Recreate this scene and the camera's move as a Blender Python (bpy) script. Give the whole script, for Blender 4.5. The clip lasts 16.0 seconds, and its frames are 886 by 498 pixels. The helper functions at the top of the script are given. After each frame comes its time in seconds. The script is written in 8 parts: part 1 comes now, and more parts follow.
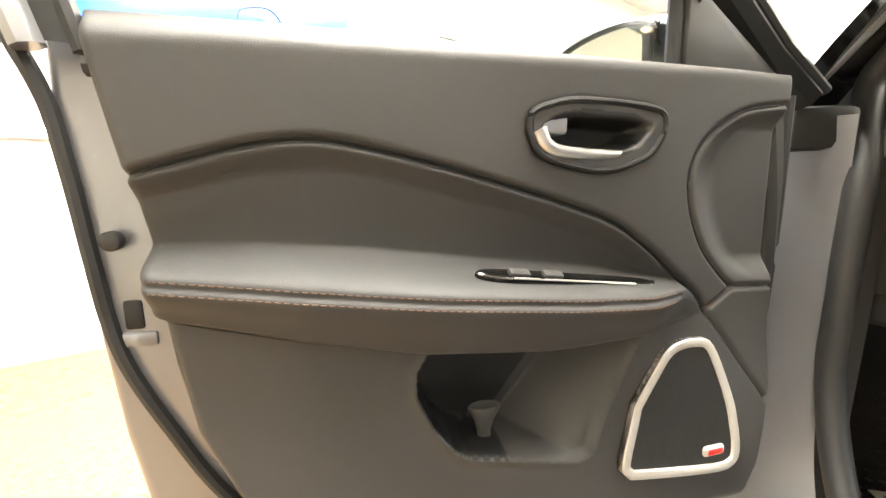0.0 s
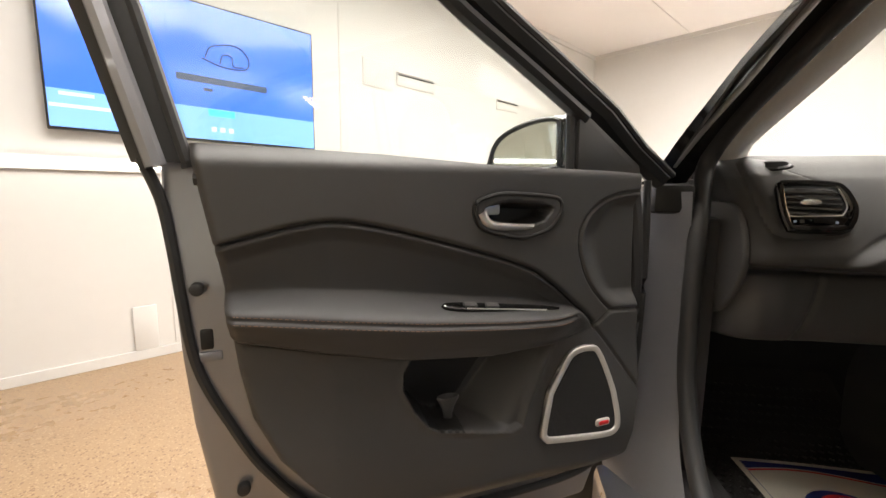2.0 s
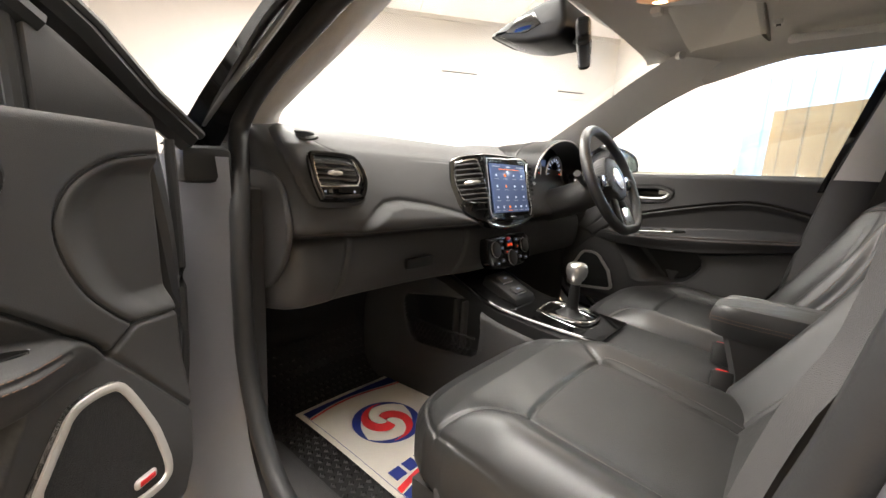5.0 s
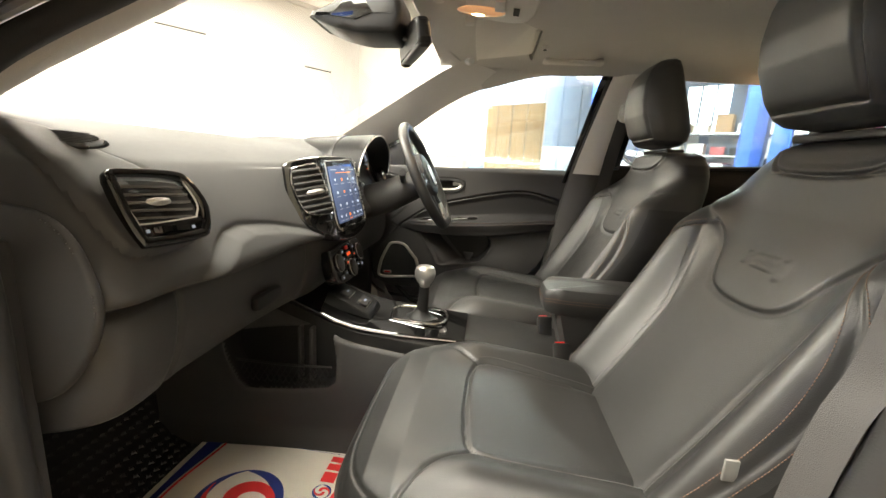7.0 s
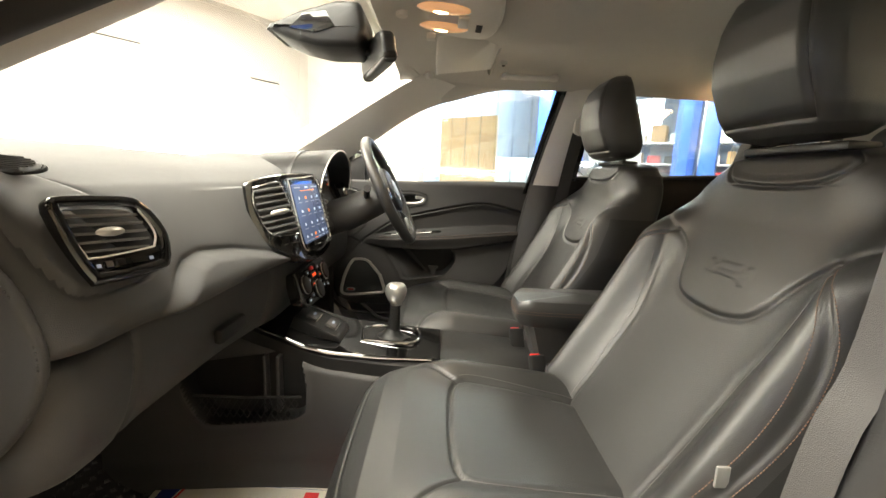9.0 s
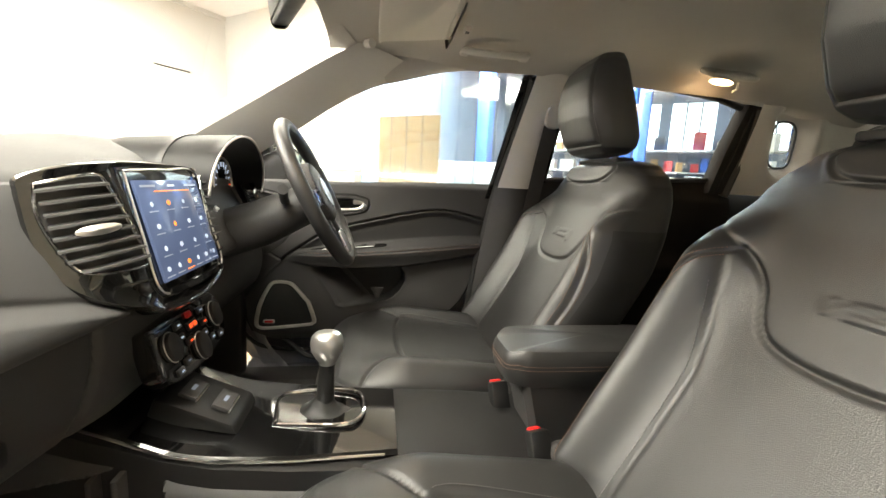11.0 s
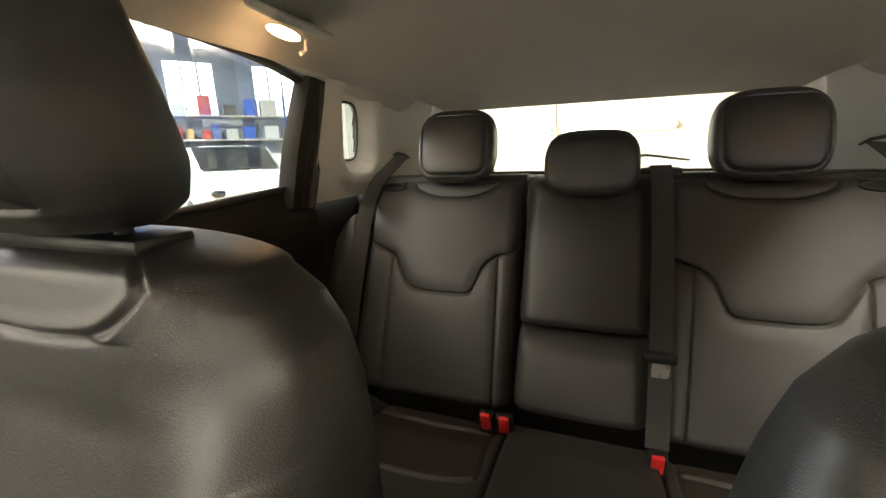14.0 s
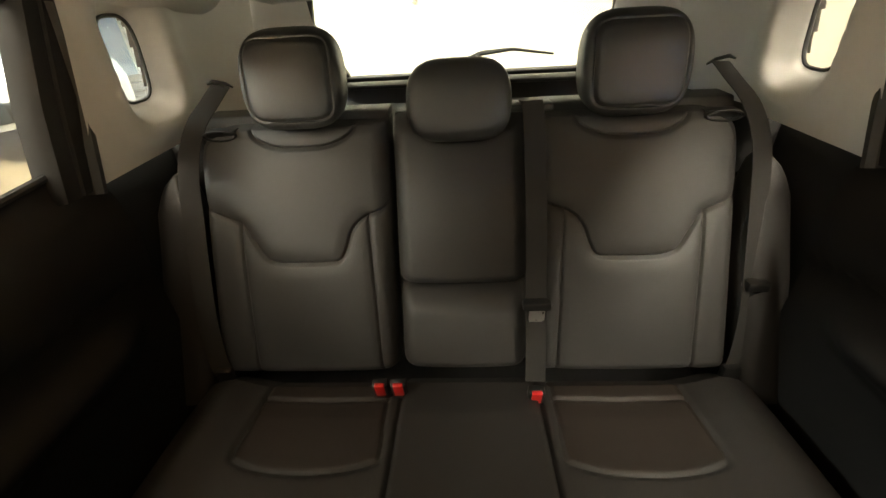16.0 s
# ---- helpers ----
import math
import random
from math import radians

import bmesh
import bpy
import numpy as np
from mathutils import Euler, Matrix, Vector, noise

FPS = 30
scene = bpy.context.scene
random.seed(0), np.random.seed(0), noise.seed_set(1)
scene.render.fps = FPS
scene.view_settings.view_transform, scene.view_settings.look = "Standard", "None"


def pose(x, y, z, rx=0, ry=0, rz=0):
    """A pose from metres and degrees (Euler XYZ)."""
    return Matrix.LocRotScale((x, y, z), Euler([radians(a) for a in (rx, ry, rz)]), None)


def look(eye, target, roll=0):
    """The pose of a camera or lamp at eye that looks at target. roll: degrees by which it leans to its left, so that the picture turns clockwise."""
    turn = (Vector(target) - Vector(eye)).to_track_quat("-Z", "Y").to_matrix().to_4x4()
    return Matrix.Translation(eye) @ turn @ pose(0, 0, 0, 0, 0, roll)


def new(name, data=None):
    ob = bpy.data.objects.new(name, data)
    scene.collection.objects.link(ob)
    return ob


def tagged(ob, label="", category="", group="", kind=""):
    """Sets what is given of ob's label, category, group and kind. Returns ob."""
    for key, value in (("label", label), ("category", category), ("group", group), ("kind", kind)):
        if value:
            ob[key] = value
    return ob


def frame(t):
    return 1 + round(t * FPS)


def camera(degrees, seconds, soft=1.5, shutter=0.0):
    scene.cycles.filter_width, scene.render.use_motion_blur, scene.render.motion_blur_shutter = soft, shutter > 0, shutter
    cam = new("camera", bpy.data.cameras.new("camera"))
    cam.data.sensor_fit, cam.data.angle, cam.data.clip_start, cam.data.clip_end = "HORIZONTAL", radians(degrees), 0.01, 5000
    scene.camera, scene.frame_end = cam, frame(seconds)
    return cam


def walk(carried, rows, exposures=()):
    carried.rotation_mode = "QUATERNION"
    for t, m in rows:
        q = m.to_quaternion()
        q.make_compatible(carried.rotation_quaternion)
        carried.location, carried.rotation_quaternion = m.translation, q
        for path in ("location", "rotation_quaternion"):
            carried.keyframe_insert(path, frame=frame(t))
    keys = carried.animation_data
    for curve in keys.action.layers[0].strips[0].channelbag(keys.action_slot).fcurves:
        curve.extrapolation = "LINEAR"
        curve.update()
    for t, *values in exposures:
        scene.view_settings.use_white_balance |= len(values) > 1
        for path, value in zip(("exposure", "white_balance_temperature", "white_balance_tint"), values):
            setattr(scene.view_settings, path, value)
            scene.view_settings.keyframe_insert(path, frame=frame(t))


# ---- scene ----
cam = camera(94.6, 16.0)
PATH = [
    (0, (-1.112, 0.099, 0.952), (-1.627, 1.998, 0.594), 0.0),
    (0.5, (-1.104, -0.022, 0.992), (-1.519, 1.907, 0.666), 0.2),
    (1, (-1.093, -0.083, 1.013), (-1.476, 1.857, 0.709), 0.3),
    (1.5, (-1.094, -0.099, 1.024), (-1.459, 1.847, 0.746), 0.5),
    (2, (-1.091, -0.098, 1.021), (-1.399, 1.859, 0.753), 0.6),
    (2.5, (-1.09, -0.095, 1.022), (-1.248, 1.881, 0.76), 1.0),
    (3, (-1.085, -0.085, 1.025), (-0.993, 1.895, 0.754), 1.4),
    (3.5, (-1.081, -0.068, 1.027), (-0.644, 1.861, 0.733), 1.9),
    (4, (-1.064, -0.043, 1.023), (-0.241, 1.75, 0.7), 2.3),
    (4.5, (-1.043, 0.0, 1.025), (0.153, 1.563, 0.672), 2.9),
    (5, (-1.026, 0.046, 1.028), (0.469, 1.32, 0.655), 3.4),
    (5.2, (-1.021, 0.068, 1.036), (0.573, 1.213, 0.652), 3.5),
    (7.3, (-1.035, 0.333, 1.082), (0.92, 0.447, 0.674), 3.4),
    (7.5, (-1.036, 0.337, 1.082), (0.921, 0.419, 0.678), 3.3),
    (8, (-1.038, 0.34, 1.086), (0.924, 0.378, 0.698), 3.0),
    (8.5, (-1.034, 0.345, 1.092), (0.932, 0.35, 0.724), 2.8),
    (8.7, (-1.03, 0.35, 1.091), (0.937, 0.342, 0.733), 2.7),
    (10.8, (-0.726, 0.379, 1.076), (1.229, 0.117, 0.746), 2.8),
    (11, (-0.679, 0.382, 1.072), (1.269, 0.057, 0.759), 3.0),
    (11.5, (-0.557, 0.368, 1.064), (1.354, -0.166, 0.811), 3.4),
    (12, (-0.444, 0.337, 1.07), (1.385, -0.452, 0.884), 3.6),
    (12.5, (-0.318, 0.307, 1.088), (1.346, -0.793, 0.939), 2.9),
    (13, (-0.187, 0.256, 1.125), (1.2, -1.176, 0.967), 1.5),
    (13.5, (-0.062, 0.119, 1.18), (0.96, -1.577, 0.902), -0.5),
    (14, (-0.012, -0.025, 1.218), (0.683, -1.842, 0.755), -2.0),
    (14.5, (-0.005, -0.139, 1.251), (0.421, -1.975, 0.581), -2.9),
    (15, (0.002, -0.191, 1.304), (0.259, -1.974, 0.435), -3.1),
    (15.5, (0.002, -0.213, 1.344), (0.172, -1.947, 0.362), -3.4),
    (16, (-0.002, -0.22, 1.382), (0.114, -1.907, 0.314), -3.5),
]
EXPOSURES = [(0, 1.5, 6900, 4), (0.6, 0.7, 6950, 6), (1.2, 0.1, 6900, 7), (2.5, -0.2, 6700, 10), (3.3, 0.05, 6850, 9), (4, 0.4, 6800, 8), (5, 0.5, 6600, 9), (7.5, 0.75, 7200, 4), (11, 0.85, 7050, 4), (13, 1.1, 6850, 5), (13.5, 1.15, 7000, 6), (14, 0.95, 7400, 6), (15, 0.85, 7900, 4), (16, 1.1, 7900, 3)]
walk(cam, [(t, look(eye, target, roll)) for t, eye, target, roll in PATH], EXPOSURES)

# ---- light ----
world = bpy.data.worlds.new("world")
scene.world = world
world.use_nodes = True
wbg = world.node_tree.nodes["Background"]
wsky = world.node_tree.nodes.new("ShaderNodeTexSky")
wsky.sky_type, wsky.sun_disc = "NISHITA", False
wsky.sun_elevation, wsky.sun_rotation = radians(35), radians(120)
world.node_tree.links.new(wsky.outputs["Color"], wbg.inputs["Color"])
wbg.inputs["Strength"].default_value = 0.1


def area(name, place, target, sx, sy, watts, colour=(1, 1, 1)):
    data = bpy.data.lights.new(name, "AREA")
    data.shape, data.size, data.size_y, data.energy, data.color = "RECTANGLE", sx, sy, watts, colour
    ob = new(name, data)
    ob.matrix_world = look(place, target)
    return ob



# ---- materials ----
def material(name, colour, rough=0.5, metal=0.0, bump=0.0, scale=200.0, vary=0.12, vscale=6.0, coat=0.0, sheen=0.0, spec=0.5, rvary=0.08):
    m = bpy.data.materials.new(name)
    m.use_nodes = True
    nt = m.node_tree
    b = nt.nodes["Principled BSDF"]
    b.inputs["Roughness"].default_value, b.inputs["Metallic"].default_value = rough, metal
    b.inputs["Coat Roughness"].default_value = 0.03 if rough < 0.35 else rough - 0.06
    b.inputs["Coat Weight"].default_value, b.inputs["Sheen Weight"].default_value = coat, sheen
    b.inputs["Specular IOR Level"].default_value = spec
    co = nt.nodes.new("ShaderNodeTexCoord")
    n1 = nt.nodes.new("ShaderNodeTexNoise")
    n1.inputs["Scale"].default_value, n1.inputs["Detail"].default_value = vscale, 6
    n2 = nt.nodes.new("ShaderNodeTexNoise")
    n2.inputs["Scale"].default_value, n2.inputs["Detail"].default_value = vscale * 14, 3
    for n in (n1, n2):
        nt.links.new(co.outputs["Object"], n.inputs["Vector"])
    add = nt.nodes.new("ShaderNodeMath")
    add.operation = "MULTIPLY_ADD"
    nt.links.new(n2.outputs["Fac"], add.inputs[0])
    add.inputs[1].default_value = 0.4
    nt.links.new(n1.outputs["Fac"], add.inputs[2])
    ramp = nt.nodes.new("ShaderNodeMapRange")
    ramp.inputs["From Min"].default_value, ramp.inputs["From Max"].default_value = 0.35, 1.05
    ramp.inputs["To Min"].default_value, ramp.inputs["To Max"].default_value = 1 - vary, 1 + vary
    nt.links.new(add.outputs[0], ramp.inputs["Value"])
    mix = nt.nodes.new("ShaderNodeVectorMath")
    mix.operation = "SCALE"
    mix.inputs[0].default_value = colour
    nt.links.new(ramp.outputs["Result"], mix.inputs["Scale"])
    nt.links.new(mix.outputs["Vector"], b.inputs["Base Color"])
    rr = nt.nodes.new("ShaderNodeMapRange")
    rr.inputs["From Min"].default_value, rr.inputs["From Max"].default_value = 0.35, 1.05
    rr.inputs["To Min"].default_value, rr.inputs["To Max"].default_value = max(rough - rvary, 0.02), min(rough + rvary, 1)
    nt.links.new(add.outputs[0], rr.inputs["Value"])
    nt.links.new(rr.outputs["Result"], b.inputs["Roughness"])
    if bump:
        vor = nt.nodes.new("ShaderNodeTexVoronoi")
        vor.feature = "DISTANCE_TO_EDGE" if bump > 0 else "F1"
        vor.inputs["Scale"].default_value = scale
        nt.links.new(co.outputs["Object"], vor.inputs["Vector"])
        bp = nt.nodes.new("ShaderNodeBump")
        bp.inputs["Strength"].default_value, bp.inputs["Distance"].default_value = abs(bump), 0.0015
        nt.links.new(vor.outputs["Distance"], bp.inputs["Height"])
        nt.links.new(bp.outputs["Normal"], b.inputs["Normal"])
    return m


def glow(name, colour, strength):
    m = bpy.data.materials.new(name)
    m.use_nodes = True
    b = m.node_tree.nodes["Principled BSDF"]
    b.inputs["Base Color"].default_value = (*colour, 1)
    b.inputs["Emission Color"].default_value, b.inputs["Emission Strength"].default_value = (*colour, 1), strength
    b.inputs["Roughness"].default_value = 0.12
    return m


def glass(name, tint, ior=1.45, rough=0.0):
    m = bpy.data.materials.new(name)
    m.use_nodes = True
    nt = m.node_tree
    out = nt.nodes["Material Output"]
    tr, gl, fr, mx = (nt.nodes.new("ShaderNode" + k) for k in ("BsdfTransparent", "BsdfGlossy", "LayerWeight", "MixShader"))
    tr.inputs["Color"].default_value = (*tint, 1)
    gl.inputs["Roughness"].default_value = rough
    pw, ma = nt.nodes.new("ShaderNodeMath"), nt.nodes.new("ShaderNodeMath")
    pw.operation, ma.operation = "POWER", "MULTIPLY_ADD"
    nt.links.new(fr.outputs["Facing"], pw.inputs[0])
    fr.inputs["Blend"].default_value = 0.5
    pw.inputs[1].default_value = 5.0
    nt.links.new(pw.outputs[0], ma.inputs[0])
    f0 = ((ior - 1) / (ior + 1)) ** 2 * 1.6
    ma.inputs[1].default_value, ma.inputs[2].default_value = 1 - f0, f0
    nt.links.new(ma.outputs[0], mx.inputs["Fac"])
    nt.links.new(tr.outputs["BSDF"], mx.inputs[1])
    nt.links.new(gl.outputs["BSDF"], mx.inputs[2])
    nt.links.new(mx.outputs["Shader"], out.inputs["Surface"])
    return m


LEATHER = material("black_leather", (0.027, 0.027, 0.0266), 0.42, bump=0.22, scale=520, vary=0.15, vscale=7, spec=0.75, coat=0.10)
LEATHER_SMOOTH = material("smooth_leather", (0.027, 0.027, 0.0266), 0.42, bump=0.22, scale=520, vary=0.15, vscale=7, spec=0.75, coat=0.10)
# one bench leather: lit tone for the backrests, shaded tone for cushion and bolsters
BENCHLEATHER = material("lit_matt_black_leather", (0.040, 0.0392, 0.0384), 0.52, bump=0.3, scale=420, vary=0.18, vscale=9, spec=0.6)
BENCHSHADE = material("shaded_bench_leather", (0.024, 0.0225, 0.0215), 0.52, bump=0.3, scale=420, vary=0.18, vscale=9, spec=0.5)
# perforated insert: the courtesy lamps' warm cast and the shade are in the colour
BENCHINSERT = material("lamp_browned_perforated_leather", (0.022, 0.0165, 0.0135), 0.55, bump=-0.3, scale=600, vary=0.2, vscale=9, spec=0.45)
SIDELEATHER = material("plain_side_leather", (0.025, 0.025, 0.0246), 0.47, bump=0.2, scale=480, vary=0.15, vscale=8)
SOFT = material("soft_touch_plastic", (0.054, 0.0532, 0.053), 0.50, bump=0.22, scale=600, vary=0.10, vscale=8)
HARD = material("hard_grained_plastic", (0.056, 0.0545, 0.0540), 0.52, bump=0.35, scale=700, vary=0.12, vscale=7)
DASHGREY = material("dash_grained_plastic", (0.058, 0.0575, 0.057), 0.66, bump=0.35, scale=650, vary=0.10, vscale=6, spec=0.3)
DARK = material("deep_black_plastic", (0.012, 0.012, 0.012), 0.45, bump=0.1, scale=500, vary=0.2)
VENTGREY = material("vent_blade_plastic", (0.12, 0.118, 0.116), 0.42, vary=0.08)
PIANO = material("gloss_black", (0.006, 0.006, 0.006), 0.06, coat=1.0, vary=0.1, rvary=0.03)
CHROME = material("chrome", (0.72, 0.72, 0.72), 0.12, metal=1.0, vary=0.05, rvary=0.05)
SATIN = material("satin_silver", (0.62, 0.61, 0.59), 0.30, metal=0.85, vary=0.05, rvary=0.06)
MATSILVER = material("matt_silver_paint", (0.60, 0.58, 0.55), 0.42, metal=0.35, vary=0.04, rvary=0.05)
PADDED = material("padded_vinyl", (0.042, 0.0413, 0.0410), 0.55, bump=0.25, scale=560, vary=0.1, vscale=7, spec=0.45)
PAINT = material("grey_car_paint", (0.27, 0.27, 0.287), 0.30, metal=0.45, coat=0.8, vary=0.05, vscale=3, rvary=0.05)
BLACKPAINT = material("gloss_black_pillar", (0.008, 0.008, 0.009), 0.08, coat=1.0, vary=0.1, rvary=0.03)
# black rear trim, darkened well below the front doors' to carry the rear's shade
BLACKSHADETRIM = material("shaded_black_rear_trim", (0.012, 0.0117, 0.0115), 0.58, bump=0.3, scale=650, vary=0.12, vscale=7, spec=0.22)
RUBBER = material("black_rubber", (0.026, 0.026, 0.026), 0.52, bump=0.1, scale=300, vary=0.2)
LINING = material("grey_headlining", (0.47, 0.455, 0.43), 0.95, bump=0.35, scale=900, vary=0.05, vscale=12, sheen=0.2)
TRIMGREY = material("light_grey_trim", (0.60, 0.585, 0.555), 0.62, bump=0.2, scale=800, vary=0.05, vscale=5)
CARPET = material("black_carpet", (0.032, 0.032, 0.033), 0.97, bump=0.8, scale=500, vary=0.3, vscale=20, sheen=0.3)
WEBBING = material("belt_webbing", (0.034, 0.033, 0.032), 0.75, bump=0.5, scale=900, vary=0.12, vscale=30)
REDPLASTIC = material("red_plastic", (0.75, 0.03, 0.03), 0.35, vary=0.08)
THREAD = material("copper_thread", (0.20, 0.115, 0.075), 0.7, vary=0.2)
GREYTHREAD = material("grey_thread", (0.16, 0.155, 0.15), 0.7, vary=0.2)
PAPER = material("paper_mat", (0.74, 0.70, 0.62), 0.75, bump=0.1, scale=90, vary=0.05, vscale=8)
INKRED = material("red_ink", (0.75, 0.035, 0.04), 0.6, vary=0.06)
INKBLUE = material("blue_ink", (0.018, 0.035, 0.22), 0.6, vary=0.06)
WALLWHITE = material("white_wall_paint", (0.53, 0.522, 0.505), 0.45, bump=0.05, scale=60, vary=0.04, vscale=1.2)
CEILWHITE = material("white_ceiling_board", (0.68, 0.655, 0.648), 0.6, bump=0.08, scale=90, vary=0.03, vscale=1.0)
CREAM = material("cream_block_paint", (0.50, 0.47, 0.38), 0.55, bump=0.15, scale=40, vary=0.06, vscale=2)
GLASS = glass("clear_glass", (0.93, 0.955, 0.945))
TINT = glass("tinted_glass", (0.80, 0.84, 0.84))
MIRROR = material("mirror_glass", (0.9, 0.9, 0.9), 0.01, metal=1.0, vary=0.0, rvary=0.0)
MESH = material("speaker_mesh", (0.012, 0.012, 0.012), 0.5, bump=1.0, scale=450, vary=0.2)
PERF = material("perforated_leather", (0.026, 0.026, 0.0256), 0.40, bump=-0.25, scale=650, vary=0.15, vscale=9, spec=0.8)
STEELBLUE = material("blue_lift_paint", (0.03, 0.10, 0.42), 0.4, vary=0.2, vscale=3)
WORKWALL = material("dark_workshop_wall", (0.16, 0.20, 0.27), 0.7, vary=0.2, vscale=1.0)
WOOD = material("plywood", (0.45, 0.27, 0.13), 0.6, vary=0.25, vscale=3)
CONCRETE = material("grey_concrete", (0.34, 0.34, 0.33), 0.6, bump=0.2, scale=30, vary=0.2, vscale=1.0)
WHITECAR = material("white_car_paint", (0.75, 0.75, 0.75), 0.25, coat=0.8, vary=0.04)
REDCAR = material("red_car_paint", (0.45, 0.02, 0.03), 0.25, coat=0.8, vary=0.05)
PVC = glass("clear_pvc_strip", (0.80, 0.84, 0.86), 1.5, 0.08)
TUBE = glow("led_tube", (1.0, 0.97, 0.92), 9.0)
# emission for the added fill tube on the front wall
TUBEFILL = glow("fill_led_tube", (1.0, 0.97, 0.92), 85.0)
WARM = glow("warm_lamp", (1.0, 0.62, 0.32), 9.0)
DAY = glow("bright_daylight", (0.90, 0.96, 1.0), 3.0)
SCREENBLUE = glow("tv_blue", (0.035, 0.14, 0.72), 0.6)
LCD = glow("display_blue", (0.065, 0.090, 0.17), 0.55)
ICONDIM = glow("display_caption", (0.30, 0.35, 0.46), 0.25)
LENS = glow("lit_lens", (0.9, 0.50, 0.27), 0.2)
ICON = glow("display_icon", (0.50, 0.58, 0.75), 0.42)
REDGLOW = glow("red_backlight", (1.0, 0.10, 0.03), 0.8)


def terrazzo():
    m = material("ground_aggregate_floor", (0.29, 0.195, 0.112), 0.30, vary=0.12, vscale=1.2)
    nt = m.node_tree
    b = nt.nodes["Principled BSDF"]
    co = nt.nodes.new("ShaderNodeTexCoord")
    base = b.inputs["Base Color"].links[0].from_socket
    last = base
    for scale, lo, hi, colour in ((95, 0.16, 0.22, (0.40, 0.29, 0.175)), (70, 0.13, 0.20, (0.15, 0.085, 0.045)), (150, 0.13, 0.20, (0.20, 0.115, 0.06))):
        v = nt.nodes.new("ShaderNodeTexVoronoi")
        v.inputs["Scale"].default_value = scale
        nt.links.new(co.outputs["Object"], v.inputs["Vector"])
        r = nt.nodes.new("ShaderNodeMapRange")
        r.inputs["From Min"].default_value, r.inputs["From Max"].default_value = lo * 1.9, hi * 1.9
        r.inputs["To Min"].default_value, r.inputs["To Max"].default_value = 0.85, 0.0
        nt.links.new(v.outputs["Distance"], r.inputs["Value"])
        gate = nt.nodes.new("ShaderNodeSeparateColor")
        nt.links.new(v.outputs["Color"], gate.inputs["Color"])
        g2 = nt.nodes.new("ShaderNodeMath")
        g2.operation = "GREATER_THAN"
        g2.inputs[1].default_value = 0.45
        nt.links.new(gate.outputs["Red"], g2.inputs[0])
        mul = nt.nodes.new("ShaderNodeMath")
        mul.operation = "MULTIPLY"
        nt.links.new(r.outputs["Result"], mul.inputs[0])
        nt.links.new(g2.outputs[0], mul.inputs[1])
        mx = nt.nodes.new("ShaderNodeMix")
        mx.data_type = "RGBA"
        nt.links.new(mul.outputs[0], mx.inputs[0])
        nt.links.new(last, mx.inputs[6])
        mx.inputs[7].default_value = (*colour, 1)
        last = mx.outputs[2]
    nt.links.new(last, b.inputs["Base Color"])
    return m


TERRAZZO = terrazzo()


# ---- building helpers ----
def thing(name, place, label, category, group="", kind=""):
    ob = new(name)
    ob.empty_display_size = 0.05
    ob.location = place
    ob.matrix_basis = Matrix.Translation(place)
    return tagged(ob, label, category, group, kind)


def part(name, bm, mat, parent=None, label="", smooth=True, m=None):
    """Links a bmesh, in world places (or in m's), as one mesh object under its thing or part."""
    if m is not None:
        bm.transform(m)
    if len(bm.faces) < 20000:
        bmesh.ops.recalc_face_normals(bm, faces=bm.faces)
    me = bpy.data.meshes.new(name)
    bm.to_mesh(me)
    bm.free()
    return part_mesh(name, me, mat, parent, label, smooth)


def part_mesh(name, me, mat, parent=None, label="", smooth=True):
    me.materials.append(mat)
    if smooth:
        me.polygons.foreach_set("use_smooth", [True] * len(me.polygons))
        me.set_sharp_from_angle(angle=radians(38))
    ob = new(name, me)
    if parent is not None:
        ob.parent = parent
        top = parent
        while top.parent is not None:
            top = top.parent
        if parent is top:
            ob.matrix_parent_inverse = top.matrix_basis.inverted()
        else:
            ob.matrix_parent_inverse = Matrix.Identity(4)
    if label:
        ob["label"] = label
    return ob


def solo(name, bm, mat, label, category, group="", kind="", smooth=True, m=None):
    return tagged(part(name, bm, mat, None, "", smooth, m), label, category, group, kind)


def box(x0, y0, z0, x1, y1, z1, bevel=0.0, seg=2):
    bm = bmesh.new()
    bmesh.ops.create_cube(bm, size=1.0, matrix=Matrix.Translation(((x0 + x1) / 2, (y0 + y1) / 2, (z0 + z1) / 2)) @ Matrix.Diagonal((abs(x1 - x0), abs(y1 - y0), abs(z1 - z0), 1)))
    if bevel:
        bmesh.ops.bevel(bm, geom=bm.edges[:], offset=bevel, segments=seg, profile=0.5, affect="EDGES")
    return bm


def prism(outline, depth, bevel=0.0, seg=2, m=None):
    """An outline in the xz plane, drawn from y=0 to y=depth."""
    bm = bmesh.new()
    vs = [bm.verts.new((x, 0, z)) for x, z in outline]
    f = bm.faces.new(vs)
    r = bmesh.ops.extrude_face_region(bm, geom=[f])
    bmesh.ops.translate(bm, verts=[v for v in r["geom"] if isinstance(v, bmesh.types.BMVert)], vec=(0, depth, 0))
    bmesh.ops.recalc_face_normals(bm, faces=bm.faces)
    if bevel:
        bmesh.ops.bevel(bm, geom=bm.edges[:], offset=bevel, segments=seg, profile=0.5, affect="EDGES")
    if m is not None:
        bm.transform(m)
    return bm


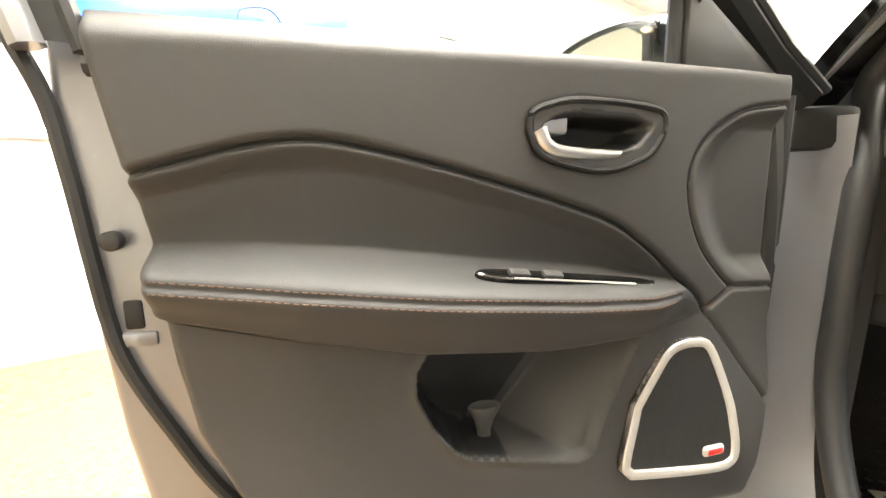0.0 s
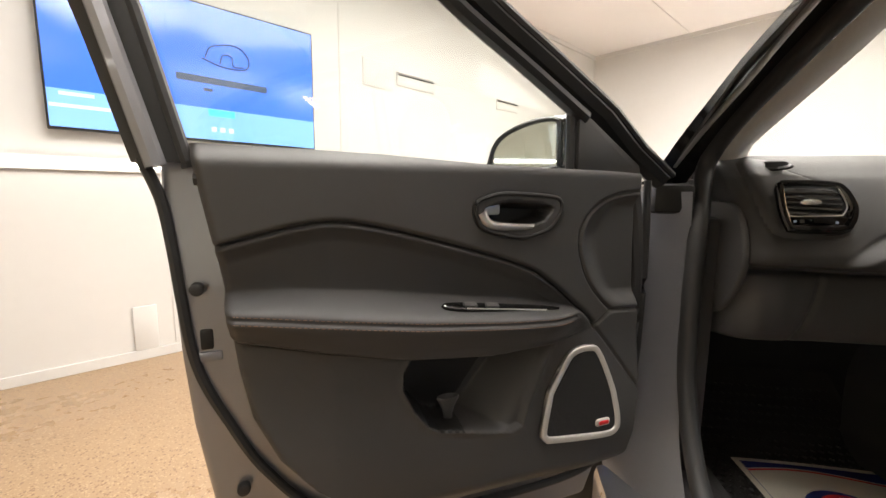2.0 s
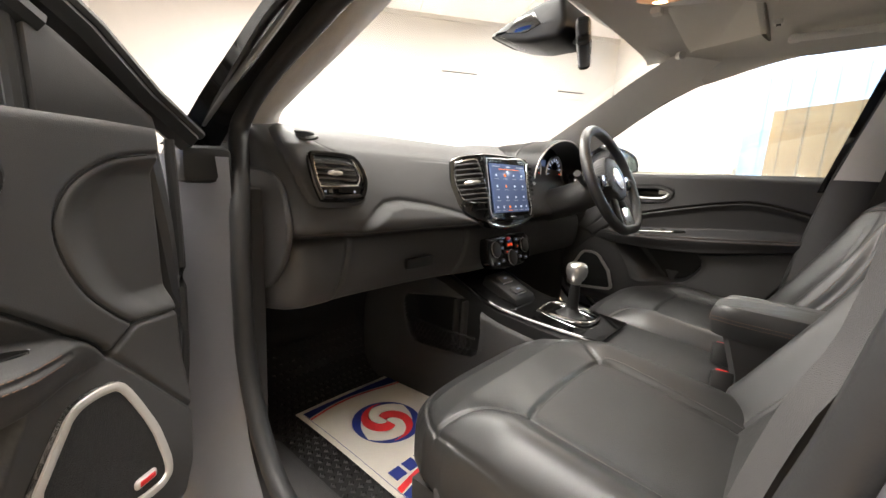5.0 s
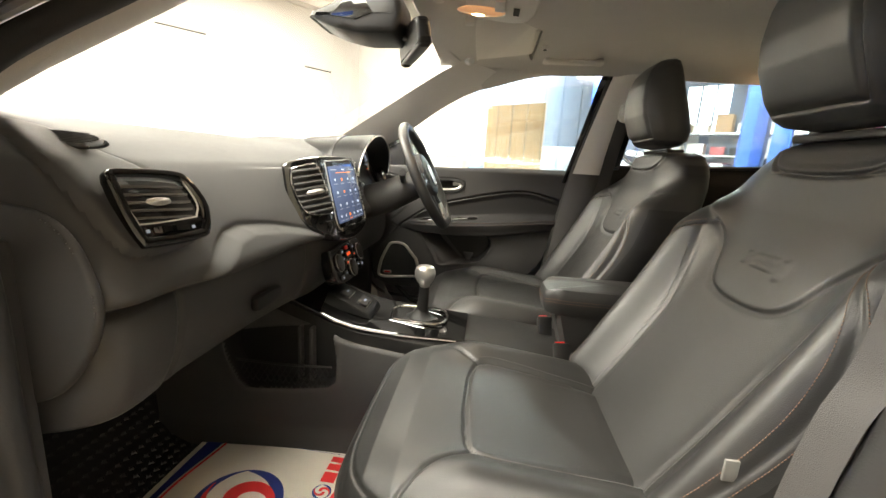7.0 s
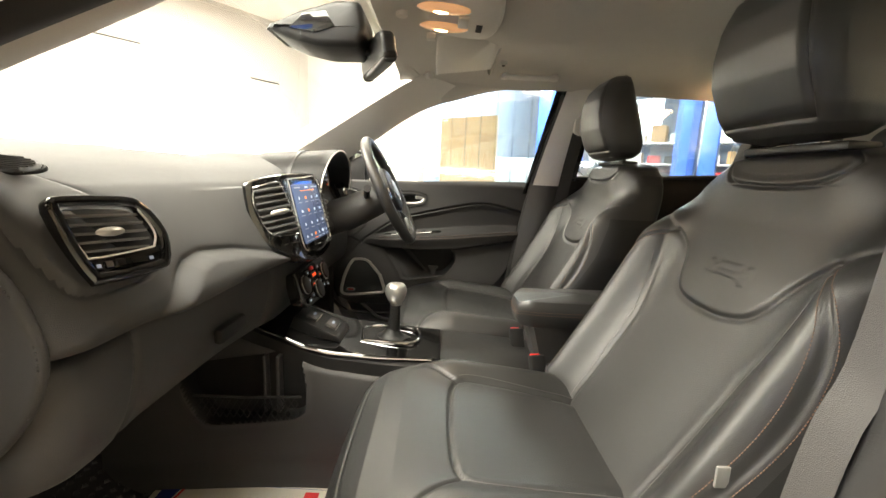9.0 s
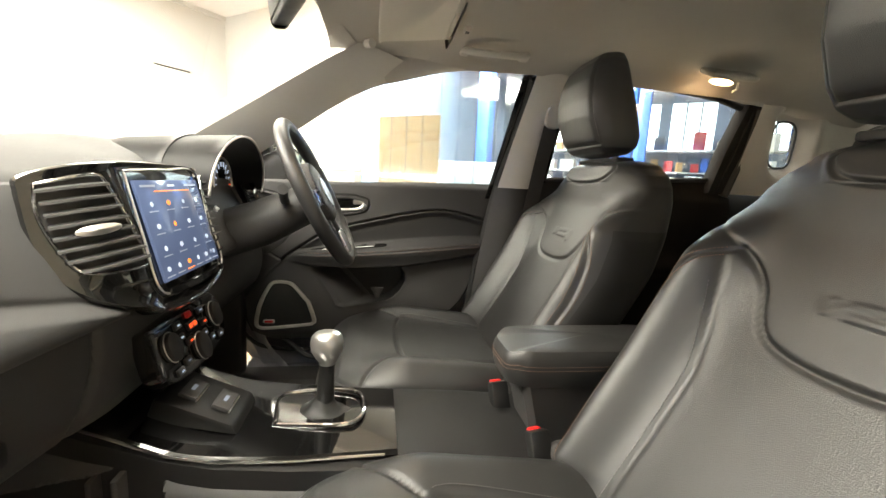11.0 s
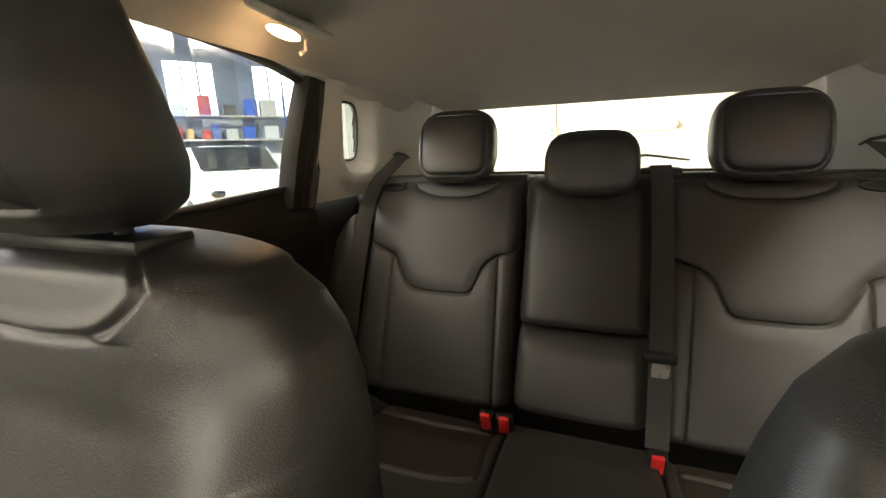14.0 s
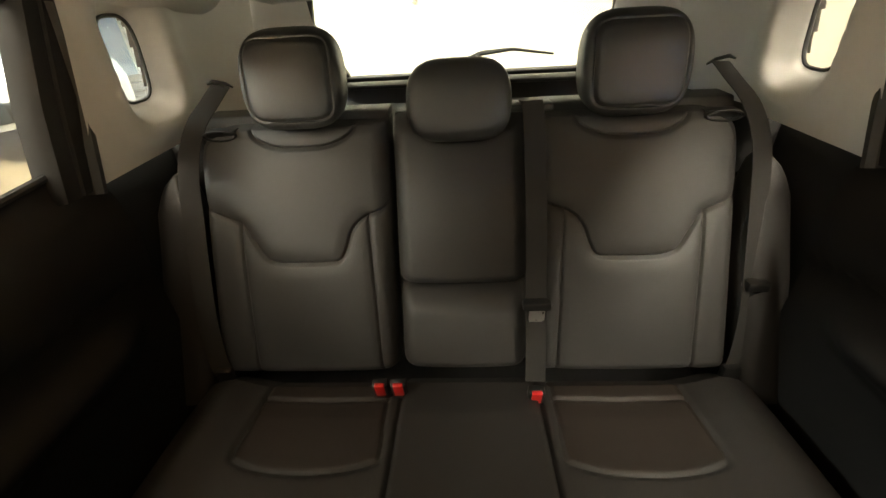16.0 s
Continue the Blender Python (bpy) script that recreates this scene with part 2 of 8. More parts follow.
def loft(rings, caps=True, closed=True):
    bm = bmesh.new()
    rows = [[bm.verts.new(p) for p in r] for r in rings]
    n = len(rows[0])
    for a, b in zip(rows, rows[1:]):
        for i in range(n if closed else n - 1):
            j = (i + 1) % n
            bm.faces.new((a[i], a[j], b[j], b[i]))
    if caps and closed:
        bm.faces.new(rows[0][::-1])
        bm.faces.new(rows[-1])
    return bm


def spline(points, n):
    """n places along a smooth curve through the points."""
    p = [Vector(q) for q in points]
    p = [p[0] * 2 - p[1]] + p + [p[-1] * 2 - p[-2]]
    out = []
    spans = len(p) - 3
    for k in range(n):
        t = k / (n - 1) * spans
        i = min(int(t), spans - 1)
        t -= i
        a, b, c, d = p[i : i + 4]
        out.append(0.5 * (2 * b + (c - a) * t + (2 * a - 5 * b + 4 * c - d) * t * t + (3 * b - a - 3 * c + d) * t**3))
    return out


def tube(points, radius, sides=8, closed=False, flat=1.0, up=(0, 0, 1)):
    pts = [Vector(p) for p in points]
    rings = []
    n = len(pts)
    for i, p in enumerate(pts):
        if closed:
            d = pts[(i + 1) % n] - pts[i - 1]
        else:
            d = pts[min(i + 1, n - 1)] - pts[max(i - 1, 0)]
        d.normalize()
        side = d.cross(Vector(up))
        if side.length < 1e-4:
            side = d.cross(Vector((1, 0, 0)))
        side.normalize()
        nor = side.cross(d)
        r = radius[i] if isinstance(radius, (list, tuple)) else radius
        rings.append([p + side * (r * math.cos(a)) + nor * (r * flat * math.sin(a)) for a in (2 * math.pi * k / sides for k in range(sides))])
    if closed:
        rings.append(rings[0])
        bm = loft(rings, caps=False)
        bmesh.ops.remove_doubles(bm, verts=bm.verts, dist=1e-6)
        return bm
    return loft(rings)


def ribbon(points, width, thick, across):
    """A flat strap along the points; across: the way of its width."""
    a = Vector(across).normalized()
    rings = []
    pts = [Vector(p) for p in points]
    for i, p in enumerate(pts):
        d = (pts[min(i + 1, len(pts) - 1)] - pts[max(i - 1, 0)]).normalized()
        s = (a - d * a.dot(d)).normalized()
        n = d.cross(s)
        rings.append([p + s * width / 2 + n * thick / 2, p - s * width / 2 + n * thick / 2, p - s * width / 2 - n * thick / 2, p + s * width / 2 - n * thick / 2])
    return loft(rings)


def cyl(radius, depth, m, sides=24, bevel=0.0, top=None):
    bm = bmesh.new()
    bmesh.ops.create_cone(bm, cap_ends=True, segments=sides, radius1=radius, radius2=radius if top is None else top, depth=depth)
    if bevel:
        es = [e for e in bm.edges if all(abs(abs(v.co.z) - depth / 2) < 1e-6 for v in e.verts)]
        bmesh.ops.bevel(bm, geom=es, offset=bevel, segments=2, profile=0.5, affect="EDGES")
    bm.transform(m)
    return bm


def ball(rx, ry, rz, m, seg=24):
    bm = bmesh.new()
    bmesh.ops.create_uvsphere(bm, u_segments=seg, v_segments=seg // 2, radius=1, matrix=m @ Matrix.Diagonal((rx, ry, rz, 1)))
    return bm


def join(*bms):
    out = bmesh.new()
    for b in bms:
        me = bpy.data.meshes.new("tmp")
        b.to_mesh(me)
        b.free()
        out.from_mesh(me)
        bpy.data.meshes.remove(me)
    return out


def sheet(P, mask=None, flip=False):
    """A mesh from a grid of places P[i, j] (rows by columns by 3), only the faces where mask[i, j] holds."""
    ni, nj = P.shape[:2]
    idx = np.arange(ni * nj).reshape(ni, nj)
    q = np.stack([idx[:-1, :-1], idx[:-1, 1:], idx[1:, 1:], idx[1:, :-1]], -1)
    if flip:
        q = q[..., ::-1]
    q = q[mask] if mask is not None else q.reshape(-1, 4)
    q = q.reshape(-1, 4)
    used, inv = np.unique(q, return_inverse=True)
    me = bpy.data.meshes.new("sheet")
    me.from_pydata(P.reshape(-1, 3)[used].tolist(), [], inv.reshape(-1, 4).tolist())
    return me


def interp(x, table):
    xs, ys = zip(*sorted(table))
    return np.interp(x, xs, ys)


def away(X, Z, curve):
    """The distance of the places (X, Z) from a polyline."""
    best = np.full(np.shape(X), 9.0)
    for (a, b), (c, d) in zip(curve, curve[1:]):
        ux, uz = c - a, d - b
        L = ux * ux + uz * uz + 1e-12
        t = np.clip(((X - a) * ux + (Z - b) * uz) / L, 0, 1)
        best = np.minimum(best, np.hypot(X - a - t * ux, Z - b - t * uz))
    return best


def groove(d, width, depth):
    return -depth * np.exp(-((d / width) ** 2))


def inside(X, Z, poly):
    r = np.zeros(np.shape(X), bool)
    n = len(poly)
    for i in range(n):
        x1, z1 = poly[i]
        x2, z2 = poly[(i + 1) % n]
        hit = ((z1 > Z) != (z2 > Z)) & (X < (x2 - x1) * (Z - z1) / (z2 - z1 + 1e-12) + x1)
        r ^= hit
    return r


def smooth(points, n=40):
    return [(p.x, p.z) for p in spline([(x, 0, z) for x, z in points], n)]


def step(x, a, b):
    t = np.clip((x - a) / (b - a), 0, 1)
    return t * t * (3 - 2 * t)


def mirrored(ob, m=None, name=None):
    """A copy of a thing on the other side of the car's middle plane, with its own meshes."""
    S = Matrix.Diagonal((-1, 1, 1, 1)) if m is None else m
    made = {}
    for o in (ob, *ob.children_recursive):
        c = o.copy()
        scene.collection.objects.link(c)
        made[o] = c
        if o.data is not None:
            w = world_of(o)
            c.data = o.data.copy()
            c.data.transform(S @ w)
            c.data.flip_normals()
        c.matrix_basis = Matrix.Identity(4)
        if o is ob:
            if o.data is None:
                c.matrix_basis = Matrix.Translation(S @ o.matrix_basis.translation)
        else:
            c.parent = made[o.parent]
            c.matrix_parent_inverse = made[ob].matrix_basis.inverted() if o.parent is ob else Matrix.Identity(4)
    return made[ob]


def world_of(o):
    if o.parent is None:
        return o.matrix_basis.copy()
    return world_of(o.parent) @ o.matrix_parent_inverse @ o.matrix_basis


def rounded(poly, n=60):
    return smooth(list(poly) + [poly[0]], n)[:-1]


def frame_ring(loop, width, high, at, m):
    """A flat, softly rounded frame that follows a closed outline inwards by width."""
    n = len(loop)
    cols = []
    area2 = sum(loop[i][0] * loop[(i + 1) % n][1] - loop[(i + 1) % n][0] * loop[i][1] for i in range(n))
    for i in range(n):
        (x0, z0), (x1, z1) = loop[i - 1], loop[(i + 1) % n]
        d = Vector((x1 - x0, z1 - z0)).normalized()
        nx, nz = (-d.y, d.x) if area2 > 0 else (d.y, -d.x)
        a, b = loop[i]
        cols.append([m @ Vector((a + nx * width * q, at(a, b) + high * h, b + nz * width * q)) for q, h in ((0, 0), (0.0, 0.6), (0.12, 0.9), (0.35, 1.0), (0.65, 1.0), (0.88, 0.85), (1.0, 0.5), (1.0, 0))])
    return loft([*cols, cols[0]], caps=False, closed=False)
# ---- the room: x along the front wall, y forward, its front left corner at the origin ----
ROOM = pose(0.05, 6.22, 0, 0, 0, -37.97)
HIGH, LONG, WIDE = 2.95, 8.6, 6.4


def room_part(name, bm, mat, label, category="", kind="structure", smooth=False):
    return solo(name, bm, mat, label, category or name.split("_")[0], "", kind, smooth, ROOM)


room_part("floor", box(-0.3, -8.9, -0.2, 18, 0.4, 0.0), TERRAZZO, "polished concrete floor with brown and cream aggregate", "floor")
room_part("wall_west", box(-0.2, -LONG, 0, 0, 0, HIGH), WALLWHITE, "white painted panel wall behind the screen", "wall")
room_part("wall_north", box(-0.2, 0, 0, WIDE + 0.2, 0.2, HIGH), WALLWHITE, "white painted wall facing the bonnet", "wall")
room_part("wall_east", join(box(WIDE, -2.1, 0, WIDE + 0.12, 0, HIGH), box(WIDE, -6.6, 2.35, WIDE + 0.12, -2.1, HIGH)), WALLWHITE, "white painted wall with a wide workshop opening", "wall")
room_part("wall_south", box(-0.2, -LONG - 0.2, 0, 18, -LONG, 4.4), CREAM, "cream painted blockwork wall behind the car", "wall")

bm = bmesh.new()
cols = [(-0.05, 1.2), (1.2, 2.4), (2.4, 3.6), (3.6, 4.8), (4.8, WIDE + 0.05)]
panels = []
for a, b in cols:
    y = 0.0
    while y > -LONG:
        panels.append(box(a + 0.004, max(y - 2.4, -LONG) + 0.004, HIGH, b - 0.004, y - 0.004, HIGH + 0.03, 0.003, 1))
        y -= 2.4
panels.append(box(-0.2, -LONG, HIGH + 0.012, WIDE + 0.2, 0.2, HIGH + 0.1))
room_part("ceiling", join(*panels), CEILWHITE, "white ceiling of flat boards with fine joints", "ceiling")
# cover strip in the corner between ceiling and wall, skirting
room_part("trim", join(box(0, -LONG, HIGH - 0.05, 0.02, 0, HIGH), box(0.02, -0.02, HIGH - 0.05, WIDE, 0, HIGH)), WALLWHITE, "white cover strip under the ceiling", "trim")
room_part("baseboard", box(0, -LONG, 0, 0.012, 0, 0.06, 0.003), WALLWHITE, "low white skirting along the wall", "baseboard")

# joints of the wall panels, as shallow battens
for k, y in enumerate((-4.0, -5.2, -6.4)):
    room_part("trim", box(0, y - 0.012, 0.06, 0.005, y + 0.012, HIGH - 0.05, 0.002), WALLWHITE, "white batten over a wall panel joint", "trim")


def wall_vent(x0, y0, x1, y1, z0, z1, axis):
    t = thing("wall_vent", ROOM @ Vector(((x0 + x1) / 2, (y0 + y1) / 2, z0)), "flat white slotted air vent set in the wall", "vent", "wall vents")
    if axis == "y":
        part("vent_plate", box(x0, y0, z0, x0 + 0.01, y1, z1, 0.004), WALLWHITE, t, m=ROOM)
        part("vent_lip", box(x0, y0, z1 - 0.012, x0 + 0.022, y1, z1, 0.003), WALLWHITE, t, m=ROOM)
        part("vent_slot", box(x0 + 0.008, y0 + 0.01, z1 - 0.03, x0 + 0.014, y1 - 0.01, z1 - 0.018), DARK, t, "dark slot", m=ROOM)
    else:
        part("vent_plate", box(x0, y0, z0, x1, y0 - 0.01, z1, 0.004), WALLWHITE, t, m=ROOM)
        part("vent_lip", box(x0, y0, z1 - 0.012, x1, y0 - 0.022, z1, 0.003), WALLWHITE, t, m=ROOM)
        part("vent_slot", box(x0 + 0.01, y0 - 0.008, z1 - 0.03, x1 - 0.01, y0 - 0.014, z1 - 0.018), DARK, t, "dark slot", m=ROOM)
    return t


wall_vent(0, -3.46, 0, -3.03, 1.944, 2.06, "y")
wall_vent(0, -2.12, 0, -1.745, 1.94, 2.05, "y")
wall_vent(3.92, 0, 4.41, 0, 2.19, 2.32, "x")
wall_vent(5.55, 0, 5.95, 0, 2.10, 2.22, "x")
t = thing("access_panel", ROOM @ Vector((0, -3.65, 1.9)), "flush white access panel with thin shadow joints", "panel")
part("cover", box(0.0, -3.80, 1.89, 0.006, -3.50, 2.11, 0.002), WALLWHITE, t, m=ROOM)
t = thing("socket_cover", ROOM @ Vector((0, -5.36, 0.06)), "white wall box cover near the floor", "socket")
part("cover", box(0, -5.42, 0.06, 0.012, -5.30, 0.33, 0.004), WALLWHITE, t, m=ROOM)


def batten_light(place_a, place_b, out, label, lit=TUBE):
    """A lamp tube on a shallow housing along a wall, from a to b; out: the way off the wall."""
    a, b, o = Vector(place_a), Vector(place_b), Vector(out)
    t = thing("batten_light", ROOM @ ((a + b) / 2), label, "light", "batten lights")
    d = (b - a).normalized()
    part("housing", ribbon([a + o * 0.012, b + o * 0.012], 0.07, 0.022, d.cross(o)), WALLWHITE, t, m=ROOM)
    part("tube", tube([a + d * 0.03 + o * 0.04, b - d * 0.03 + o * 0.04], 0.014, 10), lit, t, "glowing white tube", m=ROOM)
    for e in (a, b):
        part("end_cap", box(e.x - 0.02, e.y - 0.02, e.z - 0.02, e.x + 0.02, e.y + 0.02, e.z + 0.02, 0.004, 1), WALLWHITE, t, m=ROOM @ Matrix.Translation(o * 0.035))
    return t


batten_light((0, -7.9, 1.16), (0, -4.3, 1.16), (1, 0, 0), "long white batten light on the wall under the screen")
batten_light((0, -3.9, 1.16), (0, -0.6, 1.16), (1, 0, 0), "long white batten light on the wall at waist height")
# added fill, out of sight behind the dash: lights the seats through the windscreen
batten_light((0.8, 0, 1.2), (5.6, 0, 1.2), (0, -1, 0), "added fill light along the front wall, hidden behind the dashboard", TUBEFILL)
batten_light((WIDE, -2.2, 1.2), (WIDE, -0.5, 1.2), (-1, 0, 0), "white batten light on the side wall")
batten_light((5.85, -LONG, 1.38), (7.1, -LONG, 1.38), (0, 1, 0), "white batten light on the cream wall")
batten_light((2.2, -LONG, 1.38), (3.8, -LONG, 1.38), (0, 1, 0), "white batten light on the cream wall")


def ceiling_tube(x, y, along):
    a = Vector((x, y, HIGH)) - Vector(along) * 0.75
    b = Vector((x, y, HIGH)) + Vector(along) * 0.75
    t = batten_light(a, b, (0, 0, -1), "white ceiling batten light, switched on")
    p = ROOM @ Vector((x, y, HIGH - 0.09))
    area("ceiling_lamp", p, p - Vector((0, 0, 1)) + Vector((0.0001, 0, 0)), 1.5, 1.5, {(2.2, -2.2): 185, (5.0, -1.7): 95, (2.1, -3.9): 105, (5.0, -3.6): 40, (2.4, -5.25): 150, (5.0, -6.2): 21}[x, y], (1.0, 0.95, 0.91))


for x, y in ((2.2, -2.2), (2.1, -3.9), (2.4, -5.25), (5.0, -1.7), (5.0, -3.6), (5.0, -6.2)):
    ceiling_tube(x, y, (0, 1, 0))

# television
tv = thing("television", ROOM @ Vector((0.03, -4.98, 1.33)), "large wall television showing a blue start screen", "television")
TVM = ROOM @ Matrix.Translation((0.035, -4.98, 1.33)) @ Matrix.Rotation(radians(-90), 4, "Z")
# local: x along the screen (towards the room's back), y out of the wall is -y


def tvp(name, x0, z0, x1, z1, d0, d1, mat, label="", bev=0.0):
    part(name, box(d0, -4.98 + x0, 1.33 + z0, d1, -4.98 + x1, 1.33 + z1, bev), mat, tv, label, m=ROOM)


tvp("casing", -0.715, 0.0, 0.715, 0.81, 0.03, 0.075, DARK, "slim black casing", 0.004)
tvp("screen", -0.705, 0.012, 0.705, 0.80, 0.0755, 0.078, SCREENBLUE, "glossy bright blue picture")
tvp("menu_band", -0.705, 0.012, 0.705, 0.20, 0.0785, 0.0795, glow("tv_pale_band", (0.16, 0.36, 0.86), 0.75), "paler blue menu band")
tvp("menu_tile", 0.02, 0.155, 0.17, 0.195, 0.08, 0.081, glow("tv_cyan", (0.05, 0.45, 0.85), 1.0), "cyan menu tile")
INKDARK = material("dark_screen_print", (0.02, 0.05, 0.12), 0.3)
for k in range(3):
    tvp("menu_icon", 0.03 + 0.05 * k, 0.06, 0.06 + 0.05 * k, 0.09, 0.08, 0.081, ICON)
tvp("wall_bracket", -0.2, 0.2, 0.2, 0.6, 0.0, 0.03, DARK)
# the sign on the screen: unreadable words as bars, its emblem as a plain outline
tvp("caption_bar", -0.14, 0.345, 0.38, 0.385, 0.08, 0.0808, INKDARK)
for k, (a, b, z) in enumerate(((0.0, 0.05, 0.30), (-0.66, -0.52, 0.17), (-0.70, -0.45, 0.11))):
    tvp("caption_bar", a, z, b, z + 0.018, 0.08, 0.0808, ICON if k else INKDARK)
pts = spline([(0, 0.02, 0.50), (0, 0.06, 0.57), (0, 0.2, 0.60), (0, 0.27, 0.54), (0, 0.25, 0.47), (0, 0.12, 0.46), (0, 0.0, 0.49)], 30)
part("emblem_line", tube([Vector((0.081, p.y - 4.98, p.z + 1.33)) for p in pts], 0.0035, 6), INKDARK, tv, m=ROOM)
pts = spline([(0, 0.10, 0.475), (0, 0.12, 0.53), (0, 0.17, 0.53), (0, 0.18, 0.475), (0, 0.24, 0.48)], 20)
part("emblem_line", tube([Vector((0.081, p.y - 4.98, p.z + 1.33)) for p in pts], 0.0035, 6), INKDARK, tv, m=ROOM)

# switch box and conduit on the cream wall
t = thing("switch_box", ROOM @ Vector((7.25, -LONG, 1.2)), "grey wall switch box with two green buttons and conduit", "switch")
part("body", box(7.2, -LONG, 1.30, 7.29, -LONG + 0.06, 1.46, 0.006), TRIMGREY, t, m=ROOM)
part("conduit", tube([(7.245, -LONG + 0.02, 1.46), (7.245, -LONG + 0.02, 4.2)], 0.012), TRIMGREY, t, m=ROOM)
for z in (1.34, 1.40):
    part("button", box(7.225, -LONG + 0.06, z, 7.265, -LONG + 0.07, z + 0.03, 0.003), material("green_button", (0.05, 0.3, 0.15), 0.4), t, m=ROOM)

# ---- the workshop beyond the opening ----
room_part("wall_workshop", join(box(17.0, -8.6, 0, 17.2, 0.4, 4.5), box(WIDE + 0.12, 0.2, HIGH - 2.95, 17.2, 0.4, 4.5)), WORKWALL, "dark blue-grey workshop wall", "wall")
room_part("ceiling_workshop", box(WIDE + 0.12, -8.6, 4.5, 17.2, 0.4, 4.6), WORKWALL, "dark workshop ceiling", "ceiling")
for k, y in enumerate((-8.0, -5.9, -4.5, -2.6, -1.2)):
    w = room_part("window", box(16.96, y, 2.4, 17.0, y + 1.1, 3.7), DAY, "bright high workshop window", "window")
    for dy in (0.36, 0.73):
        part("glazing_bar", box(16.93, y + dy - 0.02, 2.4, 16.965, y + dy + 0.02, 3.7), WORKWALL, w, m=ROOM)
# unseen area light without a fixture, added to brighten the workshop
p = ROOM @ Vector((9.6, -2.2, 4.4))
area("workshop_lamp", p, p - Vector((0, 0.001, 1)), 5.0, 3.6, 2600, (0.93, 0.97, 1.0))

# hanging clear strips
cur = thing("strip_curtain", ROOM @ Vector((WIDE + 0.06, -5.4, 2.3)), "clear plastic strip curtain hanging in the workshop opening", "curtain")
part("rail", box(WIDE + 0.02, -6.6, 2.30, WIDE + 0.10, -2.1, 2.35, 0.005), SATIN, cur, m=ROOM)
random.seed(4)
y = -2.15
while y > -6.4:
    d = random.uniform(-0.012, 0.012)
    part("strip", box(WIDE + 0.055 + d, y - 0.20, 0.02, WIDE + 0.058 + d, y, 2.31), PVC, cur, m=ROOM, smooth=False)
    y -= 0.27 if y < -3.3 else 0.185
t = thing("plywood_board", ROOM @ Vector((WIDE + 0.43, -2.48, 0)), "tall plywood sheet leaning behind the curtain", "board")
part("sheet", box(WIDE + 0.42, -2.87, 0, WIDE + 0.45, -2.09, 1.78, 0.004), WOOD, t, m=ROOM)


def lift_post(x, y):
    t = thing("car_lift_post", ROOM @ Vector((x, y, 0)), "blue steel two-post car lift column", "car lift", "car lift posts")
    part("column", box(x - 0.16, y - 0.14, 0.02, x + 0.16, y + 0.14, 3.7, 0.015), STEELBLUE, t, m=ROOM)
    part("base_plate", box(x - 0.3, y - 0.3, 0, x + 0.3, y + 0.3, 0.025, 0.005), STEELBLUE, t, m=ROOM)
    part("carriage", box(x - 0.2, y - 0.19, 0.4, x + 0.2, y + 0.19, 1.1, 0.02), DARK, t, m=ROOM)
    part("arm", box(x - 0.9, y - 0.06, 0.28, x + 0.1, y + 0.06, 0.42, 0.02), STEELBLUE, t, m=ROOM)
    return t


for x, y in ((9.6, -4.35), (12.6, -4.35), (11.8, -1.2)):
    lift_post(x, y)


def parked_car(x, y, turn, paint, label):
    """A plain distant car with its front panels, bonnet, cabin and wheels."""
    t = thing("parked_car", ROOM @ Vector((x, y, 0)), label, "car")
    M = ROOM @ pose(x, y, 0, 0, 0, turn)
    prof = [(-2.0, 0.35), (-2.05, 0.75), (-1.9, 0.95), (-0.9, 1.02), (-0.2, 1.45), (1.2, 1.48), (1.9, 1.0), (2.05, 0.7), (2.0, 0.35)]
    rings = []
    for wdt, sc in ((-0.86, 0.86), (-0.8, 0.97), (-0.4, 1.0), (0.4, 1.0), (0.8, 0.97), (0.86, 0.86)):
        rings.append([(px, wdt * (0.82 if pz > 1.2 else 1.0), 0.35 + (pz - 0.35) * sc) for px, pz in prof])
    part("body", loft(rings), paint, t, m=M)
    part("grille", box(-2.09, -0.55, 0.42, -2.0, 0.55, 0.62, 0.03), DARK, t, m=M)
    part("windscreen", prism([(-0.86, 1.05), (-0.25, 1.42), (-0.22, 1.42), (-0.83, 1.05)], 1.2, 0, 2, Matrix.Translation((-0.05, -0.6, 0.015))), PIANO, t, m=M)
    for sy in (-0.62, 0.62):
        part("headlight", ball(0.06, 0.16, 0.06, Matrix.Translation((-2.0, sy, 0.74))), PIANO, t, m=M)
    for px in (-1.3, 1.3):
        for sy in (-0.8, 0.8):
            part("wheel", cyl(0.32, 0.2, Matrix.Translation((px, sy, 0.32)) @ Matrix.Rotation(radians(90), 4, "X"), 24, 0.03), RUBBER, t, m=M)
    return t


parked_car(12.4, -5.6, 8, WHITECAR, "white car facing the opening with its bumper removed")
parked_car(14.2, -3.2, 0, REDCAR, "red car parked deep in the workshop")
parked_car(9.6, -2.6, 80, material("silver_car", (0.45, 0.46, 0.47), 0.3, 0.5), "silver car parked in the workshop")
t = thing("storage_shelf", ROOM @ Vector((16.5, -2, 0)), "tall steel shelf with mixed boxes and tins", "shelf")
random.seed(7)
for z in (0.3, 1.0, 1.7, 2.3):
    part("shelf_board", box(16.3, -7.5, z, 16.8, -0.5, z + 0.04), SATIN, t, m=ROOM)
for y in (-7.5, -4.0, -0.5):
    part("upright", box(16.3, y - 0.03, 0, 16.36, y + 0.03, 2.9), STEELBLUE, t, m=ROOM)
cols = [STEELBLUE, TRIMGREY, REDCAR, WOOD, DARK, WHITECAR]
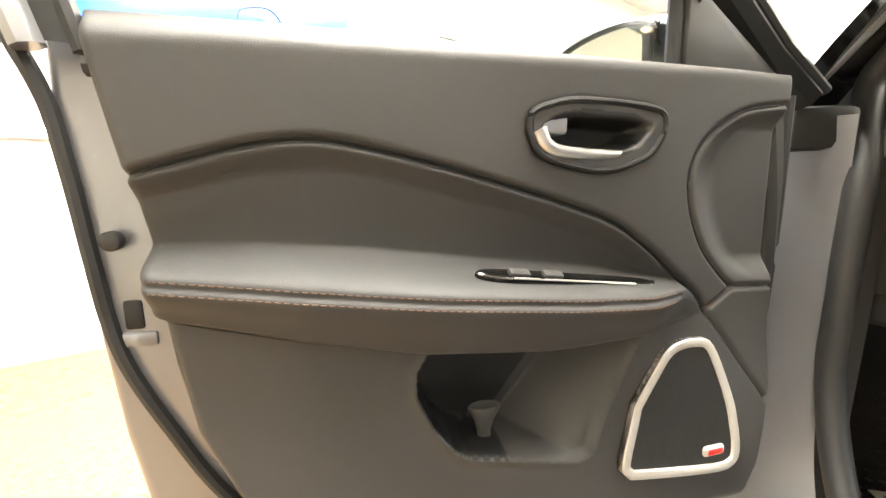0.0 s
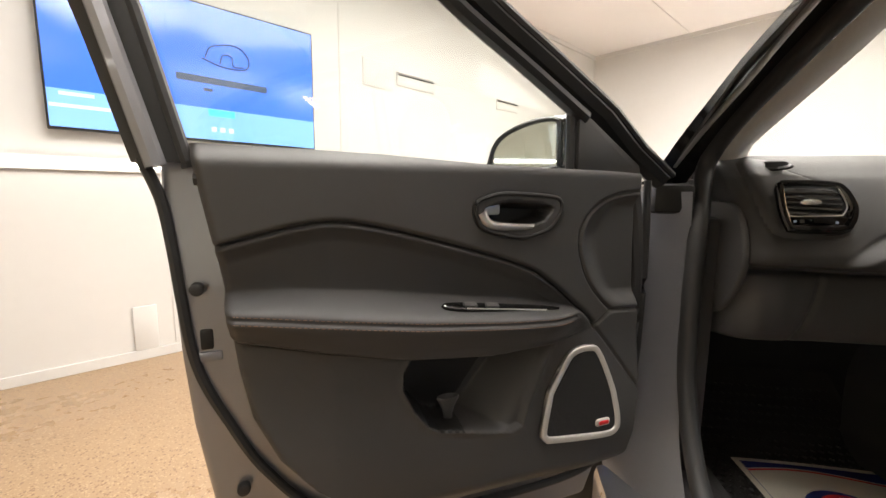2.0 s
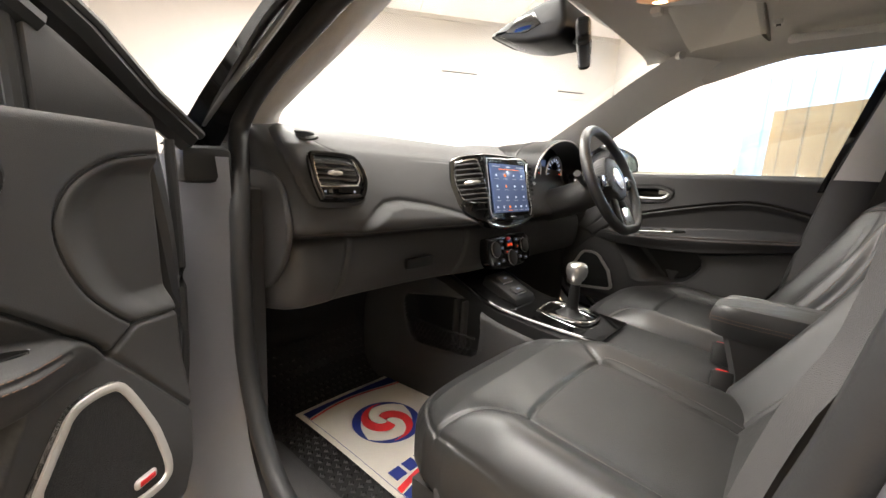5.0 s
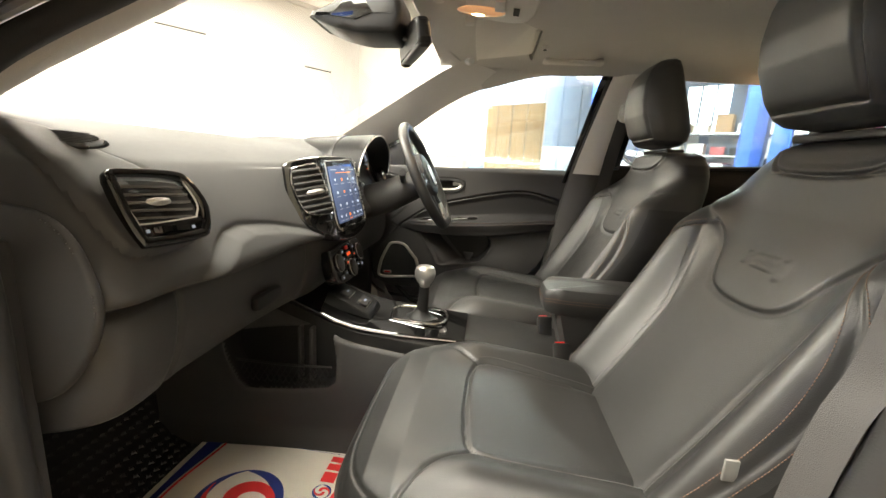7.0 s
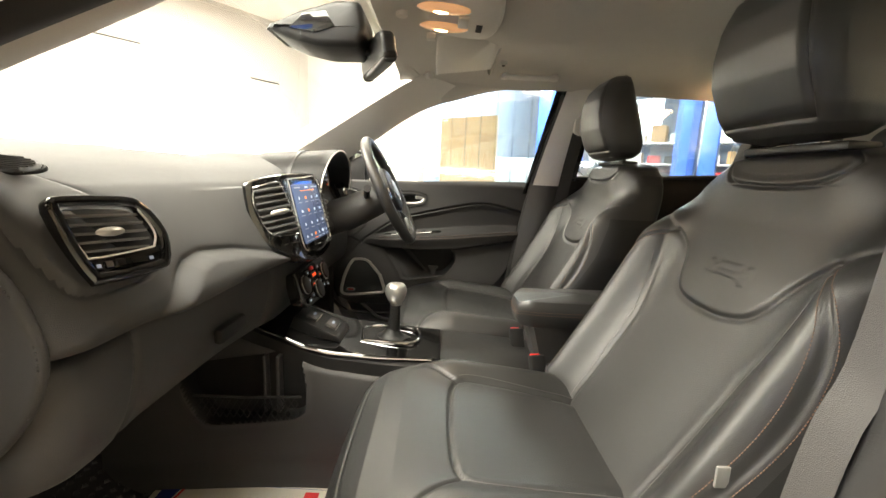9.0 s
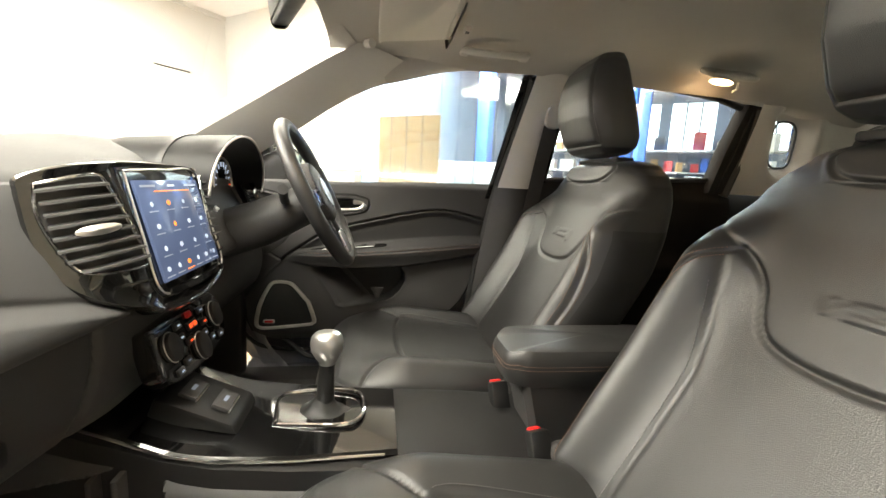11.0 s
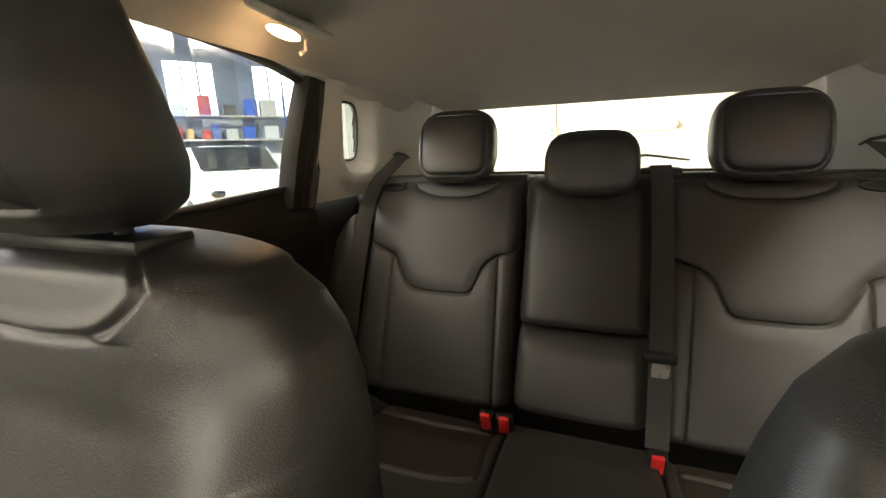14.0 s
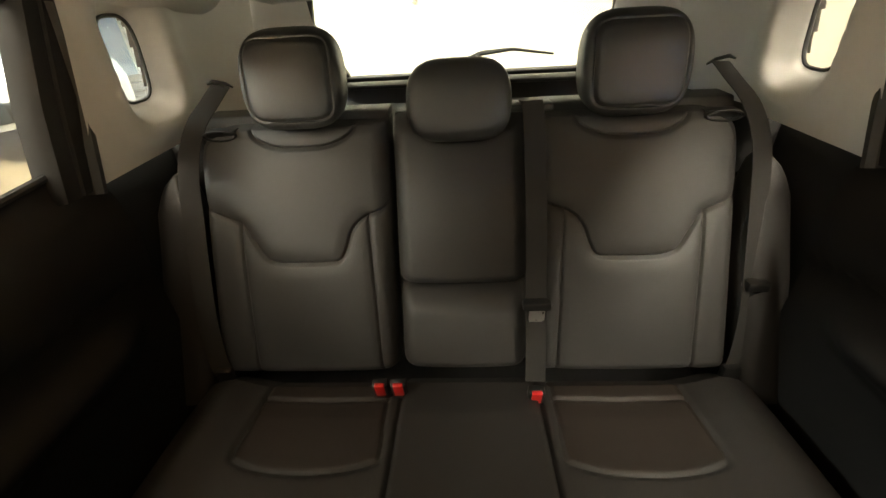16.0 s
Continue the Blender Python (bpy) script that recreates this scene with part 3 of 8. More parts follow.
for z in (0.34, 1.04, 1.74, 2.34):
    y = -7.3
    while y < -0.8:
        w, h = random.uniform(0.15, 0.45), random.uniform(0.2, 0.5)
        solo("storage_box", box(16.35, y, z, 16.7, y + w, z + h, 0.01, 1), random.choice(cols), "storage box standing on the workshop shelf", "box", "boxes on the shelf", m=ROOM)
        y += w + random.uniform(0.03, 0.3)

# ---- the car: y forward, x to its right; body shell ----
car = thing("car_body", (0, 0, 0), "dark grey compact car body with light grey cabin lining", "car")


def body(name, bm, mat, label="", smooth=True):
    return part(name, bm, mat, car, label, smooth)


def roof_z(x, y):
    z0 = interp(y, [(0.62, 1.425), (0.5, 1.462), (0.3, 1.488), (-0.1, 1.508), (-0.6, 1.505), (-1.1, 1.475), (-1.5, 1.43), (-1.75, 1.385)])
    return z0 - 0.012 - 0.030 * (np.abs(x) / 0.62) ** 10


# lining: from the windscreen header to the tailgate, rolling down at the sides to the door openings
ys = np.linspace(0.52, -1.72, 90)
xs = np.linspace(-1, 1, 61)
Y, S = np.meshgrid(ys, xs, indexing="ij")
half = interp(Y, [(0.52, 0.56), (0.4, 0.60), (0.1, 0.655), (-0.6, 0.665), (-1.2, 0.64), (-1.72, 0.56)])
X = S * half
Z = roof_z(X, Y)
edge = np.clip((np.abs(S) - 0.9) / 0.1, 0, 1)
Z = Z - 0.006 * edge**2
body_roof = part_mesh("roof_lining", sheet(np.stack([X, Y, Z], -1)), LINING, car, "grey woven headlining")
# outer skin
Xo = S * (half + 0.05)
Zo = roof_z(X, Y) + 0.075 + 0.03 * (1 - S**2)
part_mesh("roof_skin", sheet(np.stack([Xo, Y, Zo], -1), flip=True), PAINT, car, "dark grey roof skin")

# screen edge lines and door opening lines, right side; the left is its mirror
SCREEN = [(0.660, 1.16, 1.030), (0.630, 0.90, 1.160), (0.602, 0.64, 1.322), (0.575, 0.44, 1.456)]
OPENING = [(0.735, 0.86, 1.065), (0.715, 0.64, 1.215), (0.70, 0.46, 1.335), (0.69, 0.25, 1.415), (0.685, -0.02, 1.447)]


def strip(a, b, n, bulge, push):
    """A pillar cover between two edge lines, bulging by so much towards push."""
    pa, pb = spline(a, n), spline(b, n)
    P = np.zeros((n, 9, 3))
    for i in range(n):
        for j in range(9):
            s = j / 8
            P[i, j] = pa[i].lerp(pb[i], s) + Vector(push) * (bulge * 4 * s * (1 - s))
    return P


def both(name, P, mat, label=""):
    """The same cover on both sides of the car."""
    part_mesh(name, sheet(P), mat, car, label)
    Q = P.copy()
    Q[..., 0] *= -1
    part_mesh(name, sheet(Q, flip=True), mat, car, label)


RIDGE = [(0.60, 1.02, 1.09), (0.585, 0.74, 1.268), (0.56, 0.55, 1.385), (0.545, 0.44, 1.445)]
SCREEN_L = [(-0.60, 1.12, 1.04), (-0.60, 1.06, 1.10), (-0.597, 1.0, 1.135), (-0.592, 0.90, 1.18), (-0.587, 0.79, 1.225), (-0.58, 0.67, 1.29), (-0.57, 0.55, 1.37), (-0.56, 0.46, 1.44)]
RIDGE_L = [(-0.565, 0.945, 1.065), (-0.565, 0.925, 1.125), (-0.565, 0.88, 1.150), (-0.565, 0.80, 1.184), (-0.565, 0.72, 1.217), (-0.563, 0.64, 1.254), (-0.557, 0.52, 1.318), (-0.55, 0.40, 1.41)]
OPENING_L = [(-0.645, 0.93, 1.045), (-0.645, 0.875, 1.110), (-0.645, 0.80, 1.158), (-0.645, 0.71, 1.202), (-0.645, 0.64, 1.234), (-0.648, 0.57, 1.263), (-0.655, 0.46, 1.315), (-0.67, 0.28, 1.40)]
for a_, b_, c_, fl in ((SCREEN, RIDGE, OPENING[:4], False), (SCREEN_L, RIDGE_L, OPENING_L, True)):
    Pa, Pb = strip(a_, b_, 30, 0.0, (0, 0, 0)), strip(b_, c_, 30, 0.014 if not fl else 0.028, (-0.6, -0.6, 0.3) if not fl else (-0.35, -0.8, -0.3))
    part_mesh("windscreen_pillar_trim", sheet(np.concatenate([Pa, Pb[:, 1:]], 1), flip=fl), TRIMGREY, car, "light grey windscreen pillar trim")
body("pillar_foot_trim", box(-0.67, 0.87, 0.93, -0.57, 1.03, 1.062, 0.012), HARD, "black trim at the pillar foot")
# rail over the doors
RAIL_IN = [(0.60, 0.40, 1.458), (0.632, 0.1, 1.452), (0.648, -0.3, 1.458), (0.648, -0.7, 1.455), (0.635, -1.1, 1.43), (0.60, -1.4, 1.39)]
RAIL_OUT = [(0.695, 0.36, 1.375), (0.69, 0.1, 1.438), (0.69, -0.3, 1.452), (0.70, -0.7, 1.448), (0.71, -1.0, 1.415), (0.70, -1.4, 1.36)]
both("roof_rail_trim", strip(RAIL_IN, RAIL_OUT, 40, 0.012, (-0.6, 0, -0.8)), LINING, "grey padded rail over the doors")

# glass
WS = strip([(x, y + 0.02, z + 0.01) for x, y, z in SCREEN], [(-x, y + 0.02, z + 0.01) for x, y, z in SCREEN], 24, 0.0, (0, 1, 0))
for i in range(WS.shape[0]):
    for j in range(9):
        WS[i, j, 1] += 0.13 * 4 * (j / 8) * (1 - j / 8) * (0.5 + 0.5 * (1 - i / 23))
ws = part_mesh("windscreen", sheet(WS), GLASS, car, "clear curved windscreen")
ws.visible_shadow = False
# black screen border and header
hdr = [(x, 0.46 + 0.09 * (1 - (x / 0.56) ** 2), 1.452 + 0.02 * (1 - (x / 0.56) ** 2)) for x in np.linspace(-0.57, 0.57, 25)]
body("windscreen_header", tube([Vector(p) for p in hdr], 0.018, 8, flat=0.6), LINING)

# B pillars
def b_pillar(s):
    up = strip([(0.675, -0.02, 1.07), (0.672, -0.06, 1.22), (0.665, -0.125, 1.445)], [(0.66, -0.135, 1.07), (0.658, -0.16, 1.22), (0.655, -0.25, 1.45)], 12, 0.012, (-1, 0, 0))
    lo = strip([(0.715, 0.06, 0.40), (0.70, 0.035, 0.75), (0.69, -0.015, 1.075)], [(0.69, -0.12, 0.40), (0.685, -0.13, 0.75), (0.675, -0.14, 1.075)], 12, 0.02, (-1, 0, 0))
    ou = strip([(0.72, 0.01, 1.03), (0.70, -0.09, 1.445)], [(0.735, -0.20, 1.03), (0.70, -0.27, 1.445)], 6, 0.0, (1, 0, 0))
    if s < 0:
        up = strip([(0.695, 0.002, 1.066), (0.69, -0.018, 1.22), (0.675, -0.11, 1.445)], [(0.66, -0.135, 1.066), (0.658, -0.16, 1.22), (0.655, -0.25, 1.45)], 12, 0.012, (-1, 0, 0))
        lo = strip([(0.715, 0.065, 0.40), (0.71, 0.066, 0.65), (0.705, 0.055, 0.787), (0.70, 0.034, 0.895), (0.70, 0.015, 0.955), (0.70, 0.003, 1.07)], [(0.69, -0.12, 0.40), (0.688, -0.12, 0.65), (0.685, -0.13, 0.75), (0.68, -0.135, 0.9), (0.678, -0.14, 0.95), (0.675, -0.14, 1.07)], 20, 0.02, (-1, 0, 0))
        lo = np.concatenate([np.stack([lo[:, 0] + np.array([0.028, -0.012, 0])], 1), lo], 1)
    for name, P, mat, lab in (("pillar_trim_upper", up, TRIMGREY, "light grey upper pillar trim"), ("pillar_trim_lower", lo, HARD, "black lower pillar trim"), ("pillar_outer", ou, BLACKPAINT, "gloss black outer pillar")):
        P = P.copy()
        P[..., 0] *= s
        part_mesh(name, sheet(P, flip=s < 0), mat, car, lab)


b_pillar(1)
b_pillar(-1)

# C pillars with the small quarter window, up to the tailgate
def c_pillar(s):
    n, k = 60, 60
    V, U = np.meshgrid(np.linspace(0, 1, n), np.linspace(0, 1, k), indexing="ij")
    z = 1.09 + 0.35 * V
    yf = interp(z, [(1.09, -0.940), (1.2, -0.960), (1.35, -0.985), (1.45, -0.995)])
    yb = interp(z, [(1.09, -1.58), (1.45, -1.60)])
    y = yf + (yb - yf) * U
    x = 0.715 - 0.05 * (z - 1.09) / 0.36 - 0.06 * step(-y, 1.3, 1.6)
    win = np.hypot(np.maximum(np.abs(y + 1.165 - 0.12 * (z - 1.29)) - 0.030, 0), np.maximum(np.abs(z - 1.288) - 0.062, 0))
    x = x + 0.055 * (1 - step(win, 0.028, 0.075)) - 0.03 * np.exp(-((win - 0.085) / 0.03) ** 2) * 0.4
    hole = win < 0.026
    m = ~(hole[:-1, :-1] & hole[1:, 1:])
    P = np.stack([s * x, y, z], -1)
    part_mesh("pillar_trim_rear", sheet(P, m, flip=s < 0), TRIMGREY, car, "light grey rear pillar trim round a small window")
    g = box(s * 0.765, -1.32, 1.20, s * 0.769, -1.04, 1.39)
    q = body("quarter_window", g, GLASS, "small fixed quarter window")
    q.visible_shadow = False
    body("quarter_window_seal", tube([(s * (0.758 - 0.05 * (0.086 * np.sign(math.sin(a)) * abs(math.sin(a)) ** 0.6 + 0.198) / 0.36), -1.165 + 0.054 * np.sign(math.cos(a)) * abs(math.cos(a)) ** 0.6 + 0.010 * math.sin(a), 1.288 + 0.086 * np.sign(math.sin(a)) * abs(math.sin(a)) ** 0.6) for a in np.linspace(0, 2 * math.pi, 48, endpoint=False)], 0.004, 6, closed=True, up=(1, 0, 0)), RUBBER)
    # front edge of the pillar: black door seal
    body("door_seal", tube([(s * 0.72, -0.93, 1.08), (s * 0.715, -0.985, 1.25), (s * 0.70, -1.01, 1.40)], 0.018, 8), RUBBER, "black rubber door seal")
    body("lower_side_trim", join(box(s * 0.755, -1.62, 0.45, s * 0.81, -0.96, 1.10, 0.02), box(s * 0.64, -1.62, 0.95, s * 0.76, -1.22, 1.10, 0.02)), BLACKSHADETRIM, "black side trim beside the rear seat")
    # tailgate-side trim
    Q = strip([(s * 0.655, -1.55, 1.09), (s * 0.62, -1.60, 1.44)], [(s * 0.50, -1.86, 1.09), (s * 0.49, -1.72, 1.40)], 12, 0.0, (0, 1, 0))
    part_mesh("tailgate_pillar_trim", sheet(Q, flip=s < 0), TRIMGREY, car)


c_pillar(1)
c_pillar(-1)

# tailgate: frame, glass, dark lower shelf
body("tailgate_header", tube([(x, -1.70 - 0.04 * (1 - (x / 0.6) ** 2), 1.392 + 0.02 * (1 - (x / 0.6) ** 2)) for x in np.linspace(-0.6, 0.6, 21)], 0.02, 8), TRIMGREY)
rw = body("rear_window", prism([(-0.47, 1.10), (0.47, 1.10), (0.53, 1.30), (0.50, 1.39), (-0.50, 1.39), (-0.53, 1.30)], 0.006, 0, 2, Matrix.Translation((0, -1.99, 0)) @ Matrix(((1, 0, 0, 0), (0, 1, 0.78, -0.85), (0, 0, 1, 0), (0, 0, 0, 1)))), GLASS, "rear window with a parked wiper")
rw.visible_shadow = False
body("tailgate_trim", box(-0.62, -2.02, 0.55, 0.62, -1.93, 1.105, 0.02), HARD)
body("rear_window_ledge", join(box(-0.58, -1.96, 1.085, 0.58, -1.80, 1.10, 0.006), box(-0.56, -1.84, 1.11, 0.56, -1.82, 1.125, 0.005)), DARK)
for sx in (-1, 1):
    body("rear_window_frame", tube([(sx * 0.47, -1.985, 1.10), (sx * 0.53, -1.83, 1.30), (sx * 0.50, -1.765, 1.39)], 0.022, 8), DARK)
wiper = body("rear_wiper", tube([(0.02, -2.01, 1.125), (-0.08, -1.995, 1.165), (-0.20, -1.99, 1.175), (-0.36, -2.0, 1.15)], [0.018, 0.014, 0.009, 0.006], 8, flat=0.7), RUBBER, "black rear wiper arm")
lshelf = body("load_cover", box(-0.60, -1.80, 1.02, 0.60, -1.27, 1.035, 0.004), DARK, "dark luggage cover")

# floor, firewall, sills
body("floor_carpet", join(box(-0.70, -2.0, 0.22, 0.70, 1.25, 0.345, 0.01), box(-0.11, -1.0, 0.34, 0.11, 1.1, 0.46, 0.04)), CARPET, "black cabin carpet")
fw = strip([(-0.70, 1.05, 0.335), (-0.70, 1.26, 0.50), (-0.70, 1.36, 0.8)], [(0.70, 1.05, 0.335), (0.70, 1.26, 0.50), (0.70, 1.36, 0.8)], 12, 0, (0, 1, 0))
part_mesh("toe_board", sheet(fw), CARPET, car)
for s in (-1, 1):
    body("kick_panel", box(s * 0.66, 0.80, 0.28, s * 0.72, 1.35, 0.98, 0.015), HARD)
    body("sill_trim", box(s * 0.62, -0.95, 0.27, s * 0.735, 0.85, 0.425, 0.025), HARD, "black plastic sill cover")
    body("sill", prism([(-0.95, 0.24), (-0.95, 0.40), (0.84, 0.40), (0.84, 0.24)], 0.14, 0.02, 2, Matrix(((0, s, 0, s * 0.735), (1, 0, 0, 0), (0, 0, 1, 0), (0, 0, 0, 1)))), PAINT, "grey painted sill")

# painted front post on the open side, with the rubber seal of the opening
POST_OUT = [(-0.85, 0.80, 0.36), (-0.865, 0.90, 0.50), (-0.87, 0.955, 0.68), (-0.865, 0.955, 0.85), (-0.845, 0.92, 1.03)]
POST_IN = [(-0.735, 0.66, 0.40), (-0.73, 0.745, 0.52), (-0.725, 0.78, 0.68), (-0.725, 0.785, 0.85), (-0.735, 0.775, 1.03)]
both("front_post", strip([(-x, y, z) for x, y, z in POST_IN], [(-x, y, z) for x, y, z in POST_OUT], 24, 0.012, (0, -1, 0)), PAINT, "grey painted door post")
SEAL_L = [(-0.725, -0.02, 0.43), (-0.728, 0.30, 0.425), (-0.73, 0.52, 0.44), (-0.728, 0.66, 0.50), (-0.722, 0.755, 0.64), (-0.722, 0.77, 0.80), (-0.716, 0.782, 0.95), (-0.695, 0.832, 1.03), (-0.682, 0.856, 1.08), (-0.674, 0.842, 1.118), (-0.67, 0.80, 1.152), (-0.67, 0.74, 1.182), (-0.67, 0.66, 1.215), (-0.67, 0.57, 1.251), (-0.67, 0.48, 1.288), (-0.68, 0.27, 1.378), (-0.69, 0.0, 1.415), (-0.69, -0.11, 1.39), (-0.72, -0.05, 1.15), (-0.733, -0.018, 1.0), (-0.735, 0.0, 0.9), (-0.736, 0.02, 0.8), (-0.738, 0.04, 0.6), (-0.734, 0.02, 0.45)]
SEAL_R = [(0.725, -0.02, 0.43), (0.73, 0.52, 0.44), (0.728, 0.66, 0.50), (0.73, 0.755, 0.64), (0.74, 0.785, 0.95), (0.745, 0.80, 1.10), (0.738, 0.65, 1.225), (0.728, 0.46, 1.35), (0.718, 0.25, 1.432), (0.708, -0.02, 1.462), (0.70, -0.115, 1.445), (0.705, -0.07, 1.23), (0.715, -0.02, 1.05), (0.725, 0.035, 0.75), (0.73, 0.06, 0.5)]
body("opening_seal", tube(spline(SEAL_L, 130), 0.018, 10, closed=True), RUBBER, "black rubber door opening seal")
body("opening_seal", tube(spline(SEAL_R, 110), 0.010, 8, closed=True), RUBBER, "black rubber door opening seal")
# gloss black outer pillar
def pillar_skin(s, out, inn, top):
    for a_, b_, push in ((inn, out, (0.5, -0.5, 0)), (out, top, (0.7, 0, 0.7))):
        P = strip([(abs(x), y, z) for x, y, z in a_], [(abs(x), y, z) for x, y, z in b_], 24, 0.012, push)
        P[..., 0] *= s
        part_mesh("outer_screen_pillar", sheet(P, flip=s < 0), BLACKPAINT, car, "gloss black outer windscreen pillar")


pillar_skin(-1, [(0.80, 0.90, 1.045), (0.78, 0.845, 1.080), (0.78, 0.75, 1.125), (0.78, 0.65, 1.168), (0.78, 0.55, 1.210), (0.775, 0.45, 1.248), (0.765, 0.20, 1.33), (0.745, -0.05, 1.385)],
            [(0.70, 0.90, 1.05), (0.685, 0.865, 1.10), (0.675, 0.81, 1.150), (0.672, 0.72, 1.196), (0.672, 0.62, 1.240), (0.672, 0.50, 1.29), (0.685, 0.25, 1.40), (0.70, -0.05, 1.43)],
            [(0.69, 1.15, 1.05), (0.66, 1.02, 1.12), (0.65, 0.92, 1.165), (0.64, 0.80, 1.215), (0.63, 0.68, 1.27), (0.615, 0.54, 1.35), (0.62, 0.33, 1.45), (0.655, 0.0, 1.50)])
body("pillar_stripe", tube(spline([(-0.742, 0.86, 1.085), (-0.736, 0.775, 1.133), (-0.736, 0.705, 1.163), (-0.736, 0.62, 1.197), (-0.736, 0.55, 1.229), (-0.736, 0.478, 1.259), (-0.74, 0.30, 1.325)], 40), 0.0050, 8), SATIN, "thin silver stripe along the black pillar")
body("hinge_pillar_cover", box(-0.80, 0.79, 0.985, -0.72, 0.90, 1.045, 0.012), DARK, "black cover at the pillar foot")
pillar_skin(1, [(0.80, 0.90, 1.085), (0.785, 0.65, 1.235), (0.775, 0.45, 1.36), (0.755, 0.2, 1.452), (0.74, -0.05, 1.475)],
            [(0.75, 0.83, 1.10), (0.745, 0.64, 1.235), (0.735, 0.45, 1.365), (0.72, 0.22, 1.452), (0.71, -0.05, 1.475)],
            [(0.69, 1.16, 1.030), (0.672, 0.90, 1.160), (0.640, 0.64, 1.322), (0.610, 0.47, 1.425), (0.68, 0.1, 1.475)])
# painted middle post beside the open doorway
both("middle_post", strip([(0.748, 0.04, 0.40), (0.748, 0.012, 0.75), (0.745, -0.035, 1.06)], [(0.83, 0.01, 0.40), (0.82, -0.02, 0.75), (0.79, -0.075, 1.06)], 16, 0.012, (0.5, 1, 0)), PAINT, "grey painted middle door post")

# outside: wings, bonnet, flanks, wheels, so that the body is whole
def flank(s):
    P = strip([(0.93, 2.0, 0.30), (0.93, 1.5, 0.30), (0.90, 0.94, 0.30)], [(0.80, 2.0, 0.84), (0.84, 1.4, 0.97), (0.84, 0.94, 1.03)], 20, 0.03, (1, 0, 0))
    R = strip([(0.91, -0.16, 0.30), (0.93, -1.3, 0.30), (0.84, -2.1, 0.35)], [(0.84, -0.16, 1.05), (0.83, -1.3, 1.10), (0.74, -2.05, 1.08)], 20, 0.03, (1, 0, 0))
    for name, Q in (("front_wing", P), ("rear_quarter", R)):
        Q = Q.copy()
        Q[..., 0] *= s
        part_mesh(name, sheet(Q, flip=s < 0), PAINT, car)
    for y in (1.30, -1.34):
        w = body("wheel", cyl(0.345, 0.22, Matrix.Translation((s * 0.80, y, 0.345)) @ Matrix.Rotation(radians(90), 4, "Y"), 40, 0.03), RUBBER, "black tyre on a silver wheel")
        part("rim", cyl(0.22, 0.225, Matrix.Translation((s * 0.802, y, 0.345)) @ Matrix.Rotation(radians(90), 4, "Y"), 30, 0.01), SATIN, w, "silver alloy rim")


flank(1)
flank(-1)
BON = strip([(0.80, 2.1, 0.78), (0.82, 1.6, 0.95), (0.80, 1.12, 1.02)], [(-0.80, 2.1, 0.78), (-0.82, 1.6, 0.95), (-0.80, 1.12, 1.02)], 20, 0.04, (0, 0, 1))
part_mesh("bonnet", sheet(BON, flip=True), PAINT, car, "dark grey bonnet")
body("front_bumper", box(-0.84, 1.98, 0.25, 0.84, 2.16, 0.80, 0.06, 3), PAINT)
body("rear_bumper", box(-0.84, -2.16, 0.25, 0.84, -2.02, 0.80, 0.05, 3), PAINT)
body("tailgate_skin", box(-0.74, -2.09, 0.72, 0.74, -2.02, 1.08, 0.03, 3), PAINT)

# ---- front seats ----
def back_y(z):
    s = z - 0.6
    return 0.075 - 0.70 * s + 0.30 * s * s


YOKE = smooth([(0.30, 1.046), (0.225, 1.028), (0.168, 0.997), (0.130, 0.960), (0.108, 0.920), (0.084, 0.897), (0.045, 0.887), (0.0, 0.884)], 72)
CREST = smooth([(0.176, 1.002), (0.212, 0.985), (0.236, 0.950), (0.250, 0.90), (0.256, 0.83), (0.252, 0.75), (0.240, 0.68), (0.222, 0.62)], 40)
YOKE = YOKE + [(-x, z) for x, z in YOKE[::-1]]
NECK = smooth([(-0.128, 1.165), (-0.120, 1.130), (-0.095, 1.106), (-0.05, 1.098), (0, 1.096), (0.05, 1.098), (0.095, 1.106), (0.120, 1.130), (0.128, 1.165)], 30)


def padded(zs, half, front, depth, n, dent):
    """A closed cushion of stacked rounded sections. dent(x, z) moves its front; gives the grid of places and of x."""
    h = n // 2
    ev = np.linspace(-1, 1, h + 2)[1:-1]
    even = np.arccos(np.sign(ev) * np.abs(ev) ** (1 / 0.62))
    A = np.sort(np.concatenate([np.linspace(0, 2 * math.pi, n - h, endpoint=False), even])) + math.pi
    A = np.where(A > 2 * math.pi, A - 2 * math.pi, A)
    A = np.concatenate([A[A >= math.pi], A[A < math.pi] + 2 * math.pi])
    P = np.zeros((len(zs), n + 1, 3))
    for i, z in enumerate(zs):
        w, d = half(z), depth(z)
        c, s = np.cos(A), np.sin(A)
        x = w * np.sign(c) * np.abs(c) ** 0.62
        q = np.sign(s) * np.abs(s) ** 0.55
        y = front(z) - d / 2 + q * d / 2
        y = y + np.where(s > -0.2, dent(x, np.full_like(x, z)) * step(s, -0.2, 0.35), 0)
        P[i, :n] = np.stack([x, y, np.full_like(x, z)], -1)
        P[i, n] = P[i, 0]
    return P


def tangents(W, axis):
    """Directions along one axis of a grid whose spacing may vary."""
    d = np.diff(W, axis=axis)
    d = d / np.maximum((d * d).sum(-1, keepdims=True), 1e-12)
    first, last = np.take(d, [0], axis), np.take(d, [-1], axis)
    return np.concatenate([first, d], axis) + np.concatenate([d, last], axis)


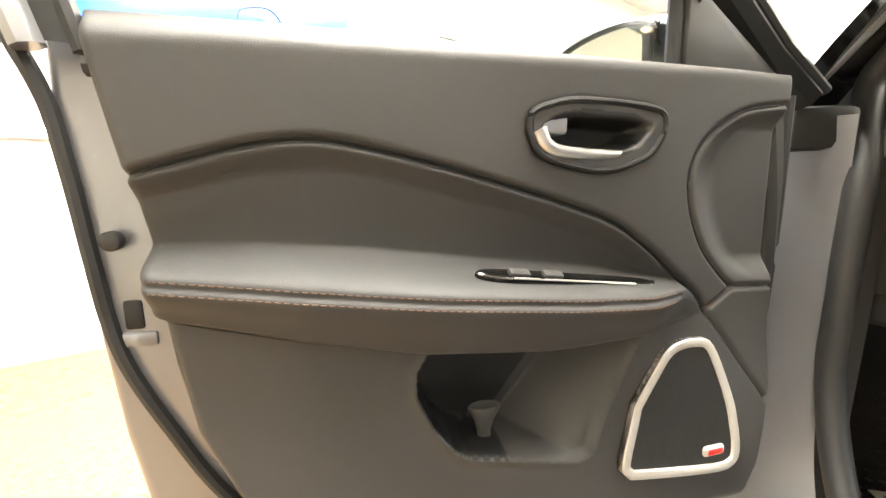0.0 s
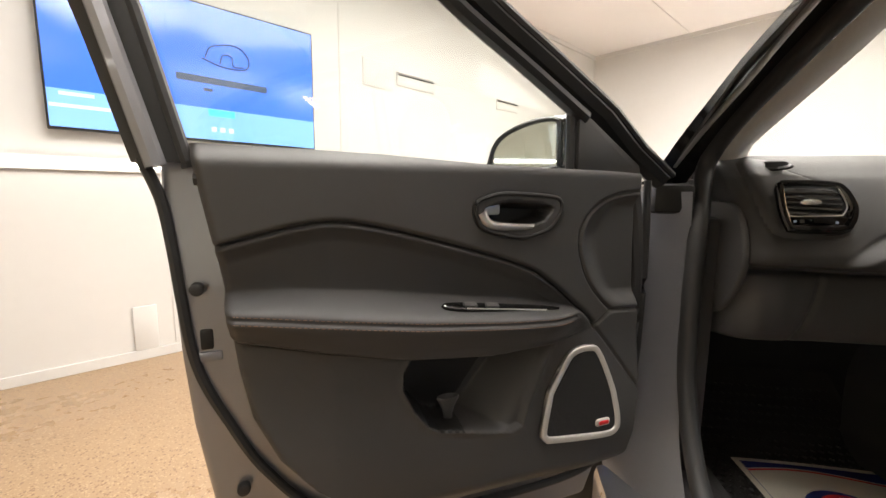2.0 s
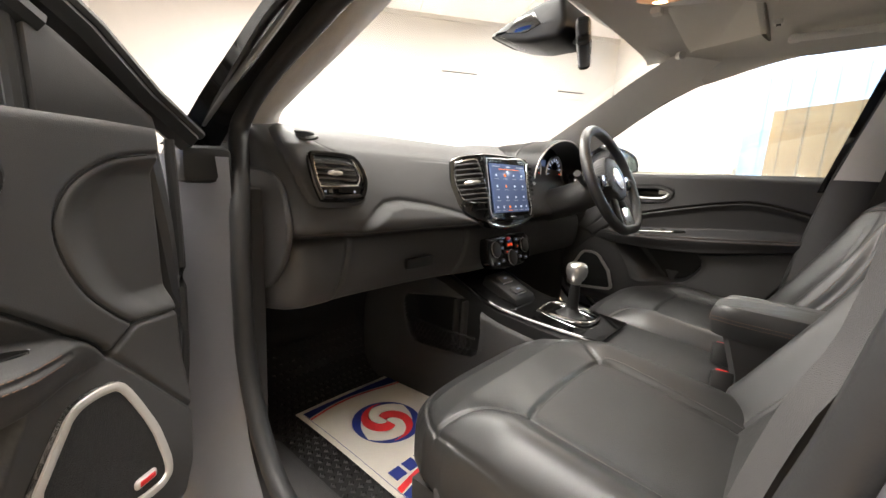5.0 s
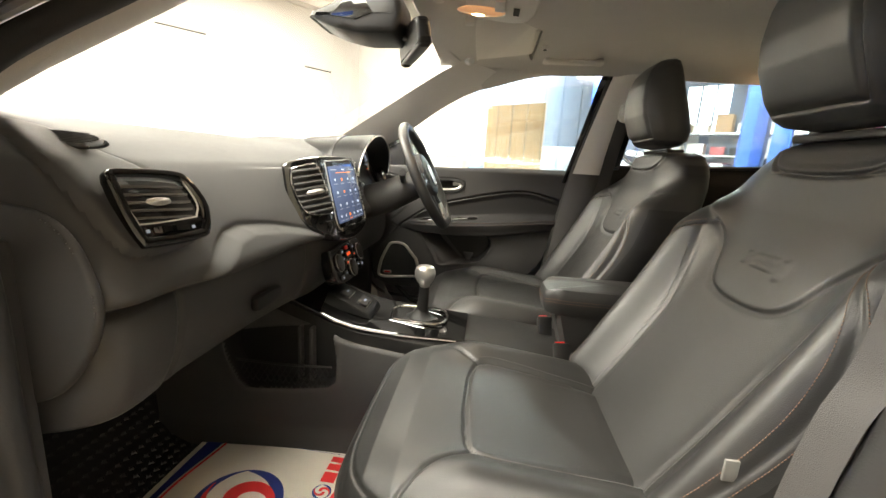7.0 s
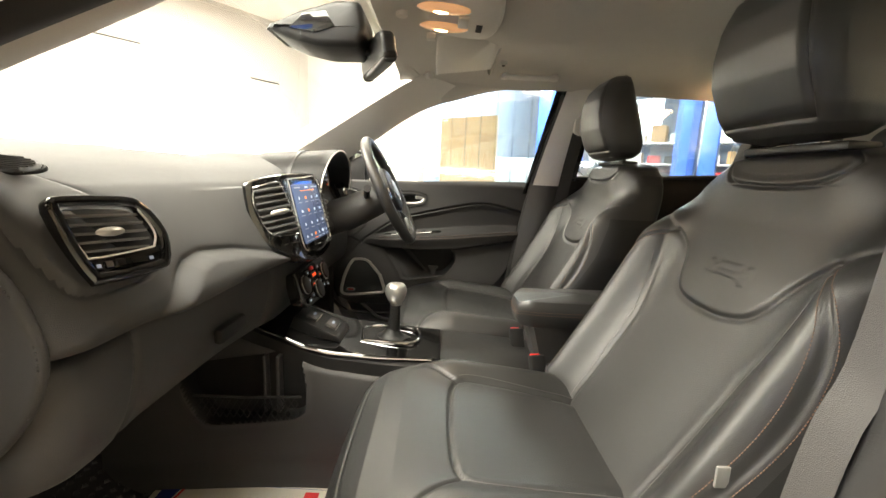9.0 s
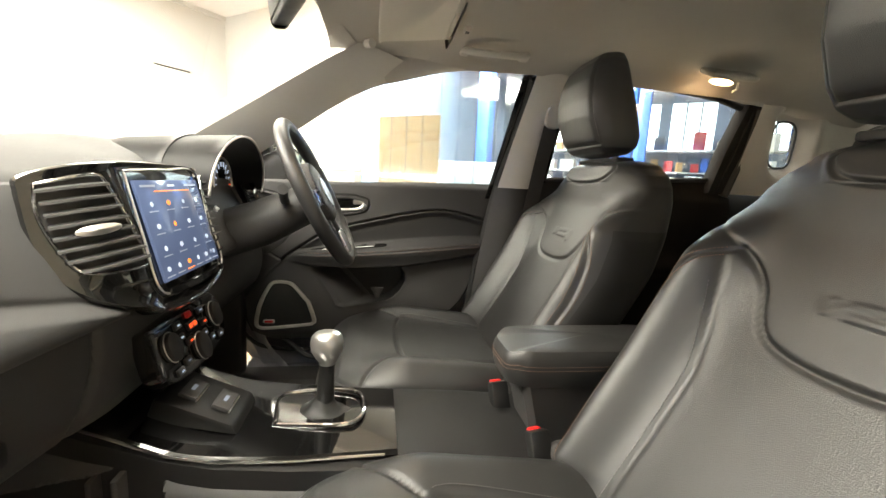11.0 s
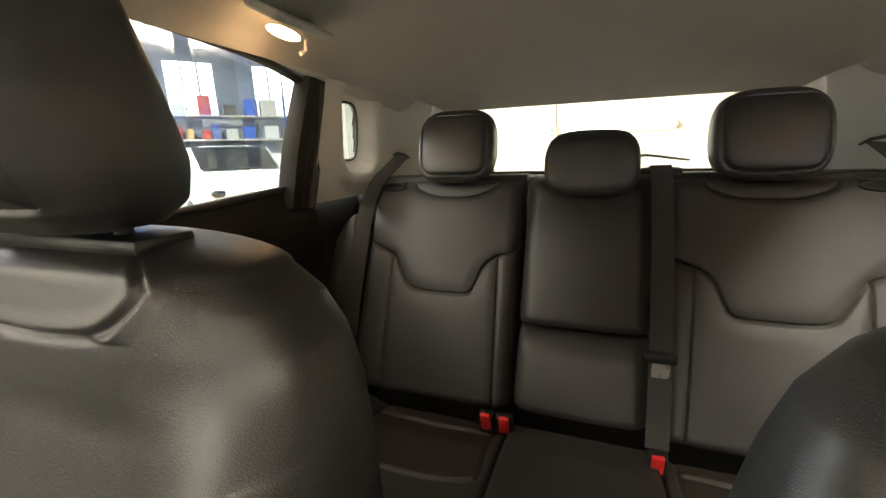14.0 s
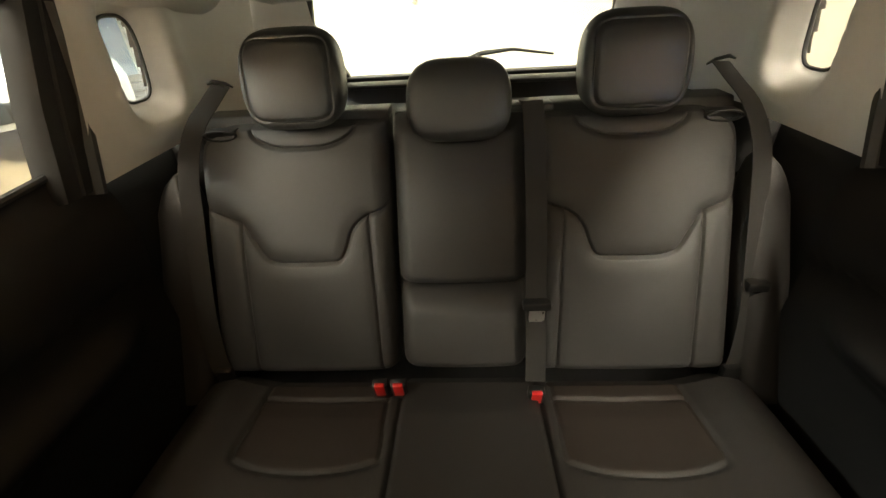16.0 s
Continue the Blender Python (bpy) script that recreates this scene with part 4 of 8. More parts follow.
def regions(P, tests, parent, m, default):
    """Splits a grid of places into parts: tests is a list of (name, material, label, mask over faces)."""
    W = P.reshape(-1, 3) @ np.array(m.to_3x3()).T + np.array(m.translation)
    W = W.reshape(P.shape)
    N = np.cross(tangents(W, 1), tangents(W, 0))
    N /= np.maximum(np.linalg.norm(N, axis=-1, keepdims=True), 1e-9)
    left = np.ones((P.shape[0] - 1, P.shape[1] - 1), bool)
    for name, mat, label, mask in [*tests, (*default, left.copy())]:
        k = mask & left
        left &= ~mask
        if k.any():
            ob = part_mesh(name, sheet(W, k), mat, parent, label)
            idx = np.arange(P.shape[0] * P.shape[1]).reshape(P.shape[:2])
            used = np.unique(np.concatenate([idx[:-1, :-1][k], idx[:-1, 1:][k], idx[1:, 1:][k], idx[1:, :-1][k]]))
            ob.data.normals_split_custom_set_from_vertices(N.reshape(-1, 3)[used].tolist())


def mid(G):
    return (G[:-1, :-1] + G[1:, :-1] + G[:-1, 1:] + G[1:, 1:]) / 4


def cap_rows(P, rows=6, sink=0.03):
    """Rounds off the top of stacked sections to a closed crown."""
    top = P[-1]
    c = top[:-1].mean(0)
    out = [P]
    for k in range(1, rows + 1):
        a = k / rows * math.pi / 2
        r = c + (top - c) * math.cos(a)
        r[:, 2] = top[:, 2] + sink * math.sin(a)
        out.append(r[None])
    return np.concatenate(out)


def stitches(curve, place, gap=0.005, size=0.0007):
    """Short thread stitches along a list of places."""
    bms = []
    L = 0.0
    pts = [Vector(p) for p in curve]
    for a, b in zip(pts, pts[1:]):
        d = (b - a).length
        n = max(1, round(d / gap))
        for k in range(n):
            p, q = a.lerp(b, k / n), a.lerp(b, (k + 0.62) / n)
            bms.append((p, q))
    verts, faces = [], []
    for p, q in bms:
        d = (q - p).normalized()
        s = d.orthogonal().normalized() * size
        t = d.cross(s)
        i = len(verts)
        for e in (p, q):
            verts += [e + s, e + t, e - s, e - t]
        faces += [(i + a, i + (a + 1) % 4, i + 4 + (a + 1) % 4, i + 4 + a) for a in range(4)]
    me = bpy.data.meshes.new("stitching")
    me.from_pydata([tuple(place @ v) for v in verts], [], faces)
    return me


def headrest(x, y, z, w, h, d, parent, m, tilt=0.0, seam=True, posts=True, sq=0.5):
    """A padded headrest with its front face panel, centred at x, standing at z, its front at y."""
    rows = 90
    n = 180
    A = np.linspace(0, 2 * math.pi, n, endpoint=False)
    P = np.zeros((rows, n + 1, 3))
    for i in range(rows):
        v = i / (rows - 1)
        zz = -h / 2 * math.cos(math.pi * v)
        k = (1 - abs(zz / (h / 2)) ** 3.2) ** (1 / 3.2) if 0 < v < 1 else 0.0
        hw = w / 2 * (0.93 + 0.09 * math.sin(math.pi * min(v * 1.1, 1))) * max(k, 0.02) ** 0.8
        hd = d / 2 * max(k, 0.02) * (1.0 - 0.25 * (v - 0.5))
        c, s = np.cos(A), np.sin(A)
        px = hw * np.sign(c) * np.abs(c) ** sq
        py = hd * np.sign(s) * np.abs(s) ** 0.6
        if seam:
            e = ((np.abs(px) / (w * 0.415)) ** 6 + (abs(zz - 0.004) / (h * 0.395)) ** 6) ** (1 / 6)
            py = py + np.where(s > 0, 0.005 * (1 - step(e, 0.90, 0.99)) - 0.0045 * np.exp(-(((e - 1.0) / 0.03) ** 2)), 0)
        py = py + tilt * zz - d / 2
        P[i, :n] = np.stack([x + px, y + py, z + h / 2 + zz + 0 * px], -1)
        P[i, n] = P[i, 0]
    W = P.reshape(-1, 3) @ np.array(m.to_3x3()).T + np.array(m.translation)
    hr = part_mesh("headrest", sheet(W.reshape(P.shape)), LEATHER_SMOOTH, parent, "black leather headrest")
    if posts:
        for dx in (-0.055, 0.055):
            part("post", cyl(0.007, 0.10, m @ Matrix.Translation((x + dx, y - d * 0.45, z - 0.02)), 12), DARK, hr, "dark steel post")
    return hr


def front_headrest(x, y, parent, m):
    """A tall wedge-shaped headrest: a flat front pad with a seam round it, sides that narrow upwards and a sloping back."""
    rows, n = 70, 120
    A = np.linspace(0, 2 * math.pi, n, endpoint=False) - math.pi
    P = np.zeros((rows, n + 1, 3))
    for i in range(rows):
        v = 0.5 - 0.5 * math.cos(math.pi * i / (rows - 1))
        zz = 1.166 + 0.266 * v
        fy = float(interp(zz, [(1.166, -0.052), (1.172, -0.022), (1.186, -0.006), (1.21, 0.008), (1.26, 0.028), (1.30, 0.034), (1.35, 0.030), (1.39, 0.016), (1.415, -0.008), (1.426, -0.030), (1.432, -0.052)]))
        by = float(interp(zz, [(1.166, -0.072), (1.172, -0.100), (1.19, -0.118), (1.22, -0.122), (1.28, -0.108), (1.34, -0.090), (1.39, -0.078), (1.42, -0.070), (1.432, -0.056)]))
        hw = float(interp(zz, [(1.166, 0.060), (1.172, 0.098), (1.186, 0.113), (1.21, 0.119), (1.26, 0.119), (1.32, 0.113), (1.37, 0.103), (1.40, 0.092), (1.418, 0.076), (1.427, 0.055), (1.432, 0.018)]))
        c, s_ = np.cos(A), np.sin(A)
        px = hw * np.sign(c) * np.abs(c) ** 0.42
        py = (fy + by) / 2 + (fy - by) / 2 * np.sign(s_) * np.abs(s_) ** np.where(s_ > 0, 0.42, 0.62)
        e = np.maximum(np.abs(px) / (hw * 0.80), (1.30 - zz) / 0.108)
        py = py + np.where(s_ > 0, 0.003 * (1 - step(e, 0.93, 1.0)) - 0.0045 * np.exp(-(((e - 1.0) / 0.028) ** 2)) - 0.016 * step(np.abs(px) / hw, 0.80, 1.0), 0)
        P[i, :n] = np.stack([x + px, y + py, zz + 0 * px], -1)
        P[i, n] = P[i, 0]
    top = np.repeat(P[-1:].mean(1, keepdims=True), n + 1, 1)
    low = np.repeat(P[:1].mean(1, keepdims=True), n + 1, 1)
    P = np.concatenate([low, P, top])
    W = P.reshape(-1, 3) @ np.array(m.to_3x3()).T + np.array(m.translation)
    hr = part_mesh("headrest", sheet(W.reshape(P.shape)), LEATHER_SMOOTH, parent, "black leather headrest with a seamed front pad")
    part("collar", box(x - 0.10, y - 0.105, 1.150, x + 0.10, y - 0.055, 1.163, 0.004), DARK, hr, "black plastic post collar", m=m)
    for dx in (-0.06, 0.06):
        part("post", cyl(0.007, 0.06, m @ Matrix.Translation((x + dx, y - 0.075, 1.158)), 12), DARK, hr, "dark steel post")
    return hr


def front_seat(name, cx, label, hy):
    seat = thing(name, (cx, 0.15, 0.28), label, "car seat", "front seats")
    m = Matrix.Translation((cx, 0, 0))
    # backrest
    zs = np.linspace(0.585, 1.132, 330)
    half = lambda z: float(interp(z, [(0.585, 0.225), (0.65, 0.258), (0.75, 0.280), (0.88, 0.284), (0.97, 0.274), (1.02, 0.260), (1.06, 0.246), (1.09, 0.232), (1.115, 0.210), (1.132, 0.180)]))
    depth = lambda z: float(interp(z, [(0.585, 0.12), (0.7, 0.155), (0.9, 0.15), (1.05, 0.125), (1.132, 0.10)]))

    def dent(x, z):
        ax = np.abs(x)
        vert = 0.148 + 0.24 * np.maximum(z - 0.83, 0) - 0.03 * np.maximum(0.83 - z, 0)
        b = 0.070 * np.exp(-(((ax - 0.228) / 0.052) ** 2)) * (1 - step(z, 0.98, 1.08)) * step(z, 0.58, 0.66)
        dy = away(ax, z, YOKE)
        dn = away(x, z, NECK)
        vs = np.abs(ax - vert)
        low = z < interp(ax, [(p[0], p[1]) for p in YOKE[:72]])
        g = groove(dy, 0.0052, 0.0055) + groove(dn, 0.0040, 0.0065) + groove(vs, 0.0042, 0.0042) * (1 - step(z - interp(ax, [(p[0], p[1]) for p in YOKE[:72]]), -0.010, 0.0))
        g = g + 0.003 * step(np.where(low, -dy, dy), -0.012, 0.012) + 0.004 * (1 - step(dn, 0.0, 0.02)) * (z > 1.10)
        for k in range(4):
            e = np.hypot((x + 0.040 - 0.0265 * k) / 0.0085, (z - 0.957 + (0.004 if k == 0 else 0)) / (0.017 if k == 0 else 0.012))
            g = g + 0.0022 * (step(e, 0.15, 0.5) - step(e, 0.75, 1.15))
        g = g + groove(away(ax, z, CREST), 0.0038, 0.0055)
        b = b + 0.018 * step(z, 1.03, 1.12) * (1 - step(ax, 0.09, 0.20))
        return b + g

    P = cap_rows(padded(zs, half, lambda z: back_y(z), depth, 620, dent), 8, 0.028)
    X, Yg, Zg = mid(P[..., 0]), mid(P[..., 1]), mid(P[..., 2])
    ax = np.abs(X)
    fr = Yg > np.vectorize(lambda z: back_y(z))(Zg) - 0.05
    up = Zg > interp(ax, [(p[0], p[1]) for p in YOKE[:72]])
    vert = 0.148 + 0.24 * np.maximum(Zg - 0.83, 0) - 0.03 * np.maximum(0.83 - Zg, 0)
    low = fr & ~up
    HW = np.vectorize(half)(Zg)
    regions(P, [("backrest_yoke", LEATHER_SMOOTH, "smooth black leather upper back panel", fr & up & (Zg < 1.14)),
                ("backrest_insert", PERF, "perforated black leather insert", low & (ax < vert - 0.008) & (away(ax, Zg, YOKE) > 0.010)),
                ("backrest_side", SIDELEATHER, "plain black side panel", (Zg < 0.99) & (X > 0.955 * HW)),
                ("backrest_side", SIDELEATHER, "plain black side panel", (Zg < 0.99) & (X < -0.955 * HW)),
                ("backrest_bolster", LEATHER, "stitched black leather bolster", low & (X >= 0)),
                ("backrest_bolster", LEATHER, "stitched black leather bolster", low & (X < 0))],
            seat, m, ("backrest_shell", LEATHER_SMOOTH, "black leather backrest cover"))
    # stitching beside the bolster seams and the insert
    def on_back(x, z):
        w, dp = half(z), depth(z)
        c = min(abs(x) / w, 0.999) ** (1 / 0.62)
        y = back_y(z) - dp / 2 + dp / 2 * math.sqrt(1 - c * c) ** 0.55
        return (x, y + float(dent(np.array([x]), np.array([z]))[0]) + 0.0006, z)

    for s in (-1, 1):
        for off in (-0.0075, 0.0075):
            line = [on_back(s * (x + off * min(1, (1.002 - z) / 0.03)), z + off * 0.8 * (1 - min(1, (1.002 - z) / 0.06))) for x, z in CREST[2:]]
            part_mesh("stitching", stitches(line, m, 0.0048, 0.0006), THREAD, seat, "fine copper twin stitching")
        line = [on_back(s * (0.156 + 0.24 * max(z - 0.83, 0) - 0.03 * max(0.83 - z, 0)), z) for z in np.linspace(0.63, 0.955, 60)]
        part_mesh("stitching", stitches(line, m, 0.006, 0.0005), GREYTHREAD, seat, "fine grey stitching")
    front_headrest(0.004, hy, seat, m)

    # cushion
    n, k = 190, 260
    V, U = np.meshgrid(np.linspace(0, 1, n), np.linspace(0, 2 * math.pi, k), indexing="ij")
    y = 0.01 + 0.502 * np.sin(V * math.pi / 2) ** 0.9
    hw = interp(y, [(0.01, 0.215), (0.1, 0.245), (0.3, 0.264), (0.38, 0.264), (0.43, 0.252), (0.47, 0.228), (0.495, 0.20), (0.512, 0.165)])
    c, s = np.cos(U), np.sin(U)
    x = hw * np.sign(c) * np.abs(c) ** 0.5
    zt = interp(y, [(0.01, 0.615), (0.08, 0.63), (0.3, 0.653), (0.41, 0.662), (0.455, 0.657), (0.485, 0.643), (0.50, 0.628), (0.512, 0.602)])
    zb = 0.50
    zc, hh = (zt + zb) / 2, (zt - zb) / 2
    z = zc + hh * np.sign(s) * np.abs(s) ** 0.5
    ax = np.abs(x)
    top = step(s, 0.0, 0.4)
    INS = smooth([(0.120, -0.05), (0.135, 0.1), (0.148, 0.22), (0.149, 0.285), (0.132, 0.310), (0.08, 0.319), (0, 0.322)], 24)
    FORK = smooth([(0.142, 0.302), (0.165, 0.335), (0.20, 0.375), (0.235, 0.402), (0.275, 0.415)], 16)
    RIM = smooth([(0.250, -0.02), (0.256, 0.2), (0.252, 0.38), (0.225, 0.445), (0.17, 0.482), (0.08, 0.490), (0, 0.492)], 24)
    di = away(ax, y, INS)
    df = away(ax, y, FORK)
    dr = away(ax, y, RIM)
    bol = 0.034 * np.exp(-(((ax - 0.205) / 0.05) ** 2)) * (1 - step(y, 0.30, 0.44))
    z = z + top * (bol + groove(di, 0.0036, 0.008) + groove(df, 0.0034, 0.006) * (y > 0.3) + groove(dr, 0.0028, 0.004) - 0.005 * step(-di, -0.02, 0.0) * (ax < 0.13) * (y < 0.3))
    P = np.stack([x, y, z], -1)
    xm, ym, zm, sm = mid(x), mid(y), mid(z), mid(s)
    am = np.abs(xm)
    ins = (sm > 0.1) & (am < interp(ym, [(p[1], p[0]) for p in INS[:22]])) & (ym < 0.321)
    # close the front
    reg = [("cushion_insert", PERF, "perforated black leather seat insert", ins),
           ("cushion_bolster", LEATHER, "stitched black leather side bolster", (sm > 0) & (ym < interp(am, [(0.14, 0.30), (0.165, 0.335), (0.20, 0.375), (0.235, 0.402), (0.275, 0.415)])) & (xm > 0)),
           ("cushion_bolster", LEATHER, "stitched black leather side bolster", (sm > 0) & (ym < interp(am, [(0.14, 0.30), (0.165, 0.335), (0.20, 0.375), (0.235, 0.402), (0.275, 0.415)])) & (xm < 0))]
    regions(P, reg, seat, m, ("cushion_front", LEATHER_SMOOTH, "black leather front of the cushion"))
    f = P[-1]
    cen = f.mean(0)
    Q = np.stack([cen + (f - cen) * q + np.array([0, 0.012 * (1 - q * q), 0]) for q in (1.0, 0.9, 0.7, 0.4, 0.01)])
    part_mesh("cushion_nose", sheet(Q + np.array([cx, 0, 0])), LEATHER_SMOOTH, seat)
    for s_ in (-1, 1):
        line = []
        for yy in np.linspace(0.05, 0.30, 30):
            xx = float(interp(yy, [(p[1], p[0]) for p in INS[:22]])) + 0.010
            zz = float(interp(yy, [(0.01, 0.615), (0.08, 0.63), (0.3, 0.655), (0.42, 0.66)])) + 0.034 * math.exp(-(((xx - 0.205) / 0.05) ** 2)) * (1 - float(step(np.array(yy), 0.30, 0.44))) - 0.001
            line.append((s_ * xx, yy, zz))
        part_mesh("stitching", stitches(line, m), GREYTHREAD, seat, "grey stitching")
    # base, side cover and rails
    part("seat_base", loft([[(cx + sx * w, yy, zz) for sx, yy in ((-1, 0.46), (1, 0.46), (1, -0.02), (-1, -0.02))] for w, zz in ((0.215, 0.30), (0.235, 0.42), (0.24, 0.52))]), HARD, seat, "black plastic seat base")
    part("side_cover", box(cx - 0.262, -0.03, 0.40, cx - 0.235, 0.40, 0.565, 0.012), HARD, seat)
    part("side_cover", box(cx + 0.235, -0.03, 0.40, cx + 0.262, 0.40, 0.565, 0.012), HARD, seat)
    part("hinge_cover", box(cx - 0.265, -0.06, 0.52, cx - 0.225, 0.09, 0.66, 0.02), HARD, seat)
    part("hinge_cover", box(cx + 0.225, -0.06, 0.52, cx + 0.265, 0.09, 0.66, 0.02), HARD, seat)
    for dx in (-0.2, 0.2):
        part("rail", box(cx + dx - 0.02, -0.12, 0.28, cx + dx + 0.02, 0.48, 0.315, 0.004), SATIN, seat)
    return seat


seat_p = front_seat("front_seat", -0.345, "black leather front passenger seat with perforated insert", -0.145)
seat_d = front_seat("front_seat", 0.395, "black leather driver's seat with perforated insert", -0.160)
# cloth airbag tag on the outer flank of the passenger backrest
tag = part("airbag_tag", box(-0.596, 0.006, 0.745, -0.592, 0.022, 0.772, 0.001), material("grey_label", (0.22, 0.22, 0.21), 0.7), seat_p, "small grey airbag tag")

# ---- rear bench ----
bench = thing("rear_seat_bench", (0, -0.9, 0.28), "black leather rear bench with three folding backrests", "rear seat")


def rear_y(z):
    s = z - 0.55
    return -0.905 - 0.46 * s


def rear_back(x0, x1, z0, z1, seams, name, label, crown=0.02, bulge=0.018):
    n, k = (230, 200) if seams else (90, 90)
    V, U = np.meshgrid(np.linspace(0, 1, n), np.linspace(0, 1, k), indexing="ij")
    z = z0 + (z1 - z0) * V
    x = x0 + (x1 - x0) * U
    ex = np.minimum(x - x0, x1 - x)
    ez = np.minimum(z - z0, z1 - z)
    rnd = 0.04
    low_c = 0.10
    cut = np.clip(np.hypot(np.maximum(low_c - np.minimum(np.abs(x - (x0 if abs(x0) > abs(x1) else x1)), low_c), 0), np.maximum(z - (z1 - low_c), 0)) - low_c + 0.02, 0, 1) if name == "backrest_outer" else 0 * x
    dep = -0.05 * (1 - np.sqrt(np.clip(1 - np.clip(1 - ex / rnd, 0, 1) ** 2, 0, 1))) - 0.06 * (1 - np.sqrt(np.clip(1 - np.clip(1 - ez / rnd, 0, 1) ** 2, 0, 1)))
    z = z - cut * 0.8
    y = rear_y(z) + dep - cut * 0.5 + bulge * np.sin(math.pi * np.clip(U, 0, 1)) ** 0.7 * np.sin(math.pi * V) ** 0.5
    for c, w, d in seams:
        y = y + groove(away(x, z, c), w, d)
    P = np.stack([x, y, z], -1)
    ob = part_mesh(name, sheet(P, flip=True), BENCHLEATHER, bench, label)
    part("backrest_core", join(prism([(x0 + 0.002, z0), (x1 - 0.002, z0), (x1 - 0.002, z1), (x0 + 0.002, z1)], -0.075, 0.006, 2, Matrix(((1, 0, 0, 0), (0, 1, -0.46, -0.905 - 0.05 + 0.46 * 0.55), (0, 0, 1, 0), (0, 0, 0, 1))))), BENCHLEATHER, bench)
    return ob


TRAP = smooth([(0.66, 0.965), (0.60, 0.945), (0.545, 0.925), (0.515, 0.89), (0.49, 0.855), (0.465, 0.842), (0.42, 0.838), (0.34, 0.838), (0.305, 0.842), (0.288, 0.865), (0.272, 0.905), (0.245, 0.93), (0.185, 0.95)], 60)
ARCH = smooth([(0.515, 1.16), (0.50, 1.115), (0.45, 1.09), (0.38, 1.085), (0.31, 1.09), (0.26, 1.115), (0.245, 1.16)], 30)
for s in (1, -1):
    tr = [(s * x, z) for x, z in TRAP]
    ar = [(s * x, z) for x, z in ARCH]
    v1 = [(s * 0.232, 0.935), (s * 0.215, 0.58)]
    v2 = [(s * 0.545, 0.925), (s * 0.535, 0.58)]
    sm = [(tr, 0.0036, 0.008), (tr, 0.020, 0.005), (ar, 0.0036, 0.008), (ar, 0.016, 0.003), (v1, 0.0032, 0.006), (v1, 0.014, 0.004), (v2, 0.0032, 0.006), (v2, 0.014, 0.004)]
    a, b = sorted((0.648 if s > 0 else -0.630, 0.178 if s > 0 else -0.165))
    rear_back(a, b, 0.56, 1.145, sm, "backrest_outer", "padded outer backrest with sculpted seams")
    # side bolster beside the backrest
    bol = []
    for q in np.linspace(0, 1, 26):
        z = 0.53 + 0.50 * q
        wid = float(interp(q, [(0, 0.052), (0.5, 0.062), (0.85, 0.052), (0.95, 0.032), (1, 0.006)]))
        cx_ = 0.712 if s > 0 else 0.690
        bol.append([(s * (cx_ + wid * np.sign(math.cos(t)) * abs(math.cos(t)) ** 0.7), rear_y(z) - 0.035 + (0.05 + 0.03 * (1 - q) ** 2) * (wid / 0.062) ** 0.3 * np.sign(math.sin(t)) * abs(math.sin(t)) ** 0.7, z) for t in np.linspace(0, 2 * math.pi, 28, endpoint=False)])
    part("side_bolster", loft(bol), BENCHSHADE, bench, "padded side bolster")
    # recessed release cup and its dark rim on the shoulder
    cup = part("release_cup", frame_ring([(s * 0.575 + 0.042 * math.cos(t), 1.118 + 0.014 * math.sin(t)) for t in np.linspace(0, 2 * math.pi, 28, endpoint=False)], 0.005, 0.008, lambda a, b: 0.0, pose(0, rear_y(1.115) + 0.004, 0, 0, 0, 0)), DARK, bench, "release handle rim")
    part("release_pull", box(s * 0.575 - 0.036, rear_y(1.115) - 0.03, 1.107, s * 0.575 + 0.036, rear_y(1.115) + 0.002, 1.129, 0.004), DARK, cup)
    headrest(s * 0.373 + 0.004, -1.135, 1.128, 0.225, 0.205, 0.115, bench, Matrix.Identity(4), tilt=-0.2, sq=0.45, posts=False)
rear_back(-0.150, 0.168, 0.766, 1.14, [], "backrest_middle", "padded middle backrest", bulge=0.03)
rear_back(-0.148, 0.166, 0.57, 0.758, [], "backrest_middle_lower", "lower middle pad", bulge=0.02)
headrest(0.008, -1.105, 1.095, 0.225, 0.165, 0.10, bench, Matrix.Identity(4), tilt=-0.2, seam=False, posts=False, sq=0.5)

# rear cushion
n, k = 150, 340
V, U = np.meshgrid(np.linspace(0, 1, n), np.linspace(0, 1, k), indexing="ij")
y = -0.95 + 0.52 * V
x = -0.68 + 1.36 * U
z = interp(y, [(-0.95, 0.50), (-0.9, 0.545), (-0.8, 0.56), (-0.6, 0.575), (-0.5, 0.58), (-0.455, 0.56), (-0.43, 0.48)])
xo = np.abs(np.abs(x) - 0.35)
INS = smooth([(0.15, -0.99), (0.155, -0.8), (0.160, -0.71), (0.14, -0.685), (0.07, -0.668), (0, -0.664)], 24)
z = z + 0.028 * np.exp(-((np.abs(np.abs(x) - 0.60) / 0.06) ** 2)) + groove(away(xo, y, INS), 0.006, 0.006)
z = z + groove(away(xo, y, [(0.0, -0.852), (0.15, -0.858)]), 0.006, 0.008) + groove(np.abs(np.abs(x) - 0.165), 0.006, 0.010)
z = z + 0.015 * (np.abs(x) < 0.16)
z = z - 0.03 * step(np.abs(x), 0.655, 0.68)
P = np.stack([x, y, z], -1)
deep = (mid(xo) < 0.153) & (mid(y) < -0.67 - 0.03 * step(mid(xo), 0.06, 0.155))
part_mesh("cushion", sheet(P, ~deep), BENCHSHADE, bench, "long black leather seat cushion")
for sg in (-1, 1):
    part_mesh("cushion_insert", sheet(P, deep & (np.sign(mid(x)) == sg)), BENCHINSERT, bench, "perforated insert with the lamps' warm brown in its colour")
